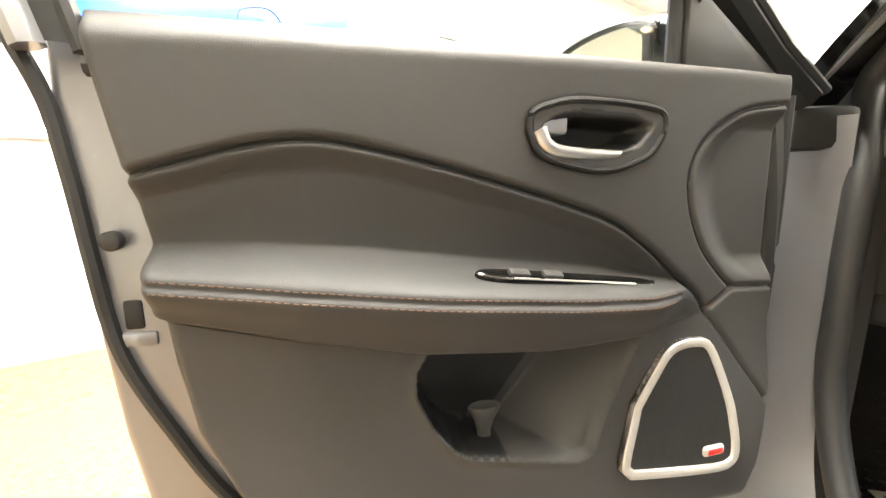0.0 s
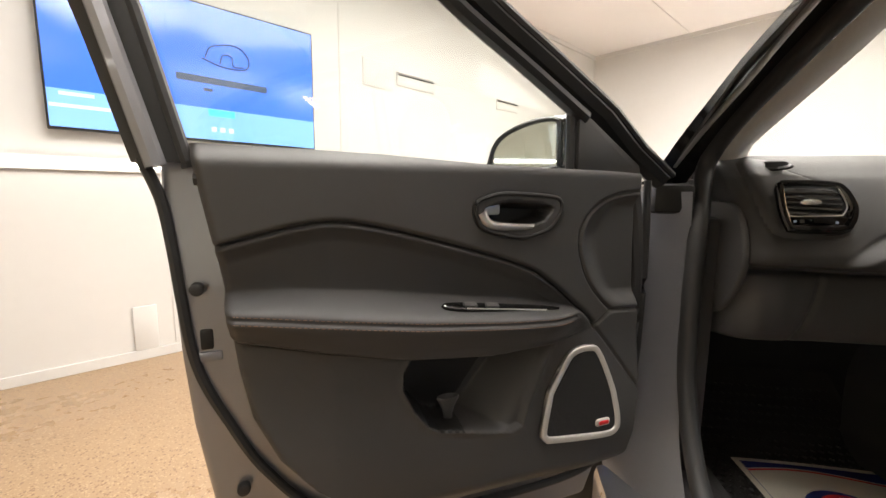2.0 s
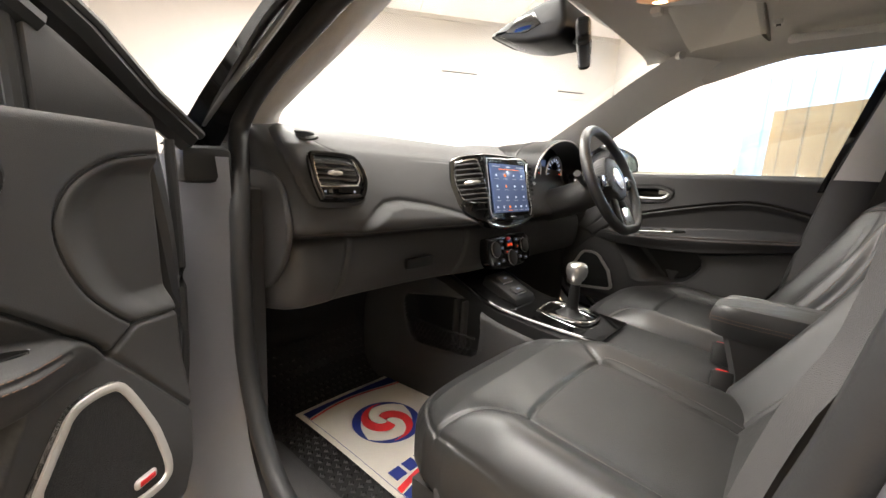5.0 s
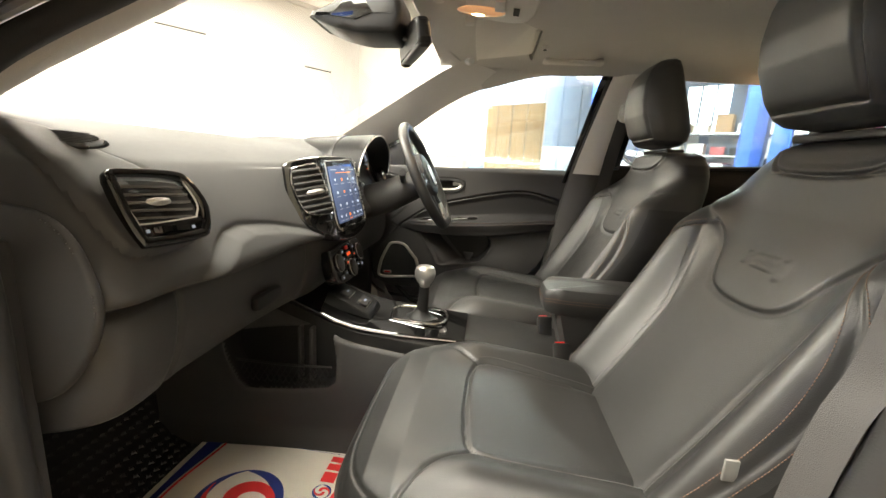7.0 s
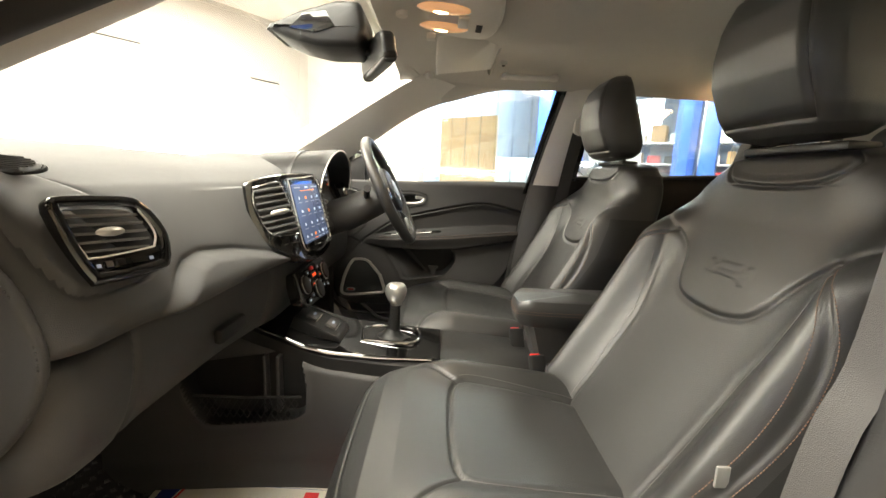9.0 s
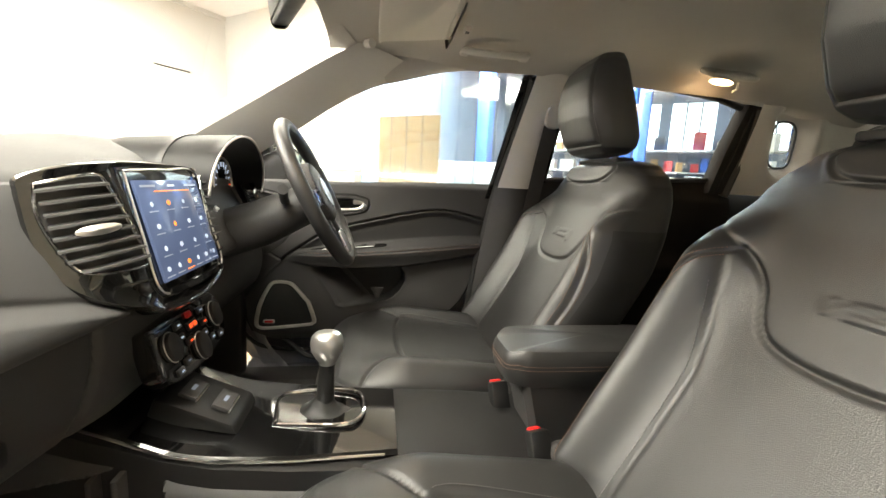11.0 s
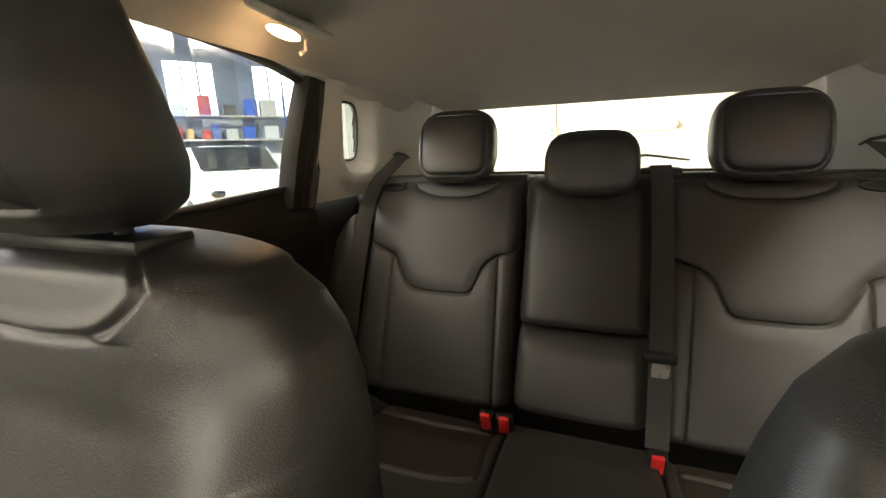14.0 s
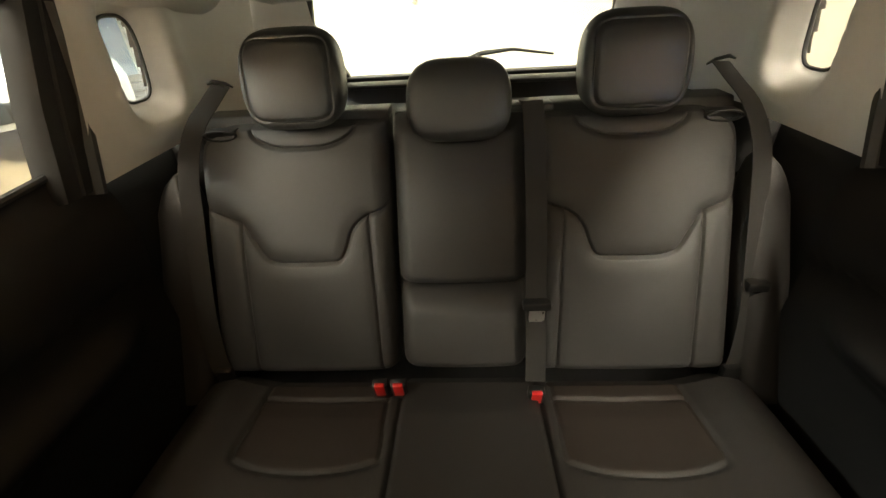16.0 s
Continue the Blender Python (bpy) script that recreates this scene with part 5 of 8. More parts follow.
part("cushion_base", box(-0.67, -0.96, 0.28, 0.67, -0.45, 0.50, 0.02), CARPET, bench)


def buckle(name, x, y, z, turn, lean, group):
    t = thing(name, (x, y, z - 0.05), "black seat belt buckle with a red release button", "buckle", group)
    m = pose(x, y, z, lean, 0, turn)
    part("housing", box(-0.019, -0.012, -0.06, 0.019, 0.012, 0.006, 0.005), DARK, t, m=m)
    part("release_button", box(-0.012, 0.004, -0.036, 0.012, 0.0155, 0.0095, 0.003), REDPLASTIC, t, "red release button", m=m)
    part("stalk", box(-0.014, -0.006, -0.12, 0.014, 0.006, -0.055, 0.003), DARK, t, m=m)
    return t


for bx in (0.212, 0.168):
    buckle("rear_belt_buckle", bx, -0.865, 0.600, 0, -12, "rear belt buckles")
buckle("rear_belt_buckle", -0.155, -0.85, 0.590, 0, -12, "rear belt buckles")
buckle("front_belt_buckle", -0.082, 0.105, 0.665, -80, -25, "front belt buckles")
buckle("front_belt_buckle", 0.085, 0.125, 0.668, -80, -25, "front belt buckles")

# ---- doors: u from the hinge towards the rear edge, w into the cabin, z up ----
OPEN = Matrix(((-0.857, 0.515, 0, -0.72), (-0.515, -0.857, 0, 0.86), (0, 0, 1, 0), (0, 0, 0, 1)))
SHUT = Matrix(((0, 1, 0, -0.80), (-1.2, 0, 0, 1.06), (0, 0, 1, 0), (0, 0, 0, 1)))
CREASE = smooth([(0.93, 0.938), (0.887, 0.951), (0.826, 0.968), (0.784, 0.978), (0.741, 0.982), (0.688, 0.975), (0.598, 0.953), (0.459, 0.911), (0.406, 0.881), (0.361, 0.845), (0.328, 0.818), (0.313, 0.798)], 70)
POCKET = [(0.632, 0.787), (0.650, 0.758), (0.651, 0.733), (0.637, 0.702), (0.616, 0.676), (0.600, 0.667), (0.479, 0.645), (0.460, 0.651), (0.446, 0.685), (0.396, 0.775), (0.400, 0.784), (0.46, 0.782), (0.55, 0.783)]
SPK = [(0.412, 0.700), (0.381, 0.742), (0.371, 0.755), (0.355, 0.765), (0.327, 0.768), (0.303, 0.757), (0.279, 0.700), (0.271, 0.665), (0.267, 0.628), (0.276, 0.610), (0.305, 0.605), (0.405, 0.615), (0.422, 0.621), (0.429, 0.638)]
BEZ = [(0.542, 0.991), (0.540, 1.008), (0.524, 1.016), (0.492, 1.022), (0.414, 1.018), (0.395, 1.009), (0.397, 0.990), (0.416, 0.968), (0.461, 0.956), (0.509, 0.963), (0.533, 0.974)]
ARC = smooth([(0.225, 1.028), (0.26, 1.025), (0.296, 1.017), (0.333, 0.994), (0.351, 0.962), (0.350, 0.925), (0.330, 0.877), (0.300, 0.842), (0.279, 0.824)], 30)
SHELF = [(0.30, 0.806), (0.36, 0.833), (0.45, 0.850), (0.588, 0.867), (0.681, 0.880), (0.794, 0.890), (0.90, 0.889)]
FOLD = [(0.30, 0.800), (0.348, 0.822), (0.403, 0.825), (0.504, 0.829), (0.64, 0.840), (0.759, 0.853), (0.90, 0.868)]
UNDER = [(0.30, 0.794), (0.315, 0.796), (0.40, 0.783), (0.522, 0.776), (0.648, 0.785), (0.76, 0.806), (0.90, 0.838)]


def bow(u):
    return interp(u, [(0.15, 0.104), (0.5, 0.092), (0.75, 0.078), (0.92, 0.058)])


def lean(z):
    """How far the lower door stands out towards the cabin."""
    return 0.022 * (1 - step(z, 0.60, 0.80)) - 0.035 * (1 - step(z, 0.515, 0.57))


def falls(z, nodes):
    """A profile that falls through (height, depth) nodes, eased between them."""
    w = nodes[0][1]
    for (za, wa), (zb, wb) in zip(nodes, nodes[1:]):
        w = w + (wb - wa) * step(-z, -za, -zb)
    return w


def grown(poly, k):
    cx, cz = sum(p[0] for p in poly) / len(poly), sum(p[1] for p in poly) / len(poly)
    return [(cx + (x - cx) * k, cz + (z - cz) * k) for x, z in poly]


def front_door(m, label, shut=False):
    d = thing("car_door", m.translation, label, "car door", "car doors")
    n, k = 290, 330
    V, S = np.meshgrid(np.linspace(0, 1, n), np.linspace(0, 1, k), indexing="ij")
    z = 0.515 + V * (interp(0.225 + 0.69 * S, [(0.225, 1.058), (0.30, 1.061), (0.512, 1.064), (0.679, 1.074), (0.821, 1.078), (0.915, 1.08)]) - 0.515)
    ur = interp(z, [(1.08, 0.913), (0.951, 0.890), (0.862, 0.878), (0.784, 0.869), (0.718, 0.855), (0.659, 0.825), (0.61, 0.782), (0.56, 0.715), (0.535, 0.63), (0.515, 0.50)])
    uf = interp(z, [(1.08, 0.226), (0.92, 0.218), (0.80, 0.212), (0.70, 0.210), (0.60, 0.225), (0.56, 0.24), (0.515, 0.30)])
    u = uf + (ur - uf) * S
    crz = interp(u, [(p[0], p[1]) for p in CREASE])
    sh, fo_, un = interp(u, SHELF), interp(u, FOLD), interp(u, UNDER)
    on = step(u, 0.318, 0.43)
    base = bow(u) + lean(z) - 0.022 * step(z, 1.045, 1.082) ** 2
    flat_w = bow(u)
    nose = flat_w + (0.040 - 0.012 * step(u, 0.6, 0.88)) * on
    prof = falls(z, [(np.maximum(crz, sh + 0.012), flat_w), (np.maximum(crz - 0.028, sh + 0.008), flat_w - 0.014 * on), (sh + 0.004, flat_w - 0.018 * on), (fo_ + 0.004, nose - 0.004 * on), (fo_ - 0.005, nose), (un + 0.008, nose - 0.010 * on), (un - 0.005, flat_w + lean(un) - 0.004 * on)])
    w = np.where((z > crz) | (u < 0.315), base, np.where(z > un - 0.005, prof, base - 0.004 * on))
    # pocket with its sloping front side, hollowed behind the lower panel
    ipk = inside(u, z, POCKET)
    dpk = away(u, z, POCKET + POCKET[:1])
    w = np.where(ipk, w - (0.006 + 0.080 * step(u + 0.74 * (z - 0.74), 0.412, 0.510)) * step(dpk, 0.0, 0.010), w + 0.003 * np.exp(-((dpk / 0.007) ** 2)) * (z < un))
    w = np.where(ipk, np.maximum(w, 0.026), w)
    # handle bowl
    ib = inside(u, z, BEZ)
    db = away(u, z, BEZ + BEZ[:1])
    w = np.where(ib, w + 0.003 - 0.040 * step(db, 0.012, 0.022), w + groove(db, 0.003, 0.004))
    # seams
    w = w + groove(away(u, z, CREASE), 0.0034, 0.009) + groove(away(u, z, ARC), 0.003, 0.005)
    w = w - 0.016 * step(-(u - interp(z, [(p[1], p[0]) for p in ARC])), 0.0, 0.05) * step(z, 0.825, 0.86) * (1 - step(z, 1.0, 1.03))
    w = w + groove(away(u, z, [(0.205, 0.821), (0.279, 0.824), (0.313, 0.798)]), 0.003, 0.006)
    w = w + groove(away(u, z, [(0.313, 0.798), (0.285, 0.765), (0.205, 0.66)]), 0.003, 0.005)
    w = w + groove(np.abs(z - fo_), 0.0020, 0.0018) * (u > 0.36)
    # edges roll back to the shell
    eu = np.minimum(ur - u, (u - uf) * 1.5)
    w = w - 0.030 * (1 - np.sqrt(np.clip(1 - np.clip(1 - eu / 0.014, 0, 1) ** 2, 0, 1)))
    w = w - 0.04 * (1 - step(z, 0.515, 0.53))
    P = np.stack([u, w, z], -1)
    um, zm = mid(u), mid(z)
    cm, at, ab = interp(um, [(p[0], p[1]) for p in CREASE]), interp(um, SHELF), interp(um, UNDER)
    fronts = um < 0.313
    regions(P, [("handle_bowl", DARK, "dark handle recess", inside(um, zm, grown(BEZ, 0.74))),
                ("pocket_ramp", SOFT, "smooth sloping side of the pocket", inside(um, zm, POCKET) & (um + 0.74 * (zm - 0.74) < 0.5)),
                # black stands in for the shade inside the hollow
                ("map_pocket", DARK, "deep map pocket, its inner shade put in as black", inside(um, zm, POCKET)),
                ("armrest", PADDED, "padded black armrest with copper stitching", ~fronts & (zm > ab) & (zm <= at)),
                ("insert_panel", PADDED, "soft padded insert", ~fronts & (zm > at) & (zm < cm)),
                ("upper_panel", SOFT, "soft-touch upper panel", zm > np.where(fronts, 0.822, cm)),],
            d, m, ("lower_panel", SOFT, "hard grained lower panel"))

    def sheet_w(uu, zz):
        return float(w.flat[np.argmin((u - uu) ** 2 + (z - zz) ** 2)])

    # stitching on the armrest
    for off in (-0.0045, 0.0045):
        line = [(uu, sheet_w(uu, float(interp(uu, FOLD)) + off) + 0.0006, float(interp(uu, FOLD)) + off) for uu in np.linspace(0.375, 0.868, 70)]
        part_mesh("stitching", stitches(line, m, 0.005, 0.00055), THREAD, d, "copper twin stitching")
    # cup holder rib in the pocket
    part("cup_holder", loft([[m @ Vector((0.572 + r * math.cos(a), 0.066 + 0.5 * r * math.sin(a), zz)) for a in np.linspace(0, 2 * math.pi, 16, endpoint=False)] for zz, r in ((0.648, 0.009), (0.672, 0.008), (0.685, 0.011), (0.700, 0.019), (0.703, 0.017), (0.690, 0.008))]), SOFT, d, "small moulded cup holder rib")
    # window switch plate on the armrest
    SWM = m @ Matrix.Translation((0.49, 0.5 * (sheet_w(0.49, 0.854) + sheet_w(0.49, 0.841)) + 0.002, 0.8495)) @ Matrix.Rotation(radians(-6.5), 4, "Y") @ Matrix.Rotation(radians(-114), 4, "X")
    sw = part("switch_panel", prism(rounded([(-0.105, -0.002), (-0.08, 0.008), (0.06, 0.009), (0.10, 0.004), (0.103, -0.006), (0.07, -0.010), (-0.07, -0.008)], 40), 0.008, 0.003, 2, SWM), PIANO, d, "gloss black window switch panel")
    part("switch_rim", tube([SWM @ Vector((a, -0.001, 0.0075)) for a in (-0.07, -0.03, 0.02, 0.07)], 0.0012, 6), SATIN, sw, "satin trim line")
    for a in (0.025, 0.062):
        part("window_switch", box(a - 0.011, -0.004, -0.006, a + 0.011, 0.002, 0.004, 0.002), HARD, sw, m=SWM)
    # handle: bezel, lever and lock tab
    part("handle_bezel", tube([m @ Vector((a, float(bow(a)) + 0.002, b)) for a, b in rounded(BEZ)], 0.0036, 8, closed=True, up=(0.3, 0.2, 1)), DARK, d, "black handle bezel")
    part("handle_lever", tube([m @ Vector(p) for p in spline([(0.531, 0.086, 0.992), (0.524, 0.090, 0.980), (0.507, 0.092, 0.9735), (0.465, 0.094, 0.9715), (0.438, 0.092, 0.972)], 24)], [0.011 - 0.0068 * (i / 23) ** 0.6 for i in range(24)], 12), SATIN, d, "satin chrome door handle")
    part("lock_tab", box(0.500, 0.066, 0.990, 0.531, 0.090, 1.008, 0.004, 3), SATIN, d, "satin chrome lock tab", m=m)
    # loudspeaker
    face = lambda uu, zz: float(bow(uu)) + float(lean(np.array(zz)))
    du, dz = (-0.022, -0.034) if shut else (0.0, 0.0)
    loop = rounded([(a + du, b + dz) for a, b in SPK])
    part("speaker_surround", frame_ring(loop, 0.012, 0.009, lambda a, b: face(a, b) - 0.002, m), MATSILVER, d, "satin silver speaker surround")
    gb = prism(loop, 0.010, 0.0, 2)
    bmesh.ops.triangulate(gb, faces=gb.faces[:])
    for v in gb.verts:
        v.co.y += face(v.co.x, v.co.z) - 0.006
    part("speaker_grille", gb, MESH, d, "black mesh speaker grille", m=m)
    fb = face(0.304 + du, 0.632 + dz) + 0.002
    bd = part("speaker_badge", box(0.290 + du, fb - 0.002, 0.627 + dz, 0.320 + du, fb + 0.005, 0.640 + dz, 0.0045, 3), MATSILVER, d, "silver and red maker's plate", m=m)
    part("badge_field", box(0.2935 + du, fb + 0.002, 0.6295 + dz, 0.3165 + du, fb + 0.0058, 0.6375 + dz, 0.0025, 3), REDPLASTIC, bd, m=m)
    # dark seam lines
    for nm, line in (("crease_seam", [p for p in CREASE if p[0] < 0.884]), ("corner_seam", [p for p in ARC if p[0] > 0.235]), ("joint_seam", smooth([(0.216, 0.821), (0.279, 0.824), (0.313, 0.798)], 12)), ("armrest_seam", [(a, float(interp(a, UNDER)) - 0.004) for a in np.linspace(0.66, 0.868, 24)])):
        part(nm, tube([m @ Vector((a, sheet_w(a, b) + 0.0006, b)) for a, b in line], 0.0015, 6), DARK, d, "dark seam")
    # shell: inner skin, painted edge faces, outer skin
    out = [(0.24, 0.40), (0.155, 0.60), (0.14, 0.95), (0.15, 1.05), (0.945, 1.07), (0.948, 1.0), (0.942, 0.90), (0.938, 0.80), (0.93, 0.70), (0.912, 0.58), (0.87, 0.46), (0.80, 0.40)]
    part("door_shell", prism(out, 0.095, 0.012, 3, m @ Matrix.Translation((0, -0.075, 0))), PAINT, d, "grey painted door shell")
    outer = [(0.17, 0.40), (0.10, 0.60), (0.09, 0.95), (0.11, 1.05), (0.955, 1.065), (0.975, 1.0), (0.965, 0.85), (0.93, 0.62), (0.87, 0.42)]
    part("outer_skin", prism(outer, 0.045, 0.02, 3, m @ Matrix.Translation((0, -0.125, 0))), PAINT, d, "grey painted outer skin")
    part("edge_seal", tube([m @ Vector(p) for p in spline([(0.962, 0.024, 1.06), (0.946, 0.022, 1.01), (0.938, 0.022, 0.95), (0.932, 0.022, 0.88), (0.926, 0.022, 0.82), (0.915, 0.022, 0.77), (0.889, 0.022, 0.707), (0.842, 0.024, 0.617), (0.76, 0.028, 0.53), (0.6, 0.030, 0.478), (0.3, 0.030, 0.465), (0.20, 0.035, 0.52), (0.158, 0.045, 0.66), (0.148, 0.045, 0.85), (0.155, 0.045, 1.05)], 90)], 0.007, 8), RUBBER, d, "black rubber edge seal")
    part("hinge_side_seal", tube([m @ Vector(p) for p in spline([(0.232, 0.060, 0.55), (0.206, 0.064, 0.64), (0.196, 0.068, 0.80), (0.203, 0.068, 0.95), (0.215, 0.062, 1.055)], 24)], 0.014, 8), RUBBER, d, "black rubber seal along the hinge side")
    la = part("latch", box(0.898, -0.03, 0.808, 0.915, 0.0225, 0.838, 0.004), DARK, d, "door latch", m=m)
    part("latch_plate", box(0.889, 0.016, 0.792, 0.927, 0.0235, 0.806, 0.002), PAINT, la, m=m)
    for a, b in ((0.913, 0.894), (0.872, 0.597)):
        part("bump_stop", cyl(0.009, 0.014, m @ Matrix.Translation((a, 0.026, b)) @ Matrix.Rotation(radians(90), 4, "X"), 18, 0.003), RUBBER, d, "round black bump stop")
    # window frame and glass
    G = [(0.905, 1.055), (0.96, 1.24), (1.02, 1.41), (0.93, 1.432), (0.75, 1.41), (0.62, 1.35), (0.53, 1.29), (0.33, 1.178), (0.318, 1.06)]
    gl = part("window_pane", prism([(0.93, 1.03), (0.98, 1.24), (1.03, 1.40), (0.93, 1.425), (0.75, 1.405), (0.62, 1.345), (0.53, 1.285), (0.33, 1.172), (0.31, 1.03)], 0.005, 0, 2, m @ Matrix.Translation((0, 0.012, 0))), GLASS, d, "clear raised window pane")
    gl.visible_shadow = False
    rear_in = [(0.913, 0.03, 1.055), (0.955, 0.03, 1.23), (1.018, 0.03, 1.415)]
    rear_ou = [(0.975, 0.015, 1.055), (1.02, 0.015, 1.23), (1.075, 0.015, 1.40)]
    P = strip(rear_in, rear_ou, 14, 0.012, (0, 1, 0))
    W = (P.reshape(-1, 3) @ np.array(m.to_3x3()).T + np.array(m.translation)).reshape(P.shape)
    part_mesh("rear_frame", sheet(W), DARK, d, "black rear window post")
    part("rear_frame_edge", tube([m @ Vector(p) for p in ((0.945, 0.035, 1.05), (0.99, 0.033, 1.23), (1.048, 0.03, 1.41))], 0.012, 8), PAINT, d, "painted frame edge")
    part("rear_frame_seal", tube([m @ Vector(p) for p in ((0.912, 0.028, 1.05), (0.955, 0.028, 1.23), (1.018, 0.028, 1.415))], 0.008, 8), RUBBER, d)
    fr = spline([(0.30, 0.03, 1.155), (0.42, 0.03, 1.225), (0.535, 0.03, 1.29), (0.63, 0.03, 1.352), (0.75, 0.03, 1.412), (0.93, 0.03, 1.438), (1.06, 0.03, 1.418)], 40)
    if shut:
        fr = [p + Vector((0, -0.04, 0.045)) for p in fr]
    if not shut:
        part("top_frame", tube([m @ p for p in fr], 0.014, 8), DARK, d, "black window frame")
    fo = [p + Vector((-0.045, -0.005, 0.012)) if p.x < 0.7 else p + Vector((-0.03, -0.005, 0.03)) for p in fr]
    fo = [Vector((0.10, 0.025, 1.055)), Vector((0.18, 0.025, 1.105))] + fo
    if not shut:
        part("top_frame_outer", tube([m @ p for p in fo], 0.022, 8), DARK, d, "black outer window frame")
        part("frame_seal", tube([m @ (p + Vector((-0.012, 0.016, 0.006))) for p in fo], 0.008, 8), RUBBER, d, "rubber seal")
    part("mirror_sail", prism([(0.315, 1.055), (0.318, 1.165), (0.29, 1.155), (0.17, 1.078), (0.165, 1.055)], 0.02, 0.004, 2, m @ Matrix.Translation((0, 0.018, 0))), SOFT, d, "black triangular mirror sail")
    part("window_divider", tube([m @ Vector(p) for p in ((0.322, 0.025, 1.05), (0.326, 0.025, 1.17))], 0.009, 8), RUBBER, d)
    part("belt_seal", tube([m @ Vector((a, 0.045, 1.036)) for a in np.linspace(0.2, 0.905, 12)], 0.008, 8), RUBBER, d)
    # outside mirror
    MM = m @ pose(0.283, -0.15, 1.134, 0, 0, -48) @ Matrix.Diagonal((0.9, 0.9, 0.9, 1))
    mr = part("wing_mirror", prism(rounded([(-0.115, -0.055), (-0.113, 0.03), (-0.092, 0.060), (-0.04, 0.064), (0.03, 0.048), (0.085, 0.020), (0.112, -0.02), (0.113, -0.06), (0.0, -0.075), (-0.09, -0.07)]), -0.09, 0.02, 3, MM), PIANO, d, "black wing mirror housing")
    part("mirror_glass", prism(rounded([(-0.058, -0.058), (-0.055, 0.028), (-0.045, 0.046), (0.0, 0.043), (0.05, 0.026), (0.085, 0.003), (0.101, -0.03), (0.099, -0.056), (0.02, -0.064)]), 0.003, 0, 2, MM @ Matrix.Translation((0, 0.002, 0))), MIRROR, mr, "mirror glass")
    part("mirror_rim", tube([MM @ Vector((a, 0.004, b)) for a, b in rounded([(-0.063, -0.060), (-0.060, 0.030), (-0.048, 0.051), (0.0, 0.048), (0.053, 0.031), (0.090, 0.006), (0.106, -0.03), (0.103, -0.060), (0.02, -0.069)])], 0.006, 6, closed=True, up=(0.3, 0.2, 1)), DARK, mr)
    part("mirror_foot", box(-0.16, -0.06, -0.055, -0.09, 0.0, 0.0, 0.015), DARK, mr, m=MM)
    return d


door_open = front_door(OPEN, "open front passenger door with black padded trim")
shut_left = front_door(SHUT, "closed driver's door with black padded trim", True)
door_driver = mirrored(shut_left)
for o in [shut_left, *shut_left.children_recursive]:
    bpy.data.objects.remove(o)
tagged(door_driver, "closed driver's door with black padded trim", "car door", "car doors")

# check strap between post and open door
t = thing("door_check_strap", (-0.73, 0.88, 0.76), "black metal door check strap with a bolt", "check strap")
part("strap", tube([(-0.735, 0.90, 0.765), (-0.78, 0.86, 0.763), (-0.83, 0.83, 0.762)], 0.006, 8, flat=1.6), DARK, t)
part("bolt", cyl(0.010, 0.016, pose(-0.733, 0.885, 0.765, 90, 0, -30), 6, 0.002), SATIN, t, "steel bolt head")
for z in (0.66, 0.97):
    t = thing("door_hinge", (-0.78, 0.93, z), "grey painted door hinge", "hinge", "door hinges")
    part("leaf", box(-0.83, 0.88, z - 0.03, -0.77, 0.93, z + 0.03, 0.006), PAINT, t)
    part("pin", cyl(0.009, 0.08, pose(-0.83, 0.89, z), 12, 0.002), SATIN, t)


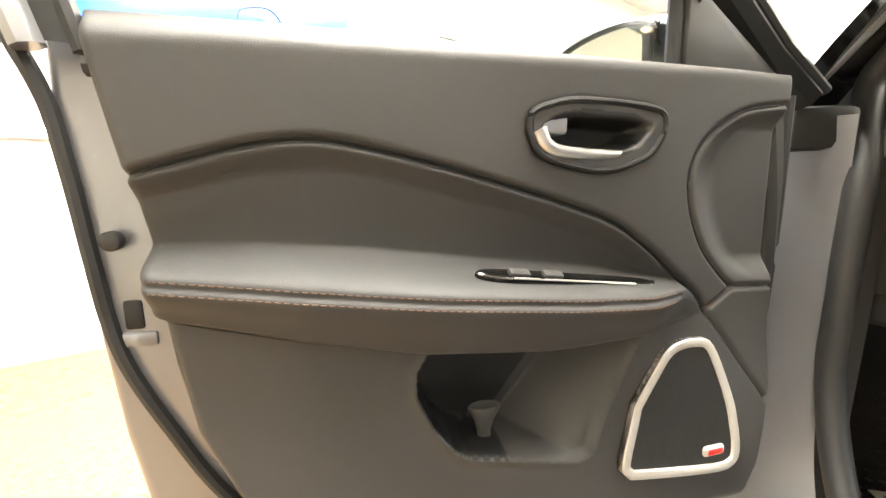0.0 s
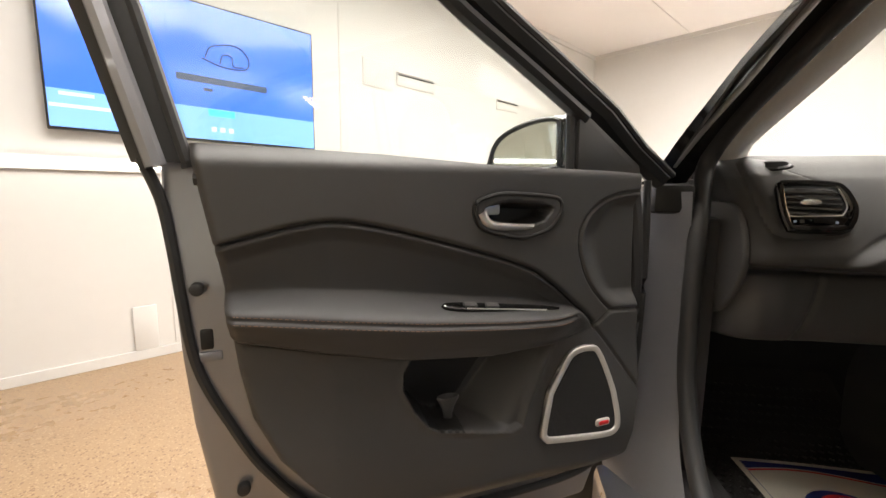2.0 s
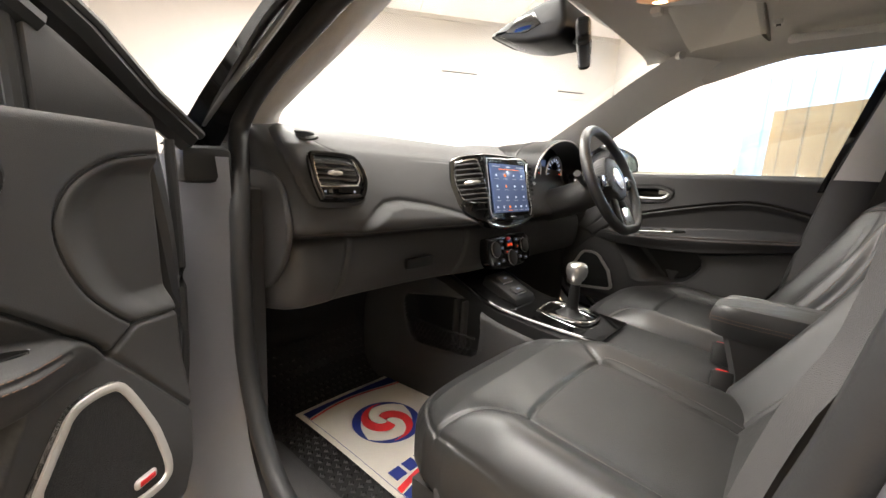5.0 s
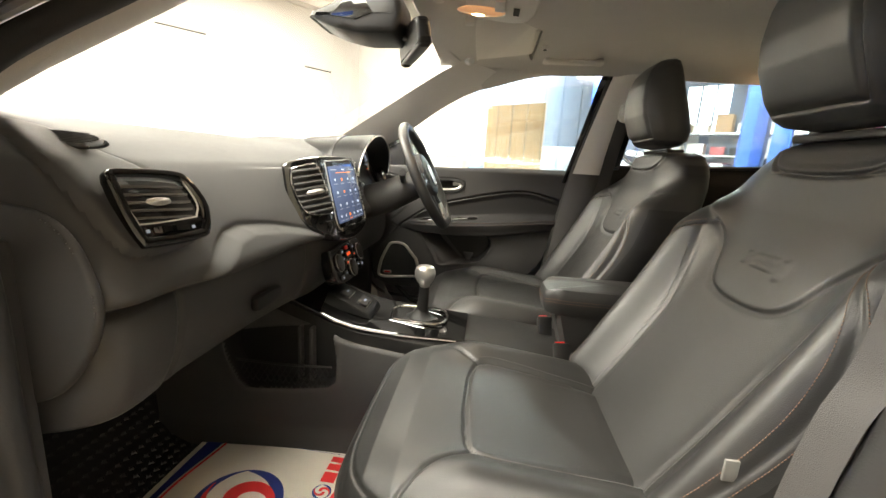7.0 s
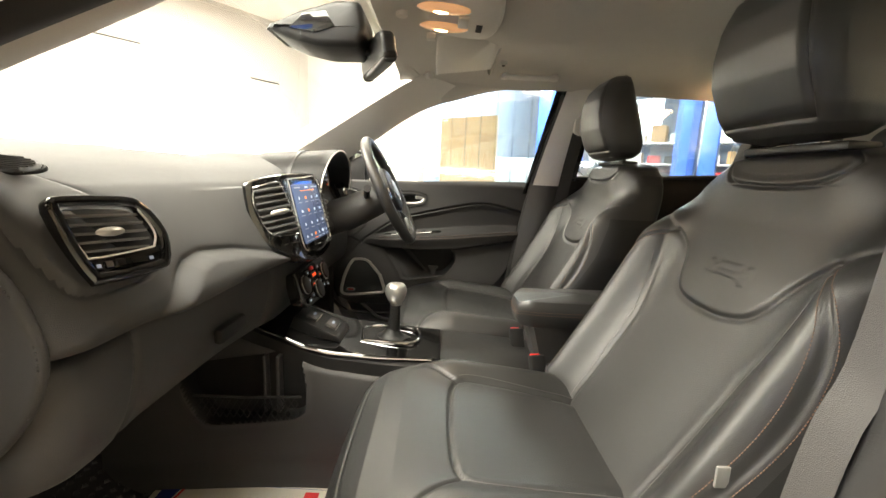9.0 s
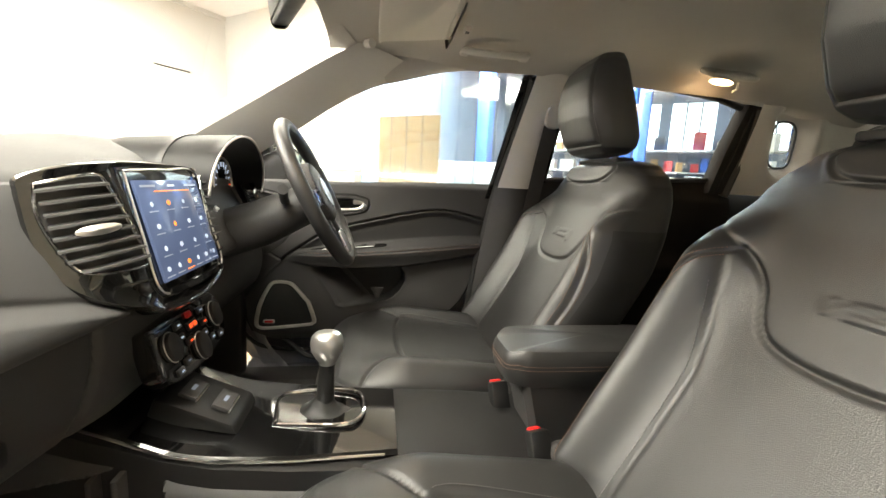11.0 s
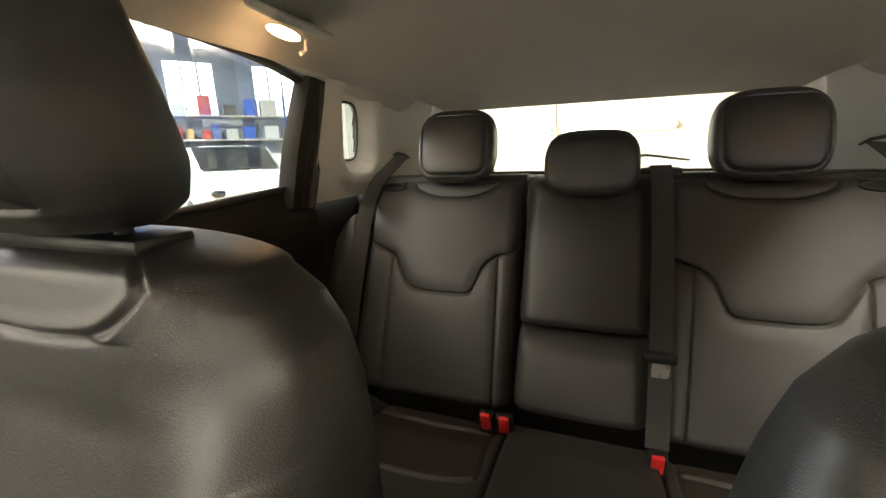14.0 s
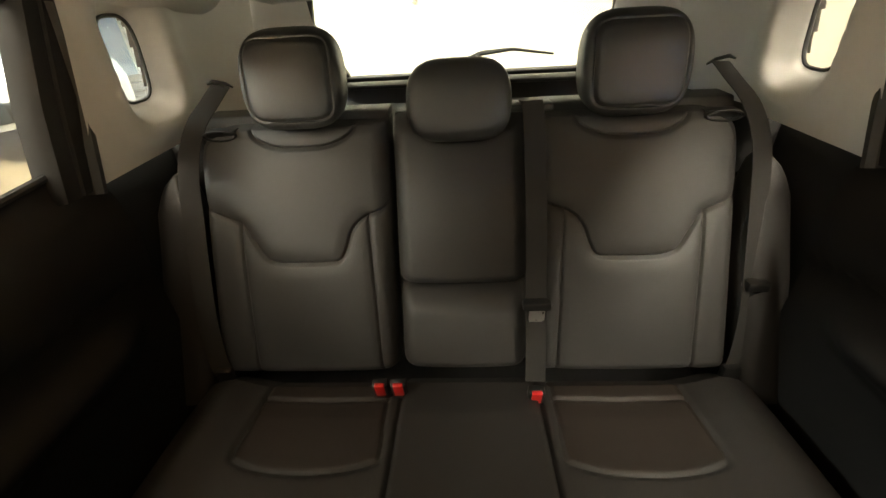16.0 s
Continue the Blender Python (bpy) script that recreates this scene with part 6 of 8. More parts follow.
# ---- rear doors, closed ----
def rear_door(s, label):
    d = thing("rear_car_door", (s * 0.8, -0.2, 0.4), label, "car door", "car doors")
    n, k = 70, 110
    V, U = np.meshgrid(np.linspace(0, 1, n), np.linspace(0, 1, k), indexing="ij")
    z = 0.42 + V * (interp(-0.16 - 0.80 * U, [(-1.0, 1.165), (-0.87, 1.14), (-0.55, 1.122), (-0.16, 1.105)]) - 0.42)
    y = -0.16 - 0.80 * U
    x = 0.715 + 0.02 * step(z, 1.05, 1.12) - 0.04 * np.exp(-(((z - 0.80) / 0.035) ** 2)) * step(-y, 0.2, 0.3) * (1 - step(-y, 0.75, 0.9))
    x = x - 0.012 * np.exp(-(((z - 0.97) / 0.06) ** 2)) - groove(np.abs(z - 0.90 - 0.03 * np.sin(4 * U)), 0.004, 0.004)
    P = np.stack([s * x, y, z], -1)
    zm, xm = mid(z), mid(x)
    for nm, mat, lab, msk in (("upper_panel", BLACKSHADETRIM, "soft black upper panel", zm > 0.9), ("armrest", BLACKSHADETRIM, "padded armrest", (zm > 0.74) & (zm <= 0.9)), ("lower_panel", BLACKSHADETRIM, "hard grained lower panel", zm <= 0.74)):
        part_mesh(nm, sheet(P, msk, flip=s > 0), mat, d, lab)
    part("outer_skin", prism([(-0.98, 0.40), (-0.18, 0.40), (-0.16, 1.05), (-1.0, 1.10)], 0.05, 0.015, 2, Matrix(((0, -s, 0, s * 0.90), (1, 0, 0, 0), (0, 0, 1, 0), (0, 0, 0, 1)))), PAINT, d, "grey painted outer skin")
    part("door_core", prism([(-0.96, 0.42), (-0.19, 0.42), (-0.18, 1.04), (-0.96, 1.08)], 0.08, 0.01, 2, Matrix(((0, -s, 0, s * 0.84), (1, 0, 0, 0), (0, 0, 1, 0), (0, 0, 0, 1)))), HARD, d)
    g = part("window_pane", prism([(-0.26, 1.08), (-0.30, 1.44), (-0.60, 1.455), (-0.93, 1.42), (-0.99, 1.38), (-0.90, 1.10)], 0.005, 0, 2, Matrix(((0, -s, 0, s * 0.775), (1, 0, 0, 0), (0, 0, 1, 0), (0, 0, 0, 1)))), GLASS, d, "clear window pane")
    g.visible_shadow = False
    post = []
    for q in np.linspace(0, 1, 14):
        zz = 1.09 + 0.335 * q
        y0, y1 = float(interp(zz, [(1.09, -0.850), (1.25, -0.890), (1.425, -0.955)])), float(interp(zz, [(1.09, -0.965), (1.25, -1.005), (1.425, -1.05)]))
        xo_ = 0.712 - 0.020 * q
        post.append([(s * (xo_ + dx), y0 + (y1 - y0) * f, zz) for dx, f in ((0.045, 0.0), (0.018, 0.02), (0.004, 0.12), (0.0, 0.30), (0.0, 0.36), (0.004, 0.40), (0.0, 0.44), (0.0, 0.80), (0.006, 0.95), (0.045, 1.0))])
    part("window_post", loft(post), BLACKSHADETRIM, d, "wide black window post cover")
    part("top_frame", tube(spline([(s * 0.725, -0.985, 1.405), (s * 0.722, -0.80, 1.443), (s * 0.715, -0.5, 1.46), (s * 0.71, -0.25, 1.455)], 20), 0.014, 8), DARK, d)
    part("handle_lever", tube([(s * 0.69, -0.30, 0.985), (s * 0.685, -0.34, 0.975), (s * 0.69, -0.39, 0.975)], [0.01, 0.008, 0.005], 10), SATIN, d, "satin chrome door handle")
    part("belt_seal", tube(spline([(s * 0.735, -0.17, 1.105), (s * 0.735, -0.55, 1.122), (s * 0.735, -0.87, 1.14)], 12), 0.008, 8), RUBBER, d)
    return d


rear_door(1, "closed rear door with black trim and clear window")
rear_door(-1, "closed rear door with black trim and clear window")

# ---- dashboard ----
dash = thing("dashboard", (0, 0.95, 0.9), "dark grey grained dashboard with passenger glovebox", "dashboard")
PROF = [(1.30, 1.05), (1.10, 1.105), (0.97, 1.115), (0.86, 1.095), (0.80, 1.068), (0.772, 1.045), (0.735, 0.985), (0.715, 0.945), (0.700, 0.918), (0.705, 0.900), (0.735, 0.893), (0.745, 0.886), (0.728, 0.872), (0.722, 0.82), (0.735, 0.765), (0.765, 0.742), (0.90, 0.72), (1.10, 0.70)]
pp = spline([(0, y, z) for y, z in PROF], 260)
xs = np.linspace(-0.76, 0.76, 441)
side = np.clip((np.abs(xs) - 0.612) / 0.148, 0, 1)
turn = np.clip(side / 0.45, 0, 1) * math.pi / 2
P = np.zeros((len(pp), len(xs), 3))
LEDGE = [(-0.66, 0.893), (-0.52, 0.905), (-0.475, 0.932), (-0.44, 0.952), (-0.395, 0.958), (-0.30, 0.947), (-0.20, 0.925), (-0.13, 0.905), (0.0, 0.893)]
for i, p in enumerate(pp):
    y = p.y + 0 * xs
    z = p.z + 0 * xs
    # rises over the instruments
    drv = np.exp(-(((xs - 0.36) / 0.17) ** 4))
    if p.y > 0.76 and p.z > 1.04:
        z = z + 0.018 * drv
    mid_ = np.exp(-((xs / 0.24) ** 4))
    if p.z < 1.05 and p.y < 0.9:
        y = y - 0.018 * mid_
    # padded ledge over the glovebox
    if 0.885 < p.z < 0.99 and p.y < 0.8:
        led = interp(xs, LEDGE)
        y = y - 0.022 * step(led - p.z, -0.003, 0.016) * step(-xs, 0.06, 0.16) * (1 - step(-xs, 0.48, 0.56)) + 0.005 * np.exp(-(((led - p.z) / 0.006) ** 2)) * step(-xs, 0.12, 0.2) * (1 - step(-xs, 0.46, 0.52))
    if p.z < 0.885 and p.y < 0.8:
        for gx in (-0.53, -0.155):
            y = y + 0.006 * np.exp(-(((xs - gx - 0.25 * (p.z - 0.82)) / 0.0055) ** 2))
        y = y + 0.012 * step(-xs, 0.10, 0.2) * (1 - step(-xs, 0.5, 0.6))
    # wraps round to the end faces
    back = 0.05 * (1 - np.cos(turn)) + np.clip(side - 0.45, 0, 1) * 0.45
    x = np.sign(xs) * (np.minimum(np.abs(xs), 0.612) + 0.046 * np.sin(turn))
    y = y + back * (1 - float(step(np.array(p.y), 0.90, 1.12)))
    P[i] = np.stack([x, y, z], -1)
# raised surround that runs from the demister round the side vent
SUR = rounded([(-0.60, 0.885), (-0.575, 0.86), (-0.555, 0.80), (-0.515, 0.772), (-0.492, 0.752), (-0.484, 0.718), (-0.49, 0.682), (-0.515, 0.664), (-0.60, 0.664), (-0.622, 0.685), (-0.632, 0.74), (-0.638, 0.79), (-0.625, 0.85)], 90)
run = np.array([p.y if p.z > 1.045 else 0.772 - (1.045 - p.z) * 1.15 for p in pp])
RUN = np.repeat(run[:, None], len(xs), 1)
GX = np.repeat(np.clip(xs, -0.70, 0.70)[None], len(pp), 0)
for sg in (-1, 1):
    ins = inside(GX * -sg, RUN, SUR) if sg > 0 else inside(GX, RUN, SUR)
    dd = away(-np.abs(GX), RUN, SUR + SUR[:1])
    lift = np.where(ins & (np.sign(GX) == sg), 0.005 * step(dd, 0.0, 0.006), 0) - np.where(np.sign(GX) == sg, 0.003 * np.exp(-((dd / 0.004) ** 2)), 0)
    P[..., 1] -= lift * 0.75
    P[..., 2] += lift * 0.66
ym, zm, xm = mid(P[..., 1]), mid(P[..., 2]), mid(P[..., 0])
rows = np.arange(len(pp) - 1)[:, None] + 0 * xm
low = zm < 0.893
low = low & (rows > 130)
insur = inside(-np.abs(mid(GX)), mid(RUN), SUR) & ~low
part_mesh("upper_pad", sheet(P, ~low & ~insur), DASHGREY, dash, "soft dark grey upper pad")
part_mesh("vent_surround", sheet(P, insur & (xm < 0)), SOFT, dash, "smooth dark vent surround")
part_mesh("vent_surround", sheet(P, insur & (xm > 0)), SOFT, dash, "smooth dark vent surround")
part_mesh("glovebox_lid", sheet(P, low & (xm < -0.15) & (xm > -0.60)), HARD, dash, "dark glovebox lid")
part_mesh("lower_panel", sheet(P, low & (xm >= -0.15)), HARD, dash, "dark lower panel")
part_mesh("end_panel", sheet(P, low & (xm <= -0.60)), HARD, dash, "dark lower end panel")
for sg in (-1, 1):
    CAP = rounded([(0.93, 1.018), (0.84, 1.014), (0.79, 1.010), (0.757, 0.998), (0.735, 0.975), (0.722, 0.945), (0.714, 0.913), (0.718, 0.88), (0.74, 0.838), (0.79, 0.79), (0.90, 0.765), (0.95, 0.80), (0.955, 0.95)], 70)
    part("end_cap", prism(CAP, 0.014, 0.006, 3, Matrix(((0, sg * 1.0, 0, sg * 0.652), (1, 0, 0, 0), (0, 0, 1, 0), (0, 0, 0, 1)))), HARD, dash, "rounded dark end cap")
part("glovebox_latch", box(-0.37, 0.708, 0.795, -0.28, 0.724, 0.822, 0.006), DARK, dash, "dark glovebox latch")

def rounded_plate(pts, depth, m, bev=0.004):
    return prism(rounded(pts, 48), depth, bev, 2, m)


def outer_vent(s):
    """A side air vent in its gloss black frame, turned a little outwards."""
    M = VM(s)
    fl = (lambda pts: pts) if s < 0 else (lambda pts: [(-a, b) for a, b in pts])
    FRAME = [(-0.058, 0.034), (-0.055, 0.045), (-0.040, 0.050), (0.020, 0.047), (0.040, 0.036), (0.054, 0.008), (0.056, -0.014), (0.050, -0.036), (0.036, -0.046), (-0.030, -0.049), (-0.041, -0.043), (-0.051, -0.012)]
    v = part("side_vent", frame_ring(rounded(fl(FRAME), 80), 0.014, 0.013, lambda a, b: 0.0, M @ Matrix.Diagonal((1, -1, 1, 1))), PIANO, dash, "gloss black side air vent")
    part("vent_sill", rounded_plate(fl([(-0.036, -0.018), (0.038, -0.018), (0.046, -0.026), (0.042, -0.036), (-0.030, -0.040), (-0.037, -0.034)]), 0.012, M @ Matrix.Translation((0, -0.009, 0)), 0.003), PIANO, v)
    ring = fl([(-0.053, 0.037), (-0.049, 0.040), (0.020, 0.036), (0.031, 0.026), (0.040, 0.002), (0.036, -0.013), (0.028, -0.017), (-0.030, -0.020), (-0.038, -0.013)])
    part("vent_ring", tube([M @ Vector((a, -0.0105, b)) for a, b in rounded(ring)], 0.0012, 6, closed=True, up=(0.2, 1, 0.1)), MATSILVER, v, "thin silver ring")
    part("vent_well", rounded_plate(fl(FRAME), 0.004, M @ Matrix.Translation((0, 0.016, 0)) @ Matrix.Diagonal((0.97, 1, 0.97, 1)), 0.001), DARK, v)
    for k in range(5):
        z = 0.0265 - 0.0098 * k
        a, b = -0.047 + 0.0032 * k, 0.025 + 0.0105 * math.sin(0.5 + k * 0.45)
        blade = [(-0.0065, 0.0012), (0.012, 0.0042), (0.012, 0.0018), (-0.0062, -0.0016)]
        part("slat", loft([[M @ Vector((sx, y, z + h - 0.002 * (sx * -s) / 0.05)) for y, h in blade] for sx in (np.linspace(a, b, 8) if s < 0 else -np.linspace(a, b, 8))]), VENTGREY, v)
    part("vent_tab", loft([[M @ Vector(((-0.006 + q * 0.014 * math.cos(a) * (1.15 if math.cos(a) < 0 else 1.0)) * -s, -0.011 - 0.005 * (1 - q), 0.0068 + q * 0.0055 * math.sin(a))) for a in np.linspace(0, 2 * math.pi, 20, endpoint=False)] for q in (1.0, 0.92, 0.6, 0.1)]), SATIN, v, "satin vent tab")
    part("vent_wheel", loft([[M @ Vector((sx, -0.0115 - 0.003 * math.sin(math.pi * (sx + 0.022) / 0.044) + dy, -0.029 + dz)) for dy, dz in ((0, -0.0035), (0, 0.0035), (0.006, 0.0035), (0.006, -0.0035))] for sx in np.linspace(-0.022, 0.022, 10)]), PIANO, v, "gloss black thumb wheel")
    for sx in (-0.028, 0.028):
        part("vent_mark", box(sx - 0.002, -0.0098, -0.031, sx + 0.002, -0.009, -0.027), ICONDIM, v, m=M, smooth=False)


def VM(s):
    return pose(s * 0.555, 0.724, 1.003, -20, 0, 20 * s)


outer_vent(-1)
outer_vent(1)
# small demister grilles on top
for s in (-1, 1):
    GM = pose(s * 0.592, 0.826, 1.083, -64, 0, 52 * s)
    g = part("demister_grille", rounded_plate([(-0.052, -0.006), (-0.012, -0.019), (0.042, -0.016), (0.052, 0.0), (0.025, 0.015), (-0.025, 0.015)], 0.006, GM), DARK, dash, "small black demister grille")
    for k in range(7):
        zz = -0.0125 + 0.0040 * k
        hw_ = 0.044 * math.sqrt(max(1 - (zz / 0.0185) ** 2, 0.05))
        part("grille_bar", tube([GM @ Vector((q * hw_, -0.0015, zz + 0.003 * (1 - q * q))) for q in np.linspace(-1, 1, 7)], 0.0011, 5), SOFT, g)

# screen pod
pod = thing("infotainment_unit", (0, 0.69, 0.88), "gloss black centre unit with lit touch screen and air vents", "touch screen")
PM = pose(-0.036, 0.668, 0.984, -14, 0, 0)
FAS = rounded([(-0.193, 0.072), (-0.182, 0.090), (-0.10, 0.097), (0.0, 0.099), (0.10, 0.097), (0.182, 0.090), (0.193, 0.072), (0.196, 0.02), (0.186, -0.025), (0.152, -0.062), (0.095, -0.090), (0.04, -0.101), (0.0, -0.103), (-0.04, -0.101), (-0.095, -0.090), (-0.152, -0.062), (-0.186, -0.025), (-0.196, 0.02)], 100)


def wrap(a, y, b):
    """A place on the unit's face, whose ends turn away to the sides; y goes inwards."""
    start, R = (0.088, 0.086) if a < 0 else (0.108, 0.080)
    e = max(abs(a) - start, 0.0) / R
    sg = -1 if a < 0 else 1
    x = sg * (min(abs(a), start) + R * math.sin(e) - y * math.sin(e))
    return PM @ Vector((x, R * (1 - math.cos(e)) + y * math.cos(e), b))


part("fascia", loft([[wrap(a * q, y, b * q) for a, b in FAS] for q, y in ((0.99, 0.040), (1.02, 0.025), (1.02, 0.008), (1.01, 0.001), (0.985, -0.003), (0.95, -0.002), (0.93, -0.001), (0.8, -0.001), (0.65, -0.001), (0.5, -0.001), (0.35, -0.001), (0.2, -0.001), (0.02, -0.001))]), PIANO, pod, "gloss black fascia")
SCX, SCZ = 0.012, 0.006
part("screen_frame", tube([PM @ Vector((SCX + a, -0.004, SCZ + b)) for a, b in rounded([(-0.099, 0.080), (0.0, 0.083), (0.099, 0.080), (0.103, 0.0), (0.099, -0.076), (0.0, -0.079), (-0.099, -0.076), (-0.103, 0.0)], 80)], 0.0014, 6, closed=True, up=(0.1, 1, 0.1)), SATIN, pod, "thin silver frame")
part("lower_trim", loft([[PM @ Vector((SCX + sx, -0.002 + dy, SCZ - 0.078 + dz - 0.004 * (1 - (sx / 0.09) ** 2))) for dy, dz in ((0.0, 0.004), (-0.006, 0.003), (-0.007, -0.004), (0.0, -0.007))] for sx in np.linspace(-0.088, 0.088, 16)]), PIANO, pod, "gloss black bar under the screen")
sc = part("screen", box(SCX - 0.090, -0.006, SCZ - 0.066, SCX + 0.090, -0.002, SCZ + 0.068, 0.001), LCD, pod, "lit blue touch screen with app icons", m=PM)
random.seed(2)
ORANGE = glow("display_orange", (0.9, 0.22, 0.04), 0.7)
for r in range(4):
    for c in range(4 if r < 3 else 6):
        cx, cz = (SCX - 0.066 + 0.044 * c, SCZ + 0.036 - 0.030 * r) if r < 3 else (SCX - 0.075 + 0.030 * c, SCZ - 0.051)
        hot = (r, c) in ((0, 1), (1, 1), (3, 2))
        ic = ORANGE if hot else ICON
        part("screen_icon", prism([(cx + 0.0034 * math.cos(a) * (1 + 0.35 * ((c + r) % 2)), cz + 0.0036 * math.sin(a)) for a in np.linspace(0, 2 * math.pi, 5 + (c * 3 + r * 2) % 5, endpoint=False)], -0.0008, 0, 2, PM @ Matrix.Translation((0, -0.0062, 0))), ic, sc, smooth=False)
        part("icon_caption", box(cx - 0.010, -0.0072, cz - 0.0105, cx + 0.010, -0.0062, cz - 0.009), ORANGE if hot and r == 3 else ICONDIM, sc, m=PM, smooth=False)
for a, b, mat_s in ((-0.080, -0.045, ICONDIM), (-0.010, 0.008, ICON), (0.04, 0.08, ICONDIM)):
    part("status_line", box(SCX + a, -0.0072, SCZ + 0.0585, SCX + b, -0.0062, SCZ + 0.0615), mat_s, sc, m=PM, smooth=False)
part("status_rule", box(SCX - 0.05, -0.0072, SCZ + 0.052, SCX + 0.05, -0.0062, SCZ + 0.0535), ORANGE, sc, "orange rule", m=PM, smooth=False)
for s in (-1, 1):
    RING = rounded([(s * a, b) for a, b in [(0.176, 0.078), (0.128, 0.082), (0.118, 0.070), (0.108, 0.030), (0.100, -0.010), (0.102, -0.028), (0.120, -0.030), (0.160, -0.022), (0.174, 0.0), (0.182, 0.045)]], 60)
    v = part("centre_vent", loft([[wrap(a, y, b) for a, b in [((p[0] - s * 0.142) * q + s * 0.142, (p[1] - 0.03) * q + 0.03) for p in RING]] for q, y in ((1.0, -0.003), (0.96, -0.0045), (0.9, -0.004), (0.5, -0.0035), (0.05, -0.0035))]), DARK, pod, "black centre air vent")
    part("vent_ring", tube([wrap(a, -0.005, b) for a, b in RING], 0.0019, 8, closed=True, up=(0.1, 1, 0.1)), CHROME, v, "thin chrome ring")
    for k in range(8):
        z = 0.070 - 0.0128 * k
        a0, a1 = 0.120 - 0.022 * (0.074 - z) / 0.10 + 0.001, 0.177 - 0.012 * max(0.0 - z, 0) / 0.02
        part("slat", loft([[wrap(s * a, -0.005 + y, z + h) for y, h in ((-0.008, -0.0018), (-0.008, 0.0012), (0.002, 0.004), (0.002, 0.0018))] for a in np.linspace(a0, a1, 6)]), DASHGREY, v)
    part("vent_tab", loft([[wrap(s * (0.143 + q * 0.019 * math.cos(a)), -0.016 - 0.006 * (1 - q), 0.022 + q * 0.006 * math.sin(a)) for a in np.linspace(0, 2 * math.pi, 16, endpoint=False)] for q in (1.0, 0.9, 0.6, 0.1)]), SATIN, v, "satin vent tab")
    part("vent_slider", tube([wrap(s * a, -0.006, -0.046 - 0.06 * (0.135 - a)) for a in np.linspace(0.105, 0.14, 6)], 0.003, 8, flat=0.6), PIANO, pod, "gloss black vent slider")

# climate panel
HM = pose(0.012, 0.672, 0.812, -18, 0, 0) @ Matrix.Diagonal((0.78, 1, 0.95, 1))
hv = thing("climate_panel", (0.01, 0.69, 0.76), "black climate control panel with knobs and red-lit buttons", "control panel")
part("plate", rounded_plate([(-0.135, 0.045), (0.135, 0.045), (0.125, -0.045), (-0.125, -0.045)], 0.03, HM, 0.006), PIANO, hv)
for kx, r in ((-0.100, 0.023), (0.0, 0.024), (0.100, 0.023)):
    kz = 0.006 if kx else -0.026
    kn = part("knob", cyl(r, 0.014, HM @ Matrix.Translation((kx, -0.006, kz)) @ Matrix.Rotation(radians(90), 4, "X"), 28, 0.003), RUBBER, hv, "round black knob")
    part("knob_ring", tube([HM @ Vector((kx + (r + 0.001) * math.cos(a), -0.006, kz + (r + 0.001) * math.sin(a))) for a in np.linspace(0, 2 * math.pi, 24, endpoint=False)], 0.0009, 6, closed=True, up=(0.1, 1, 0.1)), SATIN, kn)
for bx, bz, lit in ((-0.052, 0.028, ICON), (0.05, 0.028, ICON), (-0.062, -0.030, ICONDIM), (0.06, -0.028, ICON), (-0.096, -0.036, ICON), (-0.055, 0.008, ICON), (0.05, 0.006, REDGLOW), (0.098, -0.034, ICON), (-0.028, -0.006, REDGLOW), (0.036, -0.012, ICON)):
    b = part("button", box(bx - 0.013, -0.005, bz - 0.006, bx + 0.013, 0.0, bz + 0.006, 0.002), DARK, hv, m=HM)
    part("button_mark", box(bx - 0.0045, -0.0062, bz - 0.0012, bx + 0.0045, -0.0052, bz + 0.0012), lit, b, m=HM, smooth=False)
part("climate_display", box(-0.020, -0.004, 0.008, 0.022, 0.0, 0.022, 0.001), DARK, hv, "small dark display", m=HM)
for a, b in ((-0.014, -0.002), (0.003, 0.017)):
    part("display_digit", box(a, -0.0048, 0.011, b, -0.0042, 0.018), REDGLOW, hv, "orange lit figure", m=HM, smooth=False)
part("hazard_button", box(-0.009, -0.006, 0.028, 0.009, 0.0, 0.039, 0.002), REDPLASTIC, hv, "red hazard button", m=HM)

# instrument binnacle
bn = thing("instrument_binnacle", (0.36, 0.8, 1.0), "black hooded instrument cluster with two dials", "instruments")
hood = []
for t_ in np.linspace(0, 1, 10):
    y = 0.93 - 0.23 * t_
    hood.append([(0.36 + (0.175 + 0.01 * t_) * math.cos(a), y - 0.015 * math.sin(a), 1.045 + (0.095 + 0.02 * t_) * max(math.sin(a), -0.15)) for a in np.linspace(math.radians(-14), math.radians(194), 30)])
bm = loft(hood, caps=False, closed=False)
bmesh.ops.solidify(bm, geom=bm.faces[:], thickness=0.012)
part("hood", bm, DARK, bn, "soft black hood")
part("hood_rim", tube([Vector(p) + Vector((0, -0.001, -0.004)) for p in hood[-1]], 0.0028, 6), MATSILVER, bn, "thin silver rim")
part("dial_face", prism([(0.36 + 0.182 * math.cos(a), 1.045 + 0.109 * max(math.sin(a), -0.8)) for a in np.linspace(0, 2 * math.pi, 40, endpoint=False)], 0.01, 0, 2, Matrix.Translation((0, 0.79, 0))), DARK, bn)
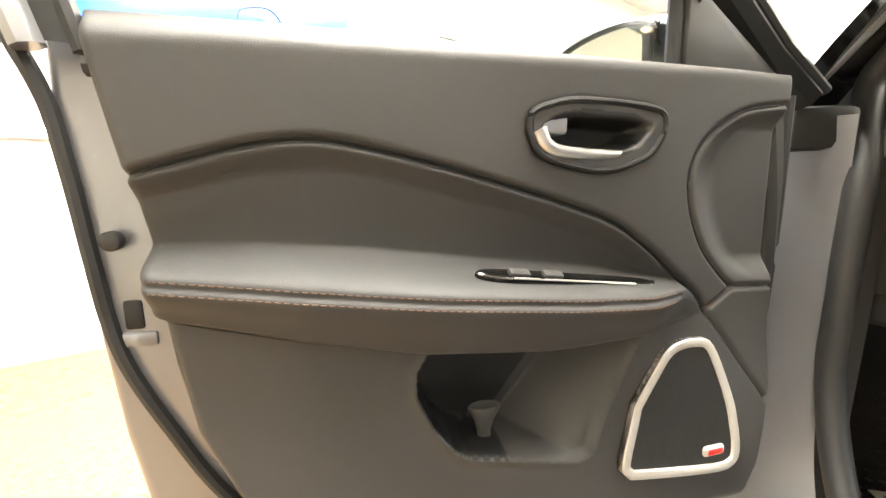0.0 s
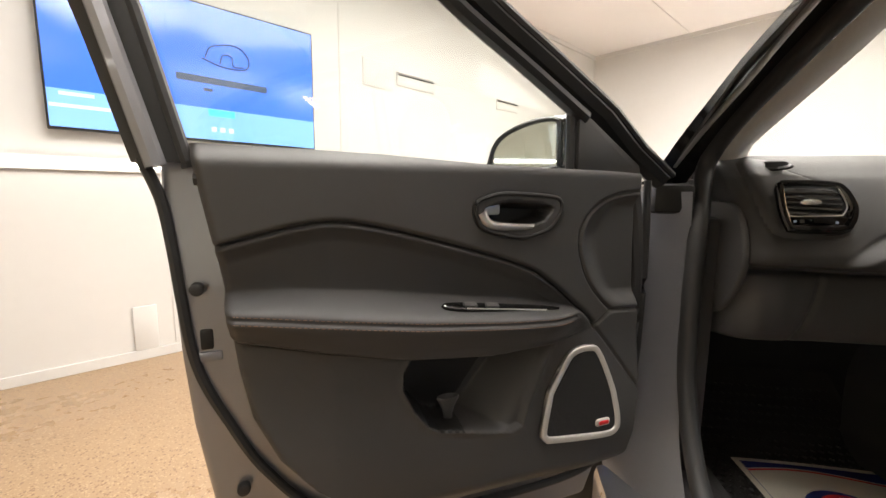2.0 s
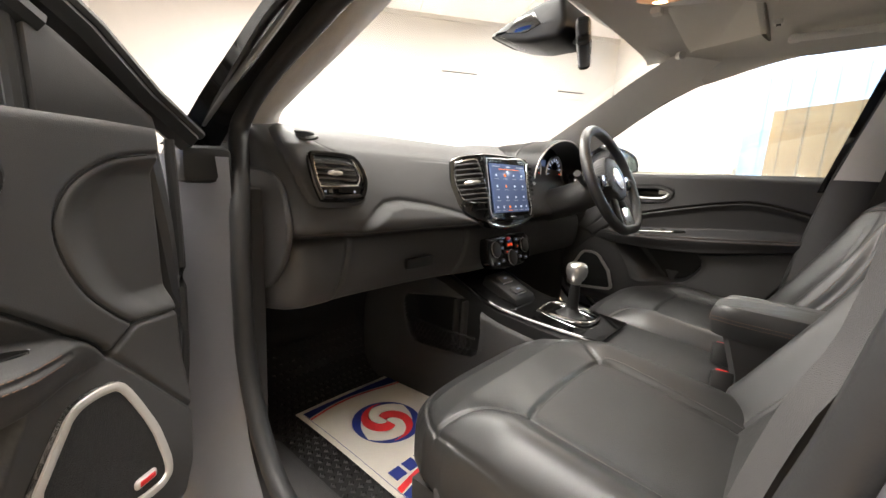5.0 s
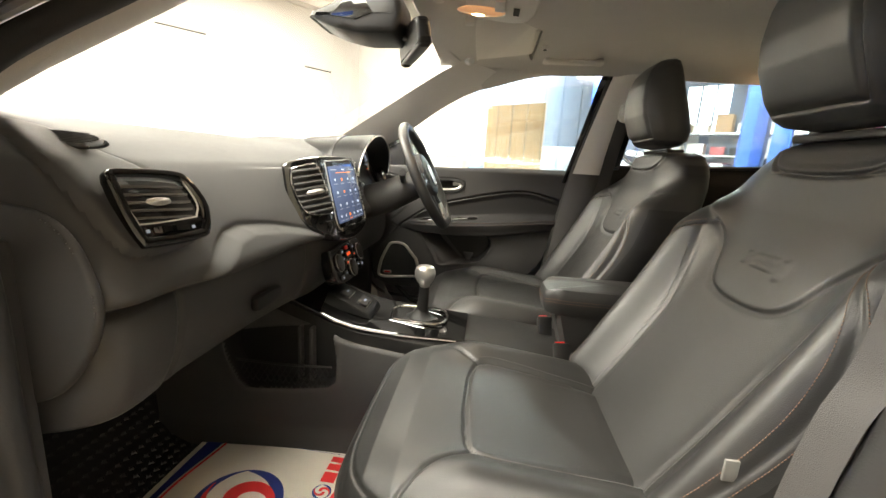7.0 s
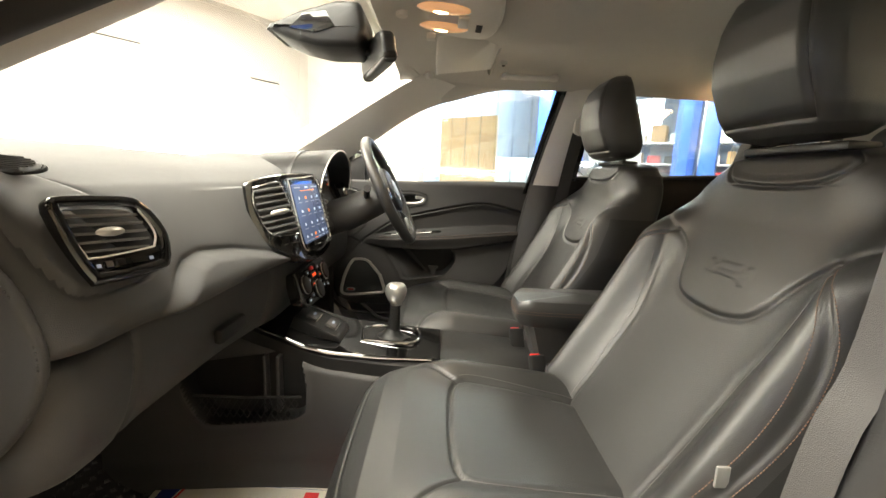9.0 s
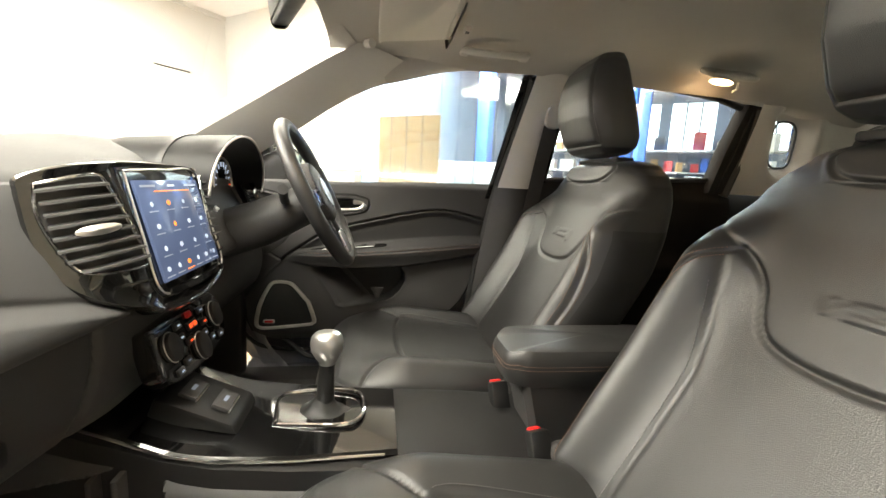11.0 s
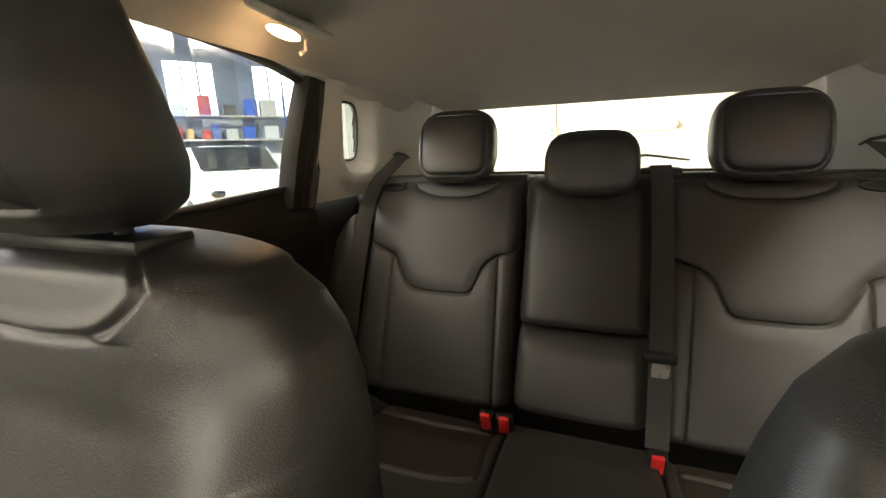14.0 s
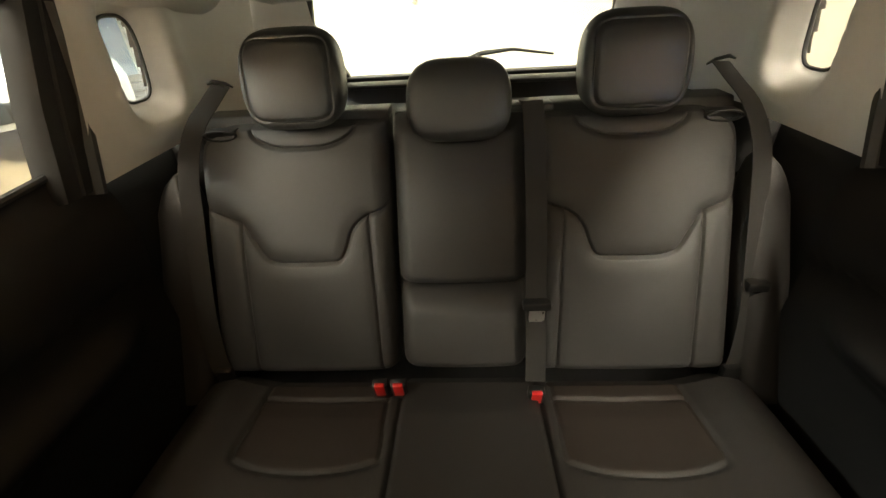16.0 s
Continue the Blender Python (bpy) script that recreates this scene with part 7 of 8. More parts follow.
for dx in (-0.085, 0.085):
    dl = part("dial", cyl(0.062, 0.02, pose(0.36 + dx, 0.78, 1.045, 90, 0, 0), 36, 0.004), PIANO, bn, "round dial")
    part("dial_ring", tube([(0.36 + dx + 0.063 * math.cos(a), 0.768, 1.045 + 0.063 * math.sin(a)) for a in np.linspace(0, 2 * math.pi, 36, endpoint=False)], 0.003, 6, closed=True, up=(0.1, 1, 0.1)), SATIN, dl, "satin ring")
    for k in range(14):
        a = math.radians(225 - 270 * k / 13)
        part("dial_mark", box(-0.0016, -0.001, 0.042, 0.0016, 0.001, 0.054), ICON if k < 11 else REDGLOW, dl, m=Matrix.Translation((0.36 + dx, 0.7685, 1.045)) @ Matrix.Rotation(math.pi / 2 - a, 4, "Y"), smooth=False)
part("driver_display", box(0.335, 0.775, 1.01, 0.385, 0.782, 1.09, 0.002), LCD, bn)

# steering wheel
sw = thing("steering_wheel", (0.38, 0.53, 1.03), "black leather steering wheel with silver spoke trim", "steering wheel")
SM = pose(0.38, 0.525, 1.03, -26, 0, 0)
part("rim", tube([SM @ Vector((0.183 * math.cos(a), 0, 0.178 * max(math.sin(a), -0.95))) for a in np.linspace(0, 2 * math.pi, 72, endpoint=False)], 0.0165, 14, closed=True, up=(0.1, 1, 0.1)), LEATHER_SMOOTH, sw, "leather-wrapped rim")
hub = part("hub", rounded_plate([(0.086 * math.cos(a), 0.078 * math.sin(a) + 0.004) for a in np.linspace(0, 2 * math.pi, 20, endpoint=False)], 0.055, SM @ Matrix.Translation((0, -0.018, 0)), 0.016), SOFT, sw, "soft black hub")
part("hub_ring", tube([SM @ Vector((0.040 * math.cos(a), -0.020, 0.040 * math.sin(a))) for a in np.linspace(0, 2 * math.pi, 30, endpoint=False)], 0.003, 6, closed=True, up=(0.1, 1, 0.1)), CHROME, hub, "chrome ring")
part("hub_emblem", cyl(0.036, 0.005, SM @ Matrix.Translation((0, -0.020, 0)) @ Matrix.Rotation(radians(90), 4, "X"), 30, 0.001), SATIN, hub, "plain round emblem")
for s in (-1, 1):
    sp = part("spoke", tube([SM @ Vector(p) for p in ((s * 0.06, 0.008, -0.005), (s * 0.12, 0.006, -0.012), (s * 0.175, 0.0, -0.015))], [0.024, 0.02, 0.02], 10, flat=0.5, up=(0, 1, 0)), DARK, sw, "black side spoke")
    part("spoke_buttons", box(s * 0.085, -0.014, -0.028, s * 0.135, -0.004, 0.012, 0.004), PIANO, sp, m=SM)
    part("lower_spoke", tube([SM @ Vector(p) for p in ((s * 0.025, 0.008, -0.06), (s * 0.045, 0.004, -0.11), (s * 0.055, 0.0, -0.168))], [0.020, 0.017, 0.015], 10, flat=0.6, up=(0, 1, 0)), DARK, sw, "black lower spoke")
part("spoke_trim", prism([(-0.03, -0.10), (0.03, -0.10), (0.042, -0.158), (-0.042, -0.158)], 0.006, 0.002, 2, SM @ Matrix.Translation((0, -0.012, 0))), SATIN, sw, "satin silver trim between the lower spokes")
part("column", tube([(0.38, 0.545, 1.01), (0.375, 0.66, 0.955), (0.37, 0.85, 0.89)], [0.055, 0.066, 0.07], 20, flat=0.85), SOFT, sw, "black column cover")
for s in (-1, 1):
    part("stalk", tube([(0.36, 0.60, 1.01), (0.36 + s * 0.09, 0.585, 1.025), (0.36 + s * 0.165, 0.57, 1.045)], [0.012, 0.009, 0.011], 10), DARK, sw, "black control stalk")

# ---- centre console ----
con = thing("centre_console", (0, 0.4, 0.28), "dark grey centre console with gloss black gear surround", "console")
XS = [-0.125, -0.118, -0.09, 0.09, 0.118, 0.125]
prof = [(0.90, 0.755), (0.80, 0.735), (0.72, 0.706), (0.66, 0.682), (0.60, 0.667), (0.50, 0.657), (0.36, 0.650), (0.20, 0.640), (0.05, 0.625), (-0.18, 0.60)]
rings = []
for y, z in prof:
    rings.append([(-0.125, y, 0.30), (-0.128, y, z - 0.03), (-0.124, y, z - 0.004), (-0.11, y, z), (0.11, y, z), (0.124, y, z - 0.004), (0.128, y, z - 0.03), (0.125, y, 0.30)])
part("body", loft(rings), DARK, con, "black grained console body")
top = []
for y, z in [(p.y, p.z) for p in spline([(0, a, b) for a, b in [(0.80, 0.737), (0.72, 0.707), (0.66, 0.683), (0.60, 0.668), (0.50, 0.659), (0.34, 0.652)]], 24)]:
    hw = float(interp(y, [(0.34, 0.100), (0.5, 0.114), (0.66, 0.122), (0.80, 0.115)]))
    top.append([(-hw, y, z + 0.001), (-hw + 0.006, y, z + 0.007), (hw - 0.006, y, z + 0.007), (hw, y, z + 0.001)])
part("gloss_surround", loft(top), PIANO, con, "gloss black gear surround")
part("surround_line", tube([(-float(interp(y, [(0.34, 0.100), (0.5, 0.114), (0.66, 0.122), (0.80, 0.115)])) - 0.002, y, float(interp(y, [(0.34, 0.652), (0.5, 0.659), (0.6, 0.668), (0.66, 0.683), (0.72, 0.707), (0.8, 0.737)])) + 0.004) for y in np.linspace(0.36, 0.79, 24)], 0.0025, 6), CHROME, con, "thin chrome line")
part("switch_block", prism([(0.585, 0.672), (0.592, 0.690), (0.70, 0.738), (0.715, 0.700)], 0.105, 0.005, 2, Matrix(((0, 1, 0, -0.062), (1, 0, 0, 0), (0, 0, 1, 0), (0, 0, 0, 1)))), DARK, con, "sloping switch block")
for y_ in (0.618, 0.665):
    KM = pose(-0.012, y_, 0.7035 + (y_ - 0.618) * 0.445, 24, 0, 0)
    rk = part("rocker_switch", box(-0.026, -0.014, -0.003, 0.026, 0.014, 0.005, 0.003), HARD, con, "rocker switch", m=KM)
    part("switch_edge", box(-0.024, -0.0155, -0.002, 0.024, -0.0135, 0.002), SATIN, rk, "satin switch edge", m=KM)
    part("switch_mark", box(-0.008, -0.003, 0.0052, 0.008, 0.003, 0.0056), ICONDIM, rk, m=KM, smooth=False)
ring = rounded([(-0.05, 0.064), (0.05, 0.064), (0.05, -0.064), (-0.05, -0.064)], 60)
part("gear_frame", tube([(0.02 + a, 0.475 + b, 0.668) for a, b in ring], 0.0042, 8, closed=True), CHROME, con, "chrome gear frame")
gl = thing("gear_lever", (0.02, 0.475, 0.64), "gear lever with silver knob and black leather gaiter", "gear lever")
part("gaiter", loft([[(0.02 + (0.050 - 0.036 * t ** 0.5) * math.cos(a) * (1 + 0.05 * math.cos(6 * a + 9 * t)), 0.475 - 0.01 * t + (0.060 - 0.046 * t ** 0.5) * math.sin(a), 0.662 + 0.030 * t ** 1.6) for a in np.linspace(0, 2 * math.pi, 28, endpoint=False)] for t in np.linspace(0, 1, 12)]), SIDELEATHER, gl, "creased black gaiter")
part("shaft", tube([(0.02, 0.465, 0.675), (0.018, 0.463, 0.70), (0.014, 0.46, 0.76)], [0.017, 0.0155, 0.0125], 16), DARK, gl, "black shaft sleeve")
part("collar", cyl(0.0145, 0.008, pose(0.014, 0.46, 0.757), 20, 0.002), SATIN, gl, "satin collar")
part("knob", loft([[(0.012 + r * math.cos(a), 0.46 + r * 1.05 * math.sin(a), z) for a in np.linspace(0, 2 * math.pi, 24, endpoint=False)] for z, r in ((0.76, 0.014), (0.768, 0.020), (0.780, 0.0255), (0.793, 0.027), (0.804, 0.0245), (0.810, 0.019), (0.8125, 0.010))]), SATIN, gl, "satin silver gear knob")
# side panel down to the floor, with an open pocket and its net
POCK = rounded([(0.915, 0.650), (0.80, 0.668), (0.70, 0.676), (0.668, 0.668), (0.650, 0.625), (0.643, 0.560), (0.655, 0.534), (0.70, 0.525), (0.84, 0.518), (0.872, 0.530), (0.905, 0.585), (0.922, 0.630)], 80)
V, U = np.meshgrid(np.linspace(0, 1, 130), np.linspace(0, 1, 190), indexing="ij")
y = 0.30 + 0.80 * U
ztop = interp(y, [(0.30, 0.625), (0.50, 0.640), (0.60, 0.652), (0.66, 0.667), (0.72, 0.690), (0.80, 0.722), (0.90, 0.742), (1.10, 0.745)])
z = 0.28 + (ztop - 0.28) * V
xw = -0.132 - 0.020 * np.sin(math.pi * np.clip(V, 0, 1)) - 0.030 * step(y, 0.55, 1.0) * (1 - step(z, 0.55, 0.74)) - 0.05 * (1 - step(z, 0.28, 0.42)) + 0.02 * step(V, 0.93, 1.0)
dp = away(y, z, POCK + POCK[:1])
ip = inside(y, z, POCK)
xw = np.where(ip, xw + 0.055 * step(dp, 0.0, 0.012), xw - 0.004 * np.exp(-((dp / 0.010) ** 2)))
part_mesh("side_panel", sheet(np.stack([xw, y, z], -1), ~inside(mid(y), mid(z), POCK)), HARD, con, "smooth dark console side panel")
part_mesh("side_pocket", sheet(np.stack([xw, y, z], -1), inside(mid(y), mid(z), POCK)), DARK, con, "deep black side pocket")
part("pocket_divider", box(-0.150, 0.703, 0.535, -0.105, 0.712, 0.672, 0.002), SOFT, con)
part("pocket_divider", box(-0.150, 0.734, 0.535, -0.105, 0.741, 0.672, 0.002), SOFT, con)
net = []
for k in range(-6, 22):
    a = 0.62 + 0.0155 * k
    for s in (-1, 1):
        pts = [Vector((-0.160, a + s * 0.030 * q, 0.527 + 0.050 * q)) for q in (0.0, 0.25, 0.5, 0.75, 1.0)]
        pts = [p for p in pts if 0.655 < p.y < 0.885]
        if len(pts) > 1:
            net.append(tube(pts, 0.0012, 5))
part("pocket_net", join(*net), RUBBER, con, "elastic pocket net")
part("net_edge", tube([(-0.160, 0.652, 0.583), (-0.162, 0.77, 0.578), (-0.160, 0.895, 0.578)], 0.003, 6), RUBBER, con)
arm = thing("centre_armrest", (0.02, 0.0, 0.62), "padded black leather centre armrest box with copper stitching", "armrest")
rr = []
for v in np.linspace(0, 1, 26):
    z = 0.728 + 0.066 * v
    k = 1 - 0.10 * (1 - v) ** 3 - 0.10 * v**5
    rr.append([(0.02 + 0.076 * k * np.sign(math.cos(a)) * abs(math.cos(a)) ** 0.32 * (1 - 0.14 * step(np.array(math.sin(a)), 0.55, 1.0)), -0.03 + 0.182 * (1 - 0.04 * (1 - v) ** 3 - 0.04 * v**5) * np.sign(math.sin(a)) * abs(math.sin(a)) ** 0.42, z - 0.010 * step(np.array(math.sin(a)), 0.7, 1.0) * v) for a in np.linspace(0, 2 * math.pi, 90, endpoint=False)])
for q in (0.93, 0.8, 0.5, 0.1):
    rr.append([(0.02 + (p[0] - 0.02) * q, -0.03 + (p[1] + 0.03) * q, p[2] + (0.796 - p[2] + 0.006) * (1 - q) ** 0.6) for p in rr[25]])
part("lid", loft(rr), LEATHER_SMOOTH, arm, "padded leather lid")
part("box", loft([[(0.02 + sx * w, yy, z) for sx, yy in ((-1, yf), (-0.8, yf + 0.012), (0.8, yf + 0.012), (1, yf), (1, -0.20), (-1, -0.20))] for z, w, yf in ((0.60, 0.050, 0.075), (0.66, 0.054, 0.088), (0.70, 0.060, 0.100), (0.727, 0.064, 0.108))]), HARD, arm, "dark tapered armrest box")
for dz in (-0.0035, 0.0035):
    part_mesh("stitching", stitches([(0.02 + (p[0] - 0.02) * 1.004, p[1] + 0.0006 * np.sign(p[1] + 0.03), p[2] + dz) for p in [*rr[14], rr[14][0]]], Matrix.Identity(4), 0.005, 0.0006), THREAD, arm, "copper stitching")
part("rear_face", box(-0.066, -0.24, 0.36, 0.066, -0.19, 0.70, 0.02), HARD, arm)

# ---- fittings under the roof ----
mir = thing("rear_view_mirror", (0.02, 0.52, 1.37), "black interior mirror on a stalk", "mirror")
MI = pose(0.03, 0.505, 1.365, -8, 0, 22)
part("housing", prism(rounded([(-0.115, -0.02), (-0.10, 0.028), (0.0, 0.036), (0.10, 0.028), (0.115, -0.02), (0.09, -0.034), (-0.09, -0.034)]), 0.032, 0.009, 3, MI), DARK, mir, "black mirror housing")
part("glass", prism(rounded([(-0.105, -0.018), (-0.092, 0.022), (0.0, 0.029), (0.092, 0.022), (0.105, -0.018), (0.083, -0.027), (-0.083, -0.027)]), 0.003, 0, 2, MI @ Matrix.Translation((0, -0.002, 0))), MIRROR, mir, "mirror glass")
part("stalk", tube([(0.03, 0.535, 1.37), (0.022, 0.57, 1.385), (0.02, 0.60, 1.42)], 0.009, 10), DARK, mir)
hs = thing("camera_housing", (0.02, 0.6, 1.36), "black sensor housing at the top of the windscreen", "sensor housing")
part("cover", prism([(0.752, 1.392), (0.70, 1.372), (0.636, 1.360), (0.548, 1.362), (0.535, 1.40), (0.545, 1.455), (0.60, 1.455), (0.68, 1.43), (0.745, 1.402)], 0.15, 0.014, 3, Matrix(((0, 1, 0, -0.055), (1, 0, 0, 0), (0, 0, 1, 0), (0, 0, 0, 1)))), DARK, hs)
part("side_recess", prism([(0.70, 1.392), (0.64, 1.385), (0.60, 1.40), (0.62, 1.43), (0.67, 1.422)], 0.006, 0.002, 2, Matrix(((0, 1, 0, -0.058), (1, 0, 0, 0), (0, 0, 1, 0), (0, 0, 0, 1)))), PIANO, hs)

oc = thing("overhead_console", (0.03, 0.37, 1.46), "light grey overhead console with two lit map lamps", "interior lamp")
OM = pose(0.03, 0.375, 1.466, 4, 0, 0)
part("plate", prism(rounded([(-0.10, -0.13), (0.10, -0.13), (0.13, -0.02), (0.12, 0.13), (-0.12, 0.13), (-0.13, -0.02)]), 0.03, 0.008, 3, OM @ Matrix.Rotation(radians(90), 4, "X") @ Matrix.Translation((0, -0.005, 0))), TRIMGREY, oc)
for sx in (-0.055, 0.06):
    ln = part("lamp_lens", ball(0.026, 0.062, 0.010, OM @ Matrix.Translation((sx, -0.01, -0.008))), LENS, oc, "warm lit lamp lens")
    part("bulb", ball(0.012, 0.024, 0.008, OM @ Matrix.Translation((sx, -0.005, -0.012))), WARM, ln, "glowing bulb")
    area("map_lamp", OM @ Vector((sx, -0.01, -0.036)), OM @ Vector((sx, 0.0, -1)), 0.05, 0.09, 0.2, (1.0, 0.70, 0.44))
part("switch", box(-0.03, -0.07, -0.016, 0.035, -0.045, -0.008, 0.003), LINING, oc, m=OM)
part("microphone", cyl(0.014, 0.02, OM @ Matrix.Translation((-0.03, 0.085, -0.018)), 16, 0.004), TRIMGREY, oc)
for k in range(5):
    part("vent_slot", box(0.02 + 0.009 * k, -0.105, -0.012, 0.024 + 0.009 * k, -0.09, -0.008), DARK, oc, m=OM, smooth=False)


def visor(s):
    t = thing("sun_visor", (s * 0.33, 0.32, 1.45), "light grey folded sun visor", "sun visor", "sun visors")
    M = pose(s * 0.345, 0.298, 1.466, -7, 3.5 * s, 0)
    part("blade", prism(rounded([(-0.175, -0.085), (-0.165, 0.085), (-0.14, 0.095), (0.15, 0.095), (0.175, 0.08), (0.18, -0.07), (0.16, -0.09)], 40), 0.016, 0.005, 2, M @ Matrix.Rotation(radians(90), 4, "X")), TRIMGREY, t)
    part("pivot", tube([(s * 0.515, 0.405, 1.437), (s * 0.535, 0.42, 1.44)], 0.012, 10), TRIMGREY, t)
    part("clip", box(s * 0.165 - 0.015, 0.385, 1.448, s * 0.165 + 0.015, 0.41, 1.472, 0.004), TRIMGREY, t)
    return t


visor(1)
visor(-1)
for s in (1, -1):
    t = thing("hook_clip", (s * 0.42, 0.165, 1.46), "small white lining clip", "clip", "lining clips")
    part("body", box(s * 0.42 - 0.012, 0.155, 1.458, s * 0.42 + 0.012, 0.175, 1.470, 0.003), WALLWHITE, t)
    part("slot", box(s * 0.42 - 0.006, 0.160, 1.456, s * 0.42 + 0.006, 0.170, 1.4585), DARK, t)


def grab(s, y0, y1):
    t = thing("grab_handle", (s * 0.6, (y0 + y1) / 2, 1.45), "light grey roof grab handle", "grab handle", "grab handles")
    x, z = s * 0.572, 1.486
    part("bar", tube(spline([(x + s * 0.03, y0 + 0.004, z - 0.022), (x + s * 0.012, y0, z - 0.018), (x - s * 0.014, y0 - 0.022, z - 0.030), (x - s * 0.016, y1 + 0.022, z - 0.030), (x + s * 0.012, y1, z - 0.018), (x + s * 0.03, y1 - 0.004, z - 0.022)], 30), 0.013, 12, flat=0.75), TRIMGREY, t)
    for y in (y0, y1):
        part("mount", box(x + s * 0.028 - 0.014, y - 0.014, z - 0.030, x + s * 0.028 + 0.014, y + 0.014, z + 0.002, 0.006), TRIMGREY, t)
    return t


for s in (1, -1):
    grab(s, 0.135, -0.05)
    lp = thing("rear_side_lamp", (s * 0.515, -0.70, 1.455), "small lit warm rear courtesy lamp with a coat hook", "interior lamp", "rear lamps")
    LM = pose(s * 0.53, -0.70, 1.452, 0, s * -28, 0)
    part("plate", prism(rounded([(-0.035, -0.075), (0.035, -0.075), (0.04, 0), (0.035, 0.085), (-0.035, 0.085), (-0.04, 0)]), 0.016, 0.006, 3, LM @ Matrix.Rotation(radians(90), 4, "X")), TRIMGREY, lp)
    part("lamp_lens", ball(0.016, 0.042, 0.010, LM @ Matrix.Translation((0, 0.01, -0.016))), WARM, lp, "warm lit lens")
    part("coat_hook", tube([LM @ Vector(p) for p in ((0.0, -0.05, -0.014), (0.0, -0.058, -0.034), (0.0, -0.045, -0.042))], 0.004, 8), TRIMGREY, lp)
    area("courtesy_lamp", LM @ Vector((0, 0.01, -0.032)), LM @ Vector((0, 0.01, -1)), 0.03, 0.08, 0.16, (1.0, 0.62, 0.34))

# ---- seat belts ----
def front_belt(s):
    t = thing("front_seat_belt", (s * 0.65, -0.15, 0.9), "dark grey front seat belt hanging from the pillar", "seat belt", "seat belts")
    part("guide", prism(rounded([(-0.03, 0.0), (-0.026, 0.05), (0.0, 0.062), (0.026, 0.05), (0.03, 0.0), (0.0, -0.012)]), 0.018, 0.005, 2, pose(s * 0.645, -0.185, 1.28, 0, 0, 90)), TRIMGREY, t, "light grey belt guide")
    part("webbing", ribbon([(s * 0.64, -0.175, 1.275), (s * 0.635, -0.15, 1.15), (s * 0.632, -0.125, 1.0), (s * 0.63, -0.115, 0.7), (s * 0.635, -0.115, 0.42)], 0.046, 0.0025, (0, 1, 0)), WEBBING, t, "woven belt")
    part("tongue", box(s * 0.625 - 0.006, -0.145, 0.93, s * 0.625 + 0.006, -0.095, 0.98, 0.003), DARK, t)
    return t


front_belt(1)
front_belt(-1)


def rear_belt(s):
    t = thing("rear_seat_belt", (s * 0.64, -1.1, 0.9), "dark grey rear seat belt lying beside the backrest", "seat belt", "seat belts")
    part("guide", tube([(s * 0.585, -1.305, 1.200), (s * 0.600, -1.300, 1.211), (s * 0.628, -1.296, 1.218), (s * 0.642, -1.292, 1.212)], [0.004, 0.007, 0.008, 0.004], 8, flat=0.6), DARK, t, "black belt slot")
    part("webbing", ribbon(spline([(s * 0.613, -1.298, 1.206), (s * 0.622, -1.245, 1.178), (s * 0.640, -1.180, 1.135), (s * 0.655, -1.125, 1.06), (s * 0.657, -1.075, 0.95), (s * 0.655, -1.02, 0.83), (s * 0.650, -0.965, 0.71), (s * 0.635, -0.925, 0.62), (s * 0.62, -0.91, 0.57)], 40), 0.047, 0.0025, (1, 0.15, 0.1)), WEBBING, t, "woven belt")
    if s < 0:
        part("tongue_cover", box(-0.685, -1.005, 0.765, -0.635, -0.975, 0.79, 0.006), DARK, t, "black tongue cover")
        part("tongue", box(-0.672, -0.985, 0.725, -0.648, -0.980, 0.77, 0.002), CHROME, t, "steel tongue")
    part("anchor", box(s * 0.62 - 0.02, -0.92, 0.55, s * 0.62 + 0.02, -0.90, 0.60, 0.005), DARK, t)
    return t


rear_belt(1)
rear_belt(-1)
t = thing("rear_seat_belt", (-0.15, -1.0, 0.9), "dark grey middle seat belt over the backrest", "seat belt", "seat belts")
part("webbing", ribbon([(-0.150, -1.20, 1.160), (-0.152, -1.155, 1.168), (-0.155, -1.125, 1.135), (-0.160, -1.055, 0.97), (-0.160, -0.975, 0.80), (-0.160, -0.925, 0.68), (-0.158, -0.885, 0.58)], 0.047, 0.0025, (1, 0, 0)), WEBBING, t, "woven belt")
part("tongue_cover", box(-0.192, -0.962, 0.752, -0.126, -0.935, 0.776, 0.008), DARK, t, "black tongue cover", m=Matrix.Translation((0, 0.0, 0)))
part("tongue", box(-0.178, -0.945, 0.705, -0.142, -0.940, 0.755, 0.002), SATIN, t, "steel tongue")
part("shoulder_guide", box(-0.20, -1.20, 1.145, -0.10, -1.15, 1.162, 0.006), DARK, t, "black belt guide on the backrest")

# ---- mats ----
mat_ = thing("rubber_floor_mat", (-0.30, 0.95, 0.346), "black rubber floor mat with raised studs", "floor mat")
n, k = 40, 24
V, U = np.meshgrid(np.linspace(0, 1, n), np.linspace(0, 1, k), indexing="ij")
y = 0.46 + 0.76 * V
x = -0.60 + 0.46 * U
MATZ = [(0.46, 0.350), (1.0, 0.350), (1.06, 0.368), (1.14, 0.424), (1.22, 0.496)]
base = interp(y, MATZ)
edge = np.minimum(np.minimum(x + 0.60, -0.14 - x), np.minimum(y - 0.46, 1.22 - y))
part_mesh("sheet", sheet(np.stack([x, y, base + 0.012 * (1 - step(edge, 0.008, 0.02))], -1)), RUBBER, mat_)
verts, faces = [], []
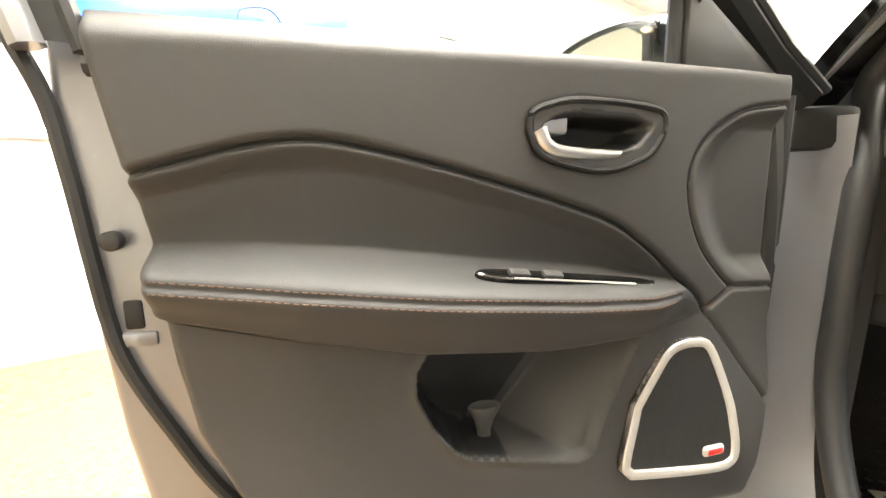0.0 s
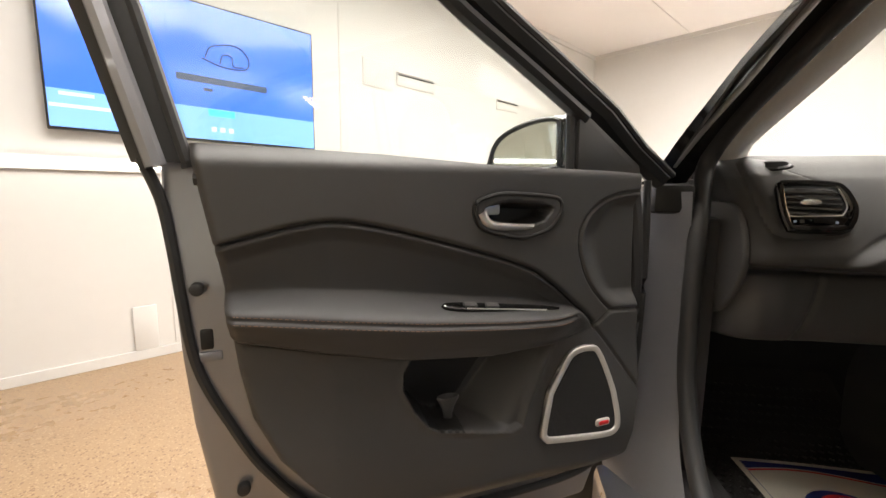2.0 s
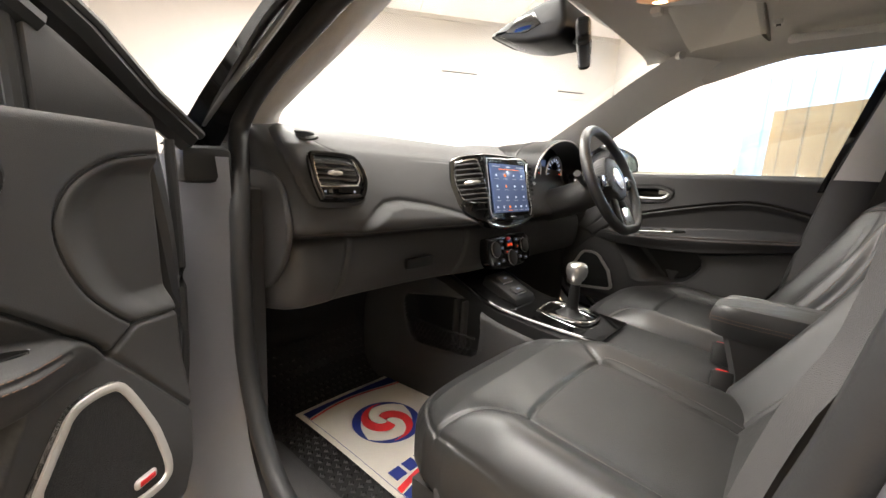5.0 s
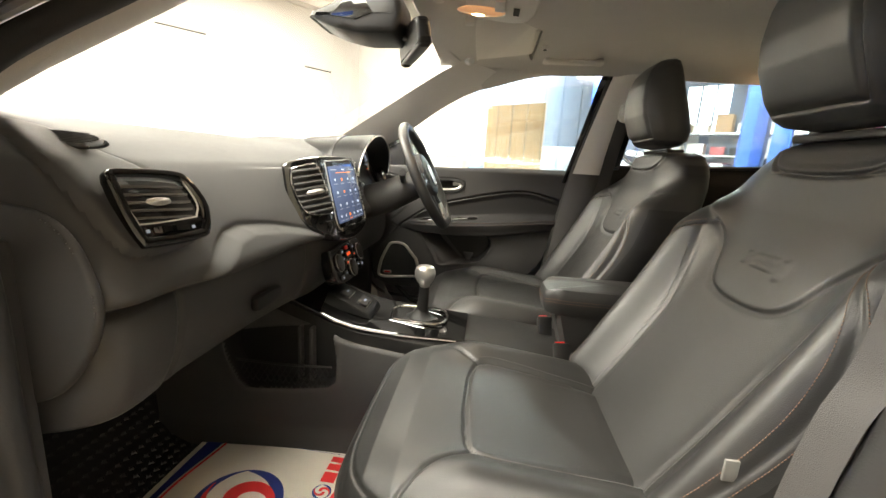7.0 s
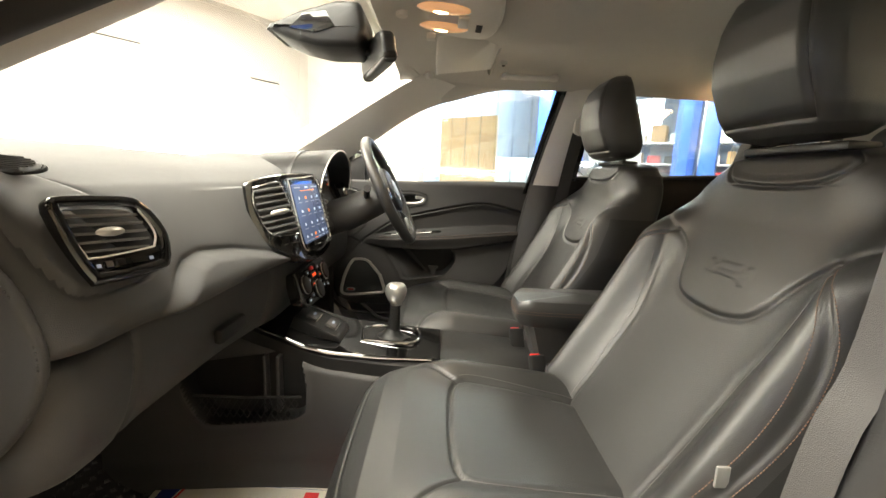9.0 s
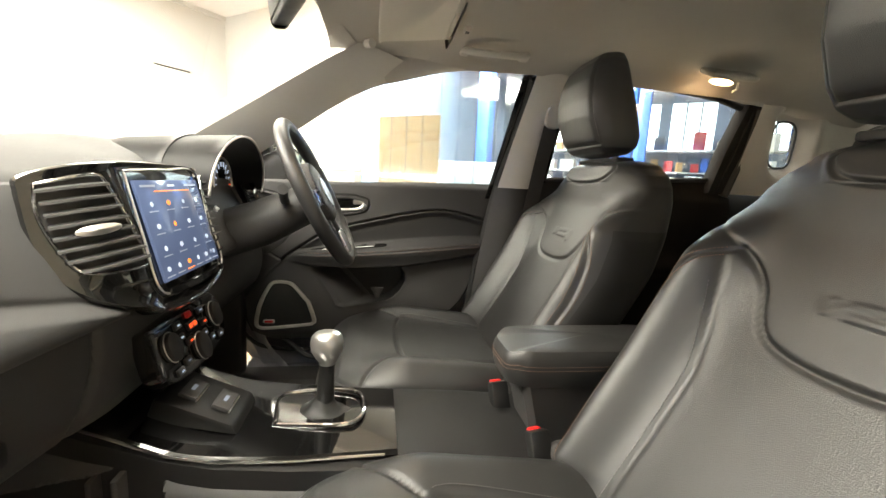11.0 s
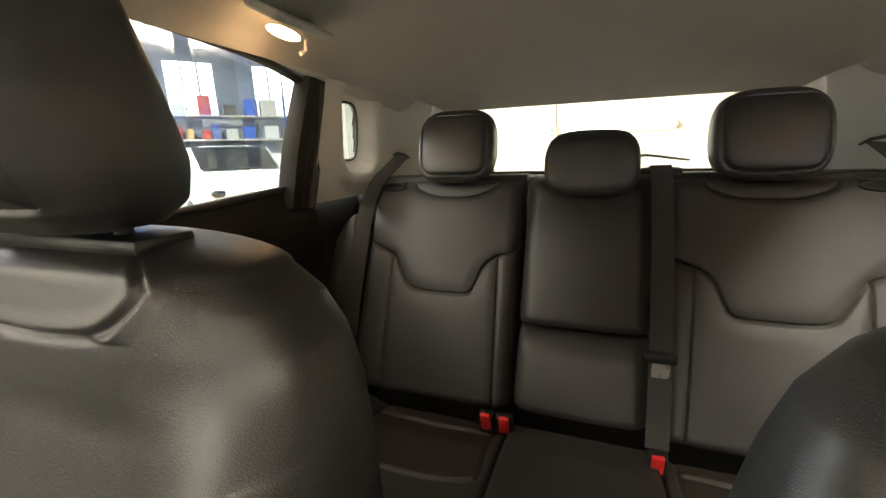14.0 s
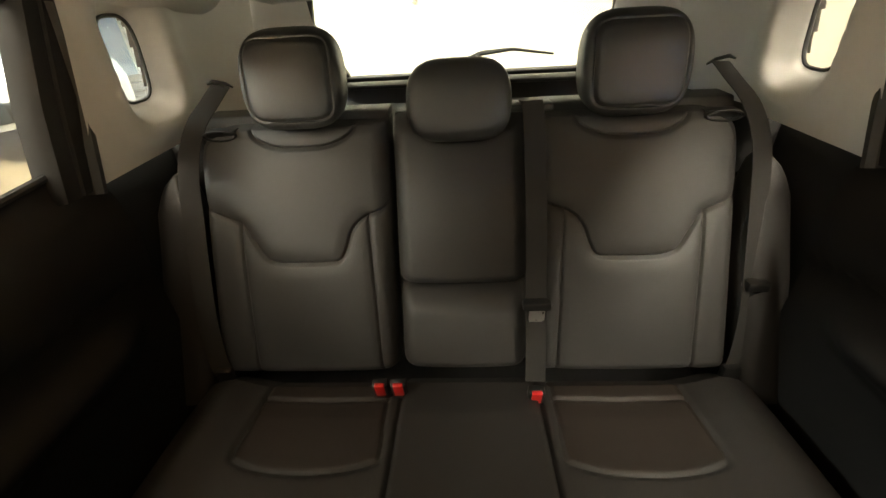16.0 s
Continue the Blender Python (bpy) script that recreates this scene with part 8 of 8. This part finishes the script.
for i in range(34):
    for j in range(20):
        yy, xx = 0.49 + 0.021 * i, -0.575 + 0.021 * j + (0.0105 if i % 2 else 0)
        if xx > -0.16:
            continue
        z0 = float(interp(yy, MATZ))
        b = len(verts)
        r = 0.0085
        for q, h in ((1, 0.0), (0.55, 0.0035)):
            verts += [(xx + r * q, yy, z0 + h), (xx, yy + r * q, z0 + h), (xx - r * q, yy, z0 + h), (xx, yy - r * q, z0 + h)]
        faces += [(b + a, b + (a + 1) % 4, b + 4 + (a + 1) % 4, b + 4 + a) for a in range(4)] + [(b + 4, b + 5, b + 6, b + 7)]
me = bpy.data.meshes.new("stud")
me.from_pydata(verts, [], faces)
tagged(part_mesh("studs", me, RUBBER, mat_, "raised rubber studs", smooth=False), kind="stuff")

pap = thing("paper_floor_mat", (-0.346, 0.752, 0.352), "printed cream paper floor mat with a red and blue swirl emblem", "paper mat")
PQ = pose(-0.346, 0.752, 0.359, 0, 0, 0) @ Matrix.Diagonal((0.795, 0.795, 0.795, 1))


def paper_z(x, y):
    return 0.003 * math.sin(9 * x + 2) + 0.004 * math.sin(7 * y + 1)


def flat(poly, lift, m=PQ):
    """A thin printed shape lying on the paper."""
    bm = bmesh.new()
    f = bm.faces.new([bm.verts.new((x, y, 0)) for x, y in poly])
    bmesh.ops.triangulate(bm, faces=[f])
    bmesh.ops.subdivide_edges(bm, edges=bm.edges[:], cuts=2, use_grid_fill=True)
    for v in bm.verts:
        v.co.z = lift + paper_z(v.co.x, v.co.y)
    bm.transform(m)
    return bm


def band(line_a, line_b, lift, m=PQ):
    n = len(line_a)
    bm = loft([[(a[0], a[1], lift + paper_z(*a)), (b[0], b[1], lift + paper_z(*b))] for a, b in zip(line_a, line_b)], caps=False, closed=False)
    bm.transform(m)
    return bm


V, U = np.meshgrid(np.linspace(-0.30, 0.28, 40), np.linspace(-0.205, 0.235, 30), indexing="ij")
Zp = 0.003 * np.sin(9 * U + 2) + 0.004 * np.sin(7 * V + 1)
P = np.stack([U * 0.795 - 0.346, V * 0.795 + 0.752, Zp * 0.795 + 0.359], -1)
part_mesh("sheet", sheet(P), PAPER, pap, "cream paper sheet")
xs_ = np.linspace(-0.185, 0.215, 24)
wave = lambda x: 0.018 * math.sin((x + 0.185) / 0.40 * 4.2)
part("print_band", band([(x, 0.262) for x in xs_], [(x, 0.225 + wave(x)) for x in xs_], 0.0012), INKBLUE, pap, "dark blue printed band")
part("print_line", band([(x, 0.220 + wave(x)) for x in xs_], [(x, 0.212 + wave(x)) for x in xs_], 0.0012), INKRED, pap, "red printed line")
part("print_band", band([(x, -0.278) for x in xs_], [(x, -0.23 + wave(x)) for x in xs_], 0.0012), INKBLUE, pap, "dark blue printed band")
part("print_line", band([(x, -0.225 + wave(x)) for x in xs_], [(x, -0.205 + wave(x)) for x in xs_], 0.0012), INKRED, pap, "red printed line")
for a in (-0.187, 0.217):
    part("border_line", band([(a - 0.0008, y) for y in np.linspace(-0.28, 0.262, 20)], [(a + 0.0008, y) for y in np.linspace(-0.28, 0.262, 20)], 0.0012), INKBLUE, pap)


def swirl(cx, cy, r, parent, half):
    """One half of a round two-armed swirl: an outer blue crescent and a red curl inside it."""
    sg = 1 if half == 0 else -1
    a0 = math.radians(200)
    out, inn = [], []
    for t in np.linspace(0, 1, 26):
        a = a0 - math.radians(190) * t
        w = 0.26 * math.sin(math.pi * t ** 0.75) + 0.005
        out.append((cx + sg * r * math.cos(a), cy + sg * r * math.sin(a)))
        inn.append((cx + sg * r * (1 - w) * math.cos(a), cy + sg * r * (1 - w) * math.sin(a)))
    part("emblem_arc", band(out, inn, 0.0012), INKBLUE, parent, "blue emblem arc")
    a, b = [], []
    for t in np.linspace(0, 1, 30):
        ang = math.radians(62) + math.radians(215) * t
        rad = r * (0.93 - 0.60 * t ** 1.1)
        w = r * (0.02 + 0.42 * math.sin(math.pi * t ** 0.9 * 0.62) ** 1.2)
        px, py = rad * math.cos(ang), rad * math.sin(ang)
        nx, ny = -math.cos(ang), -math.sin(ang)
        a.append((cx + sg * px, cy + sg * py))
        b.append((cx + sg * (px + nx * w), cy + sg * (py + ny * w)))
    part("emblem_curl", band(a, b, 0.0014 + 0.0003 * half), INKRED, parent, "red emblem curl")


for hlf in (0, 1):
    swirl(-0.01, 0.035, 0.115, pap, hlf)
    swirl(0.065, -0.165, 0.026, pap, hlf)
for k, (a, b) in enumerate(((-0.165, -0.125), (-0.115, -0.075), (-0.065, -0.03), (-0.02, 0.025))):
    part("lettering_bar", flat([(a, -0.185), (b, -0.185), (b, -0.145), (a, -0.145)], 0.0012), INKBLUE, pap)
for k, (a, b) in enumerate(((0.10, 0.14), (0.148, 0.175), (0.182, 0.205))):
    part("lettering_bar", flat([(a, -0.185), (b, -0.185), (b, -0.145), (a, -0.145)], 0.0012), INKRED, pap)

# wiper arms at the foot of the windscreen
for x0, x1 in ((-0.55, -0.05), (0.0, 0.55)):
    t = thing("windscreen_wiper", (x0, 1.2, 1.07), "black windscreen wiper lying at the foot of the glass", "wiper", "wipers")
    part("arm", tube([(x0, 1.26, 1.075), (x0 + 0.03, 1.24, 1.115), (x0 + 0.12, 1.235, 1.118), (x1, 1.25, 1.09)], [0.012, 0.014, 0.010, 0.006], 8), RUBBER, t)
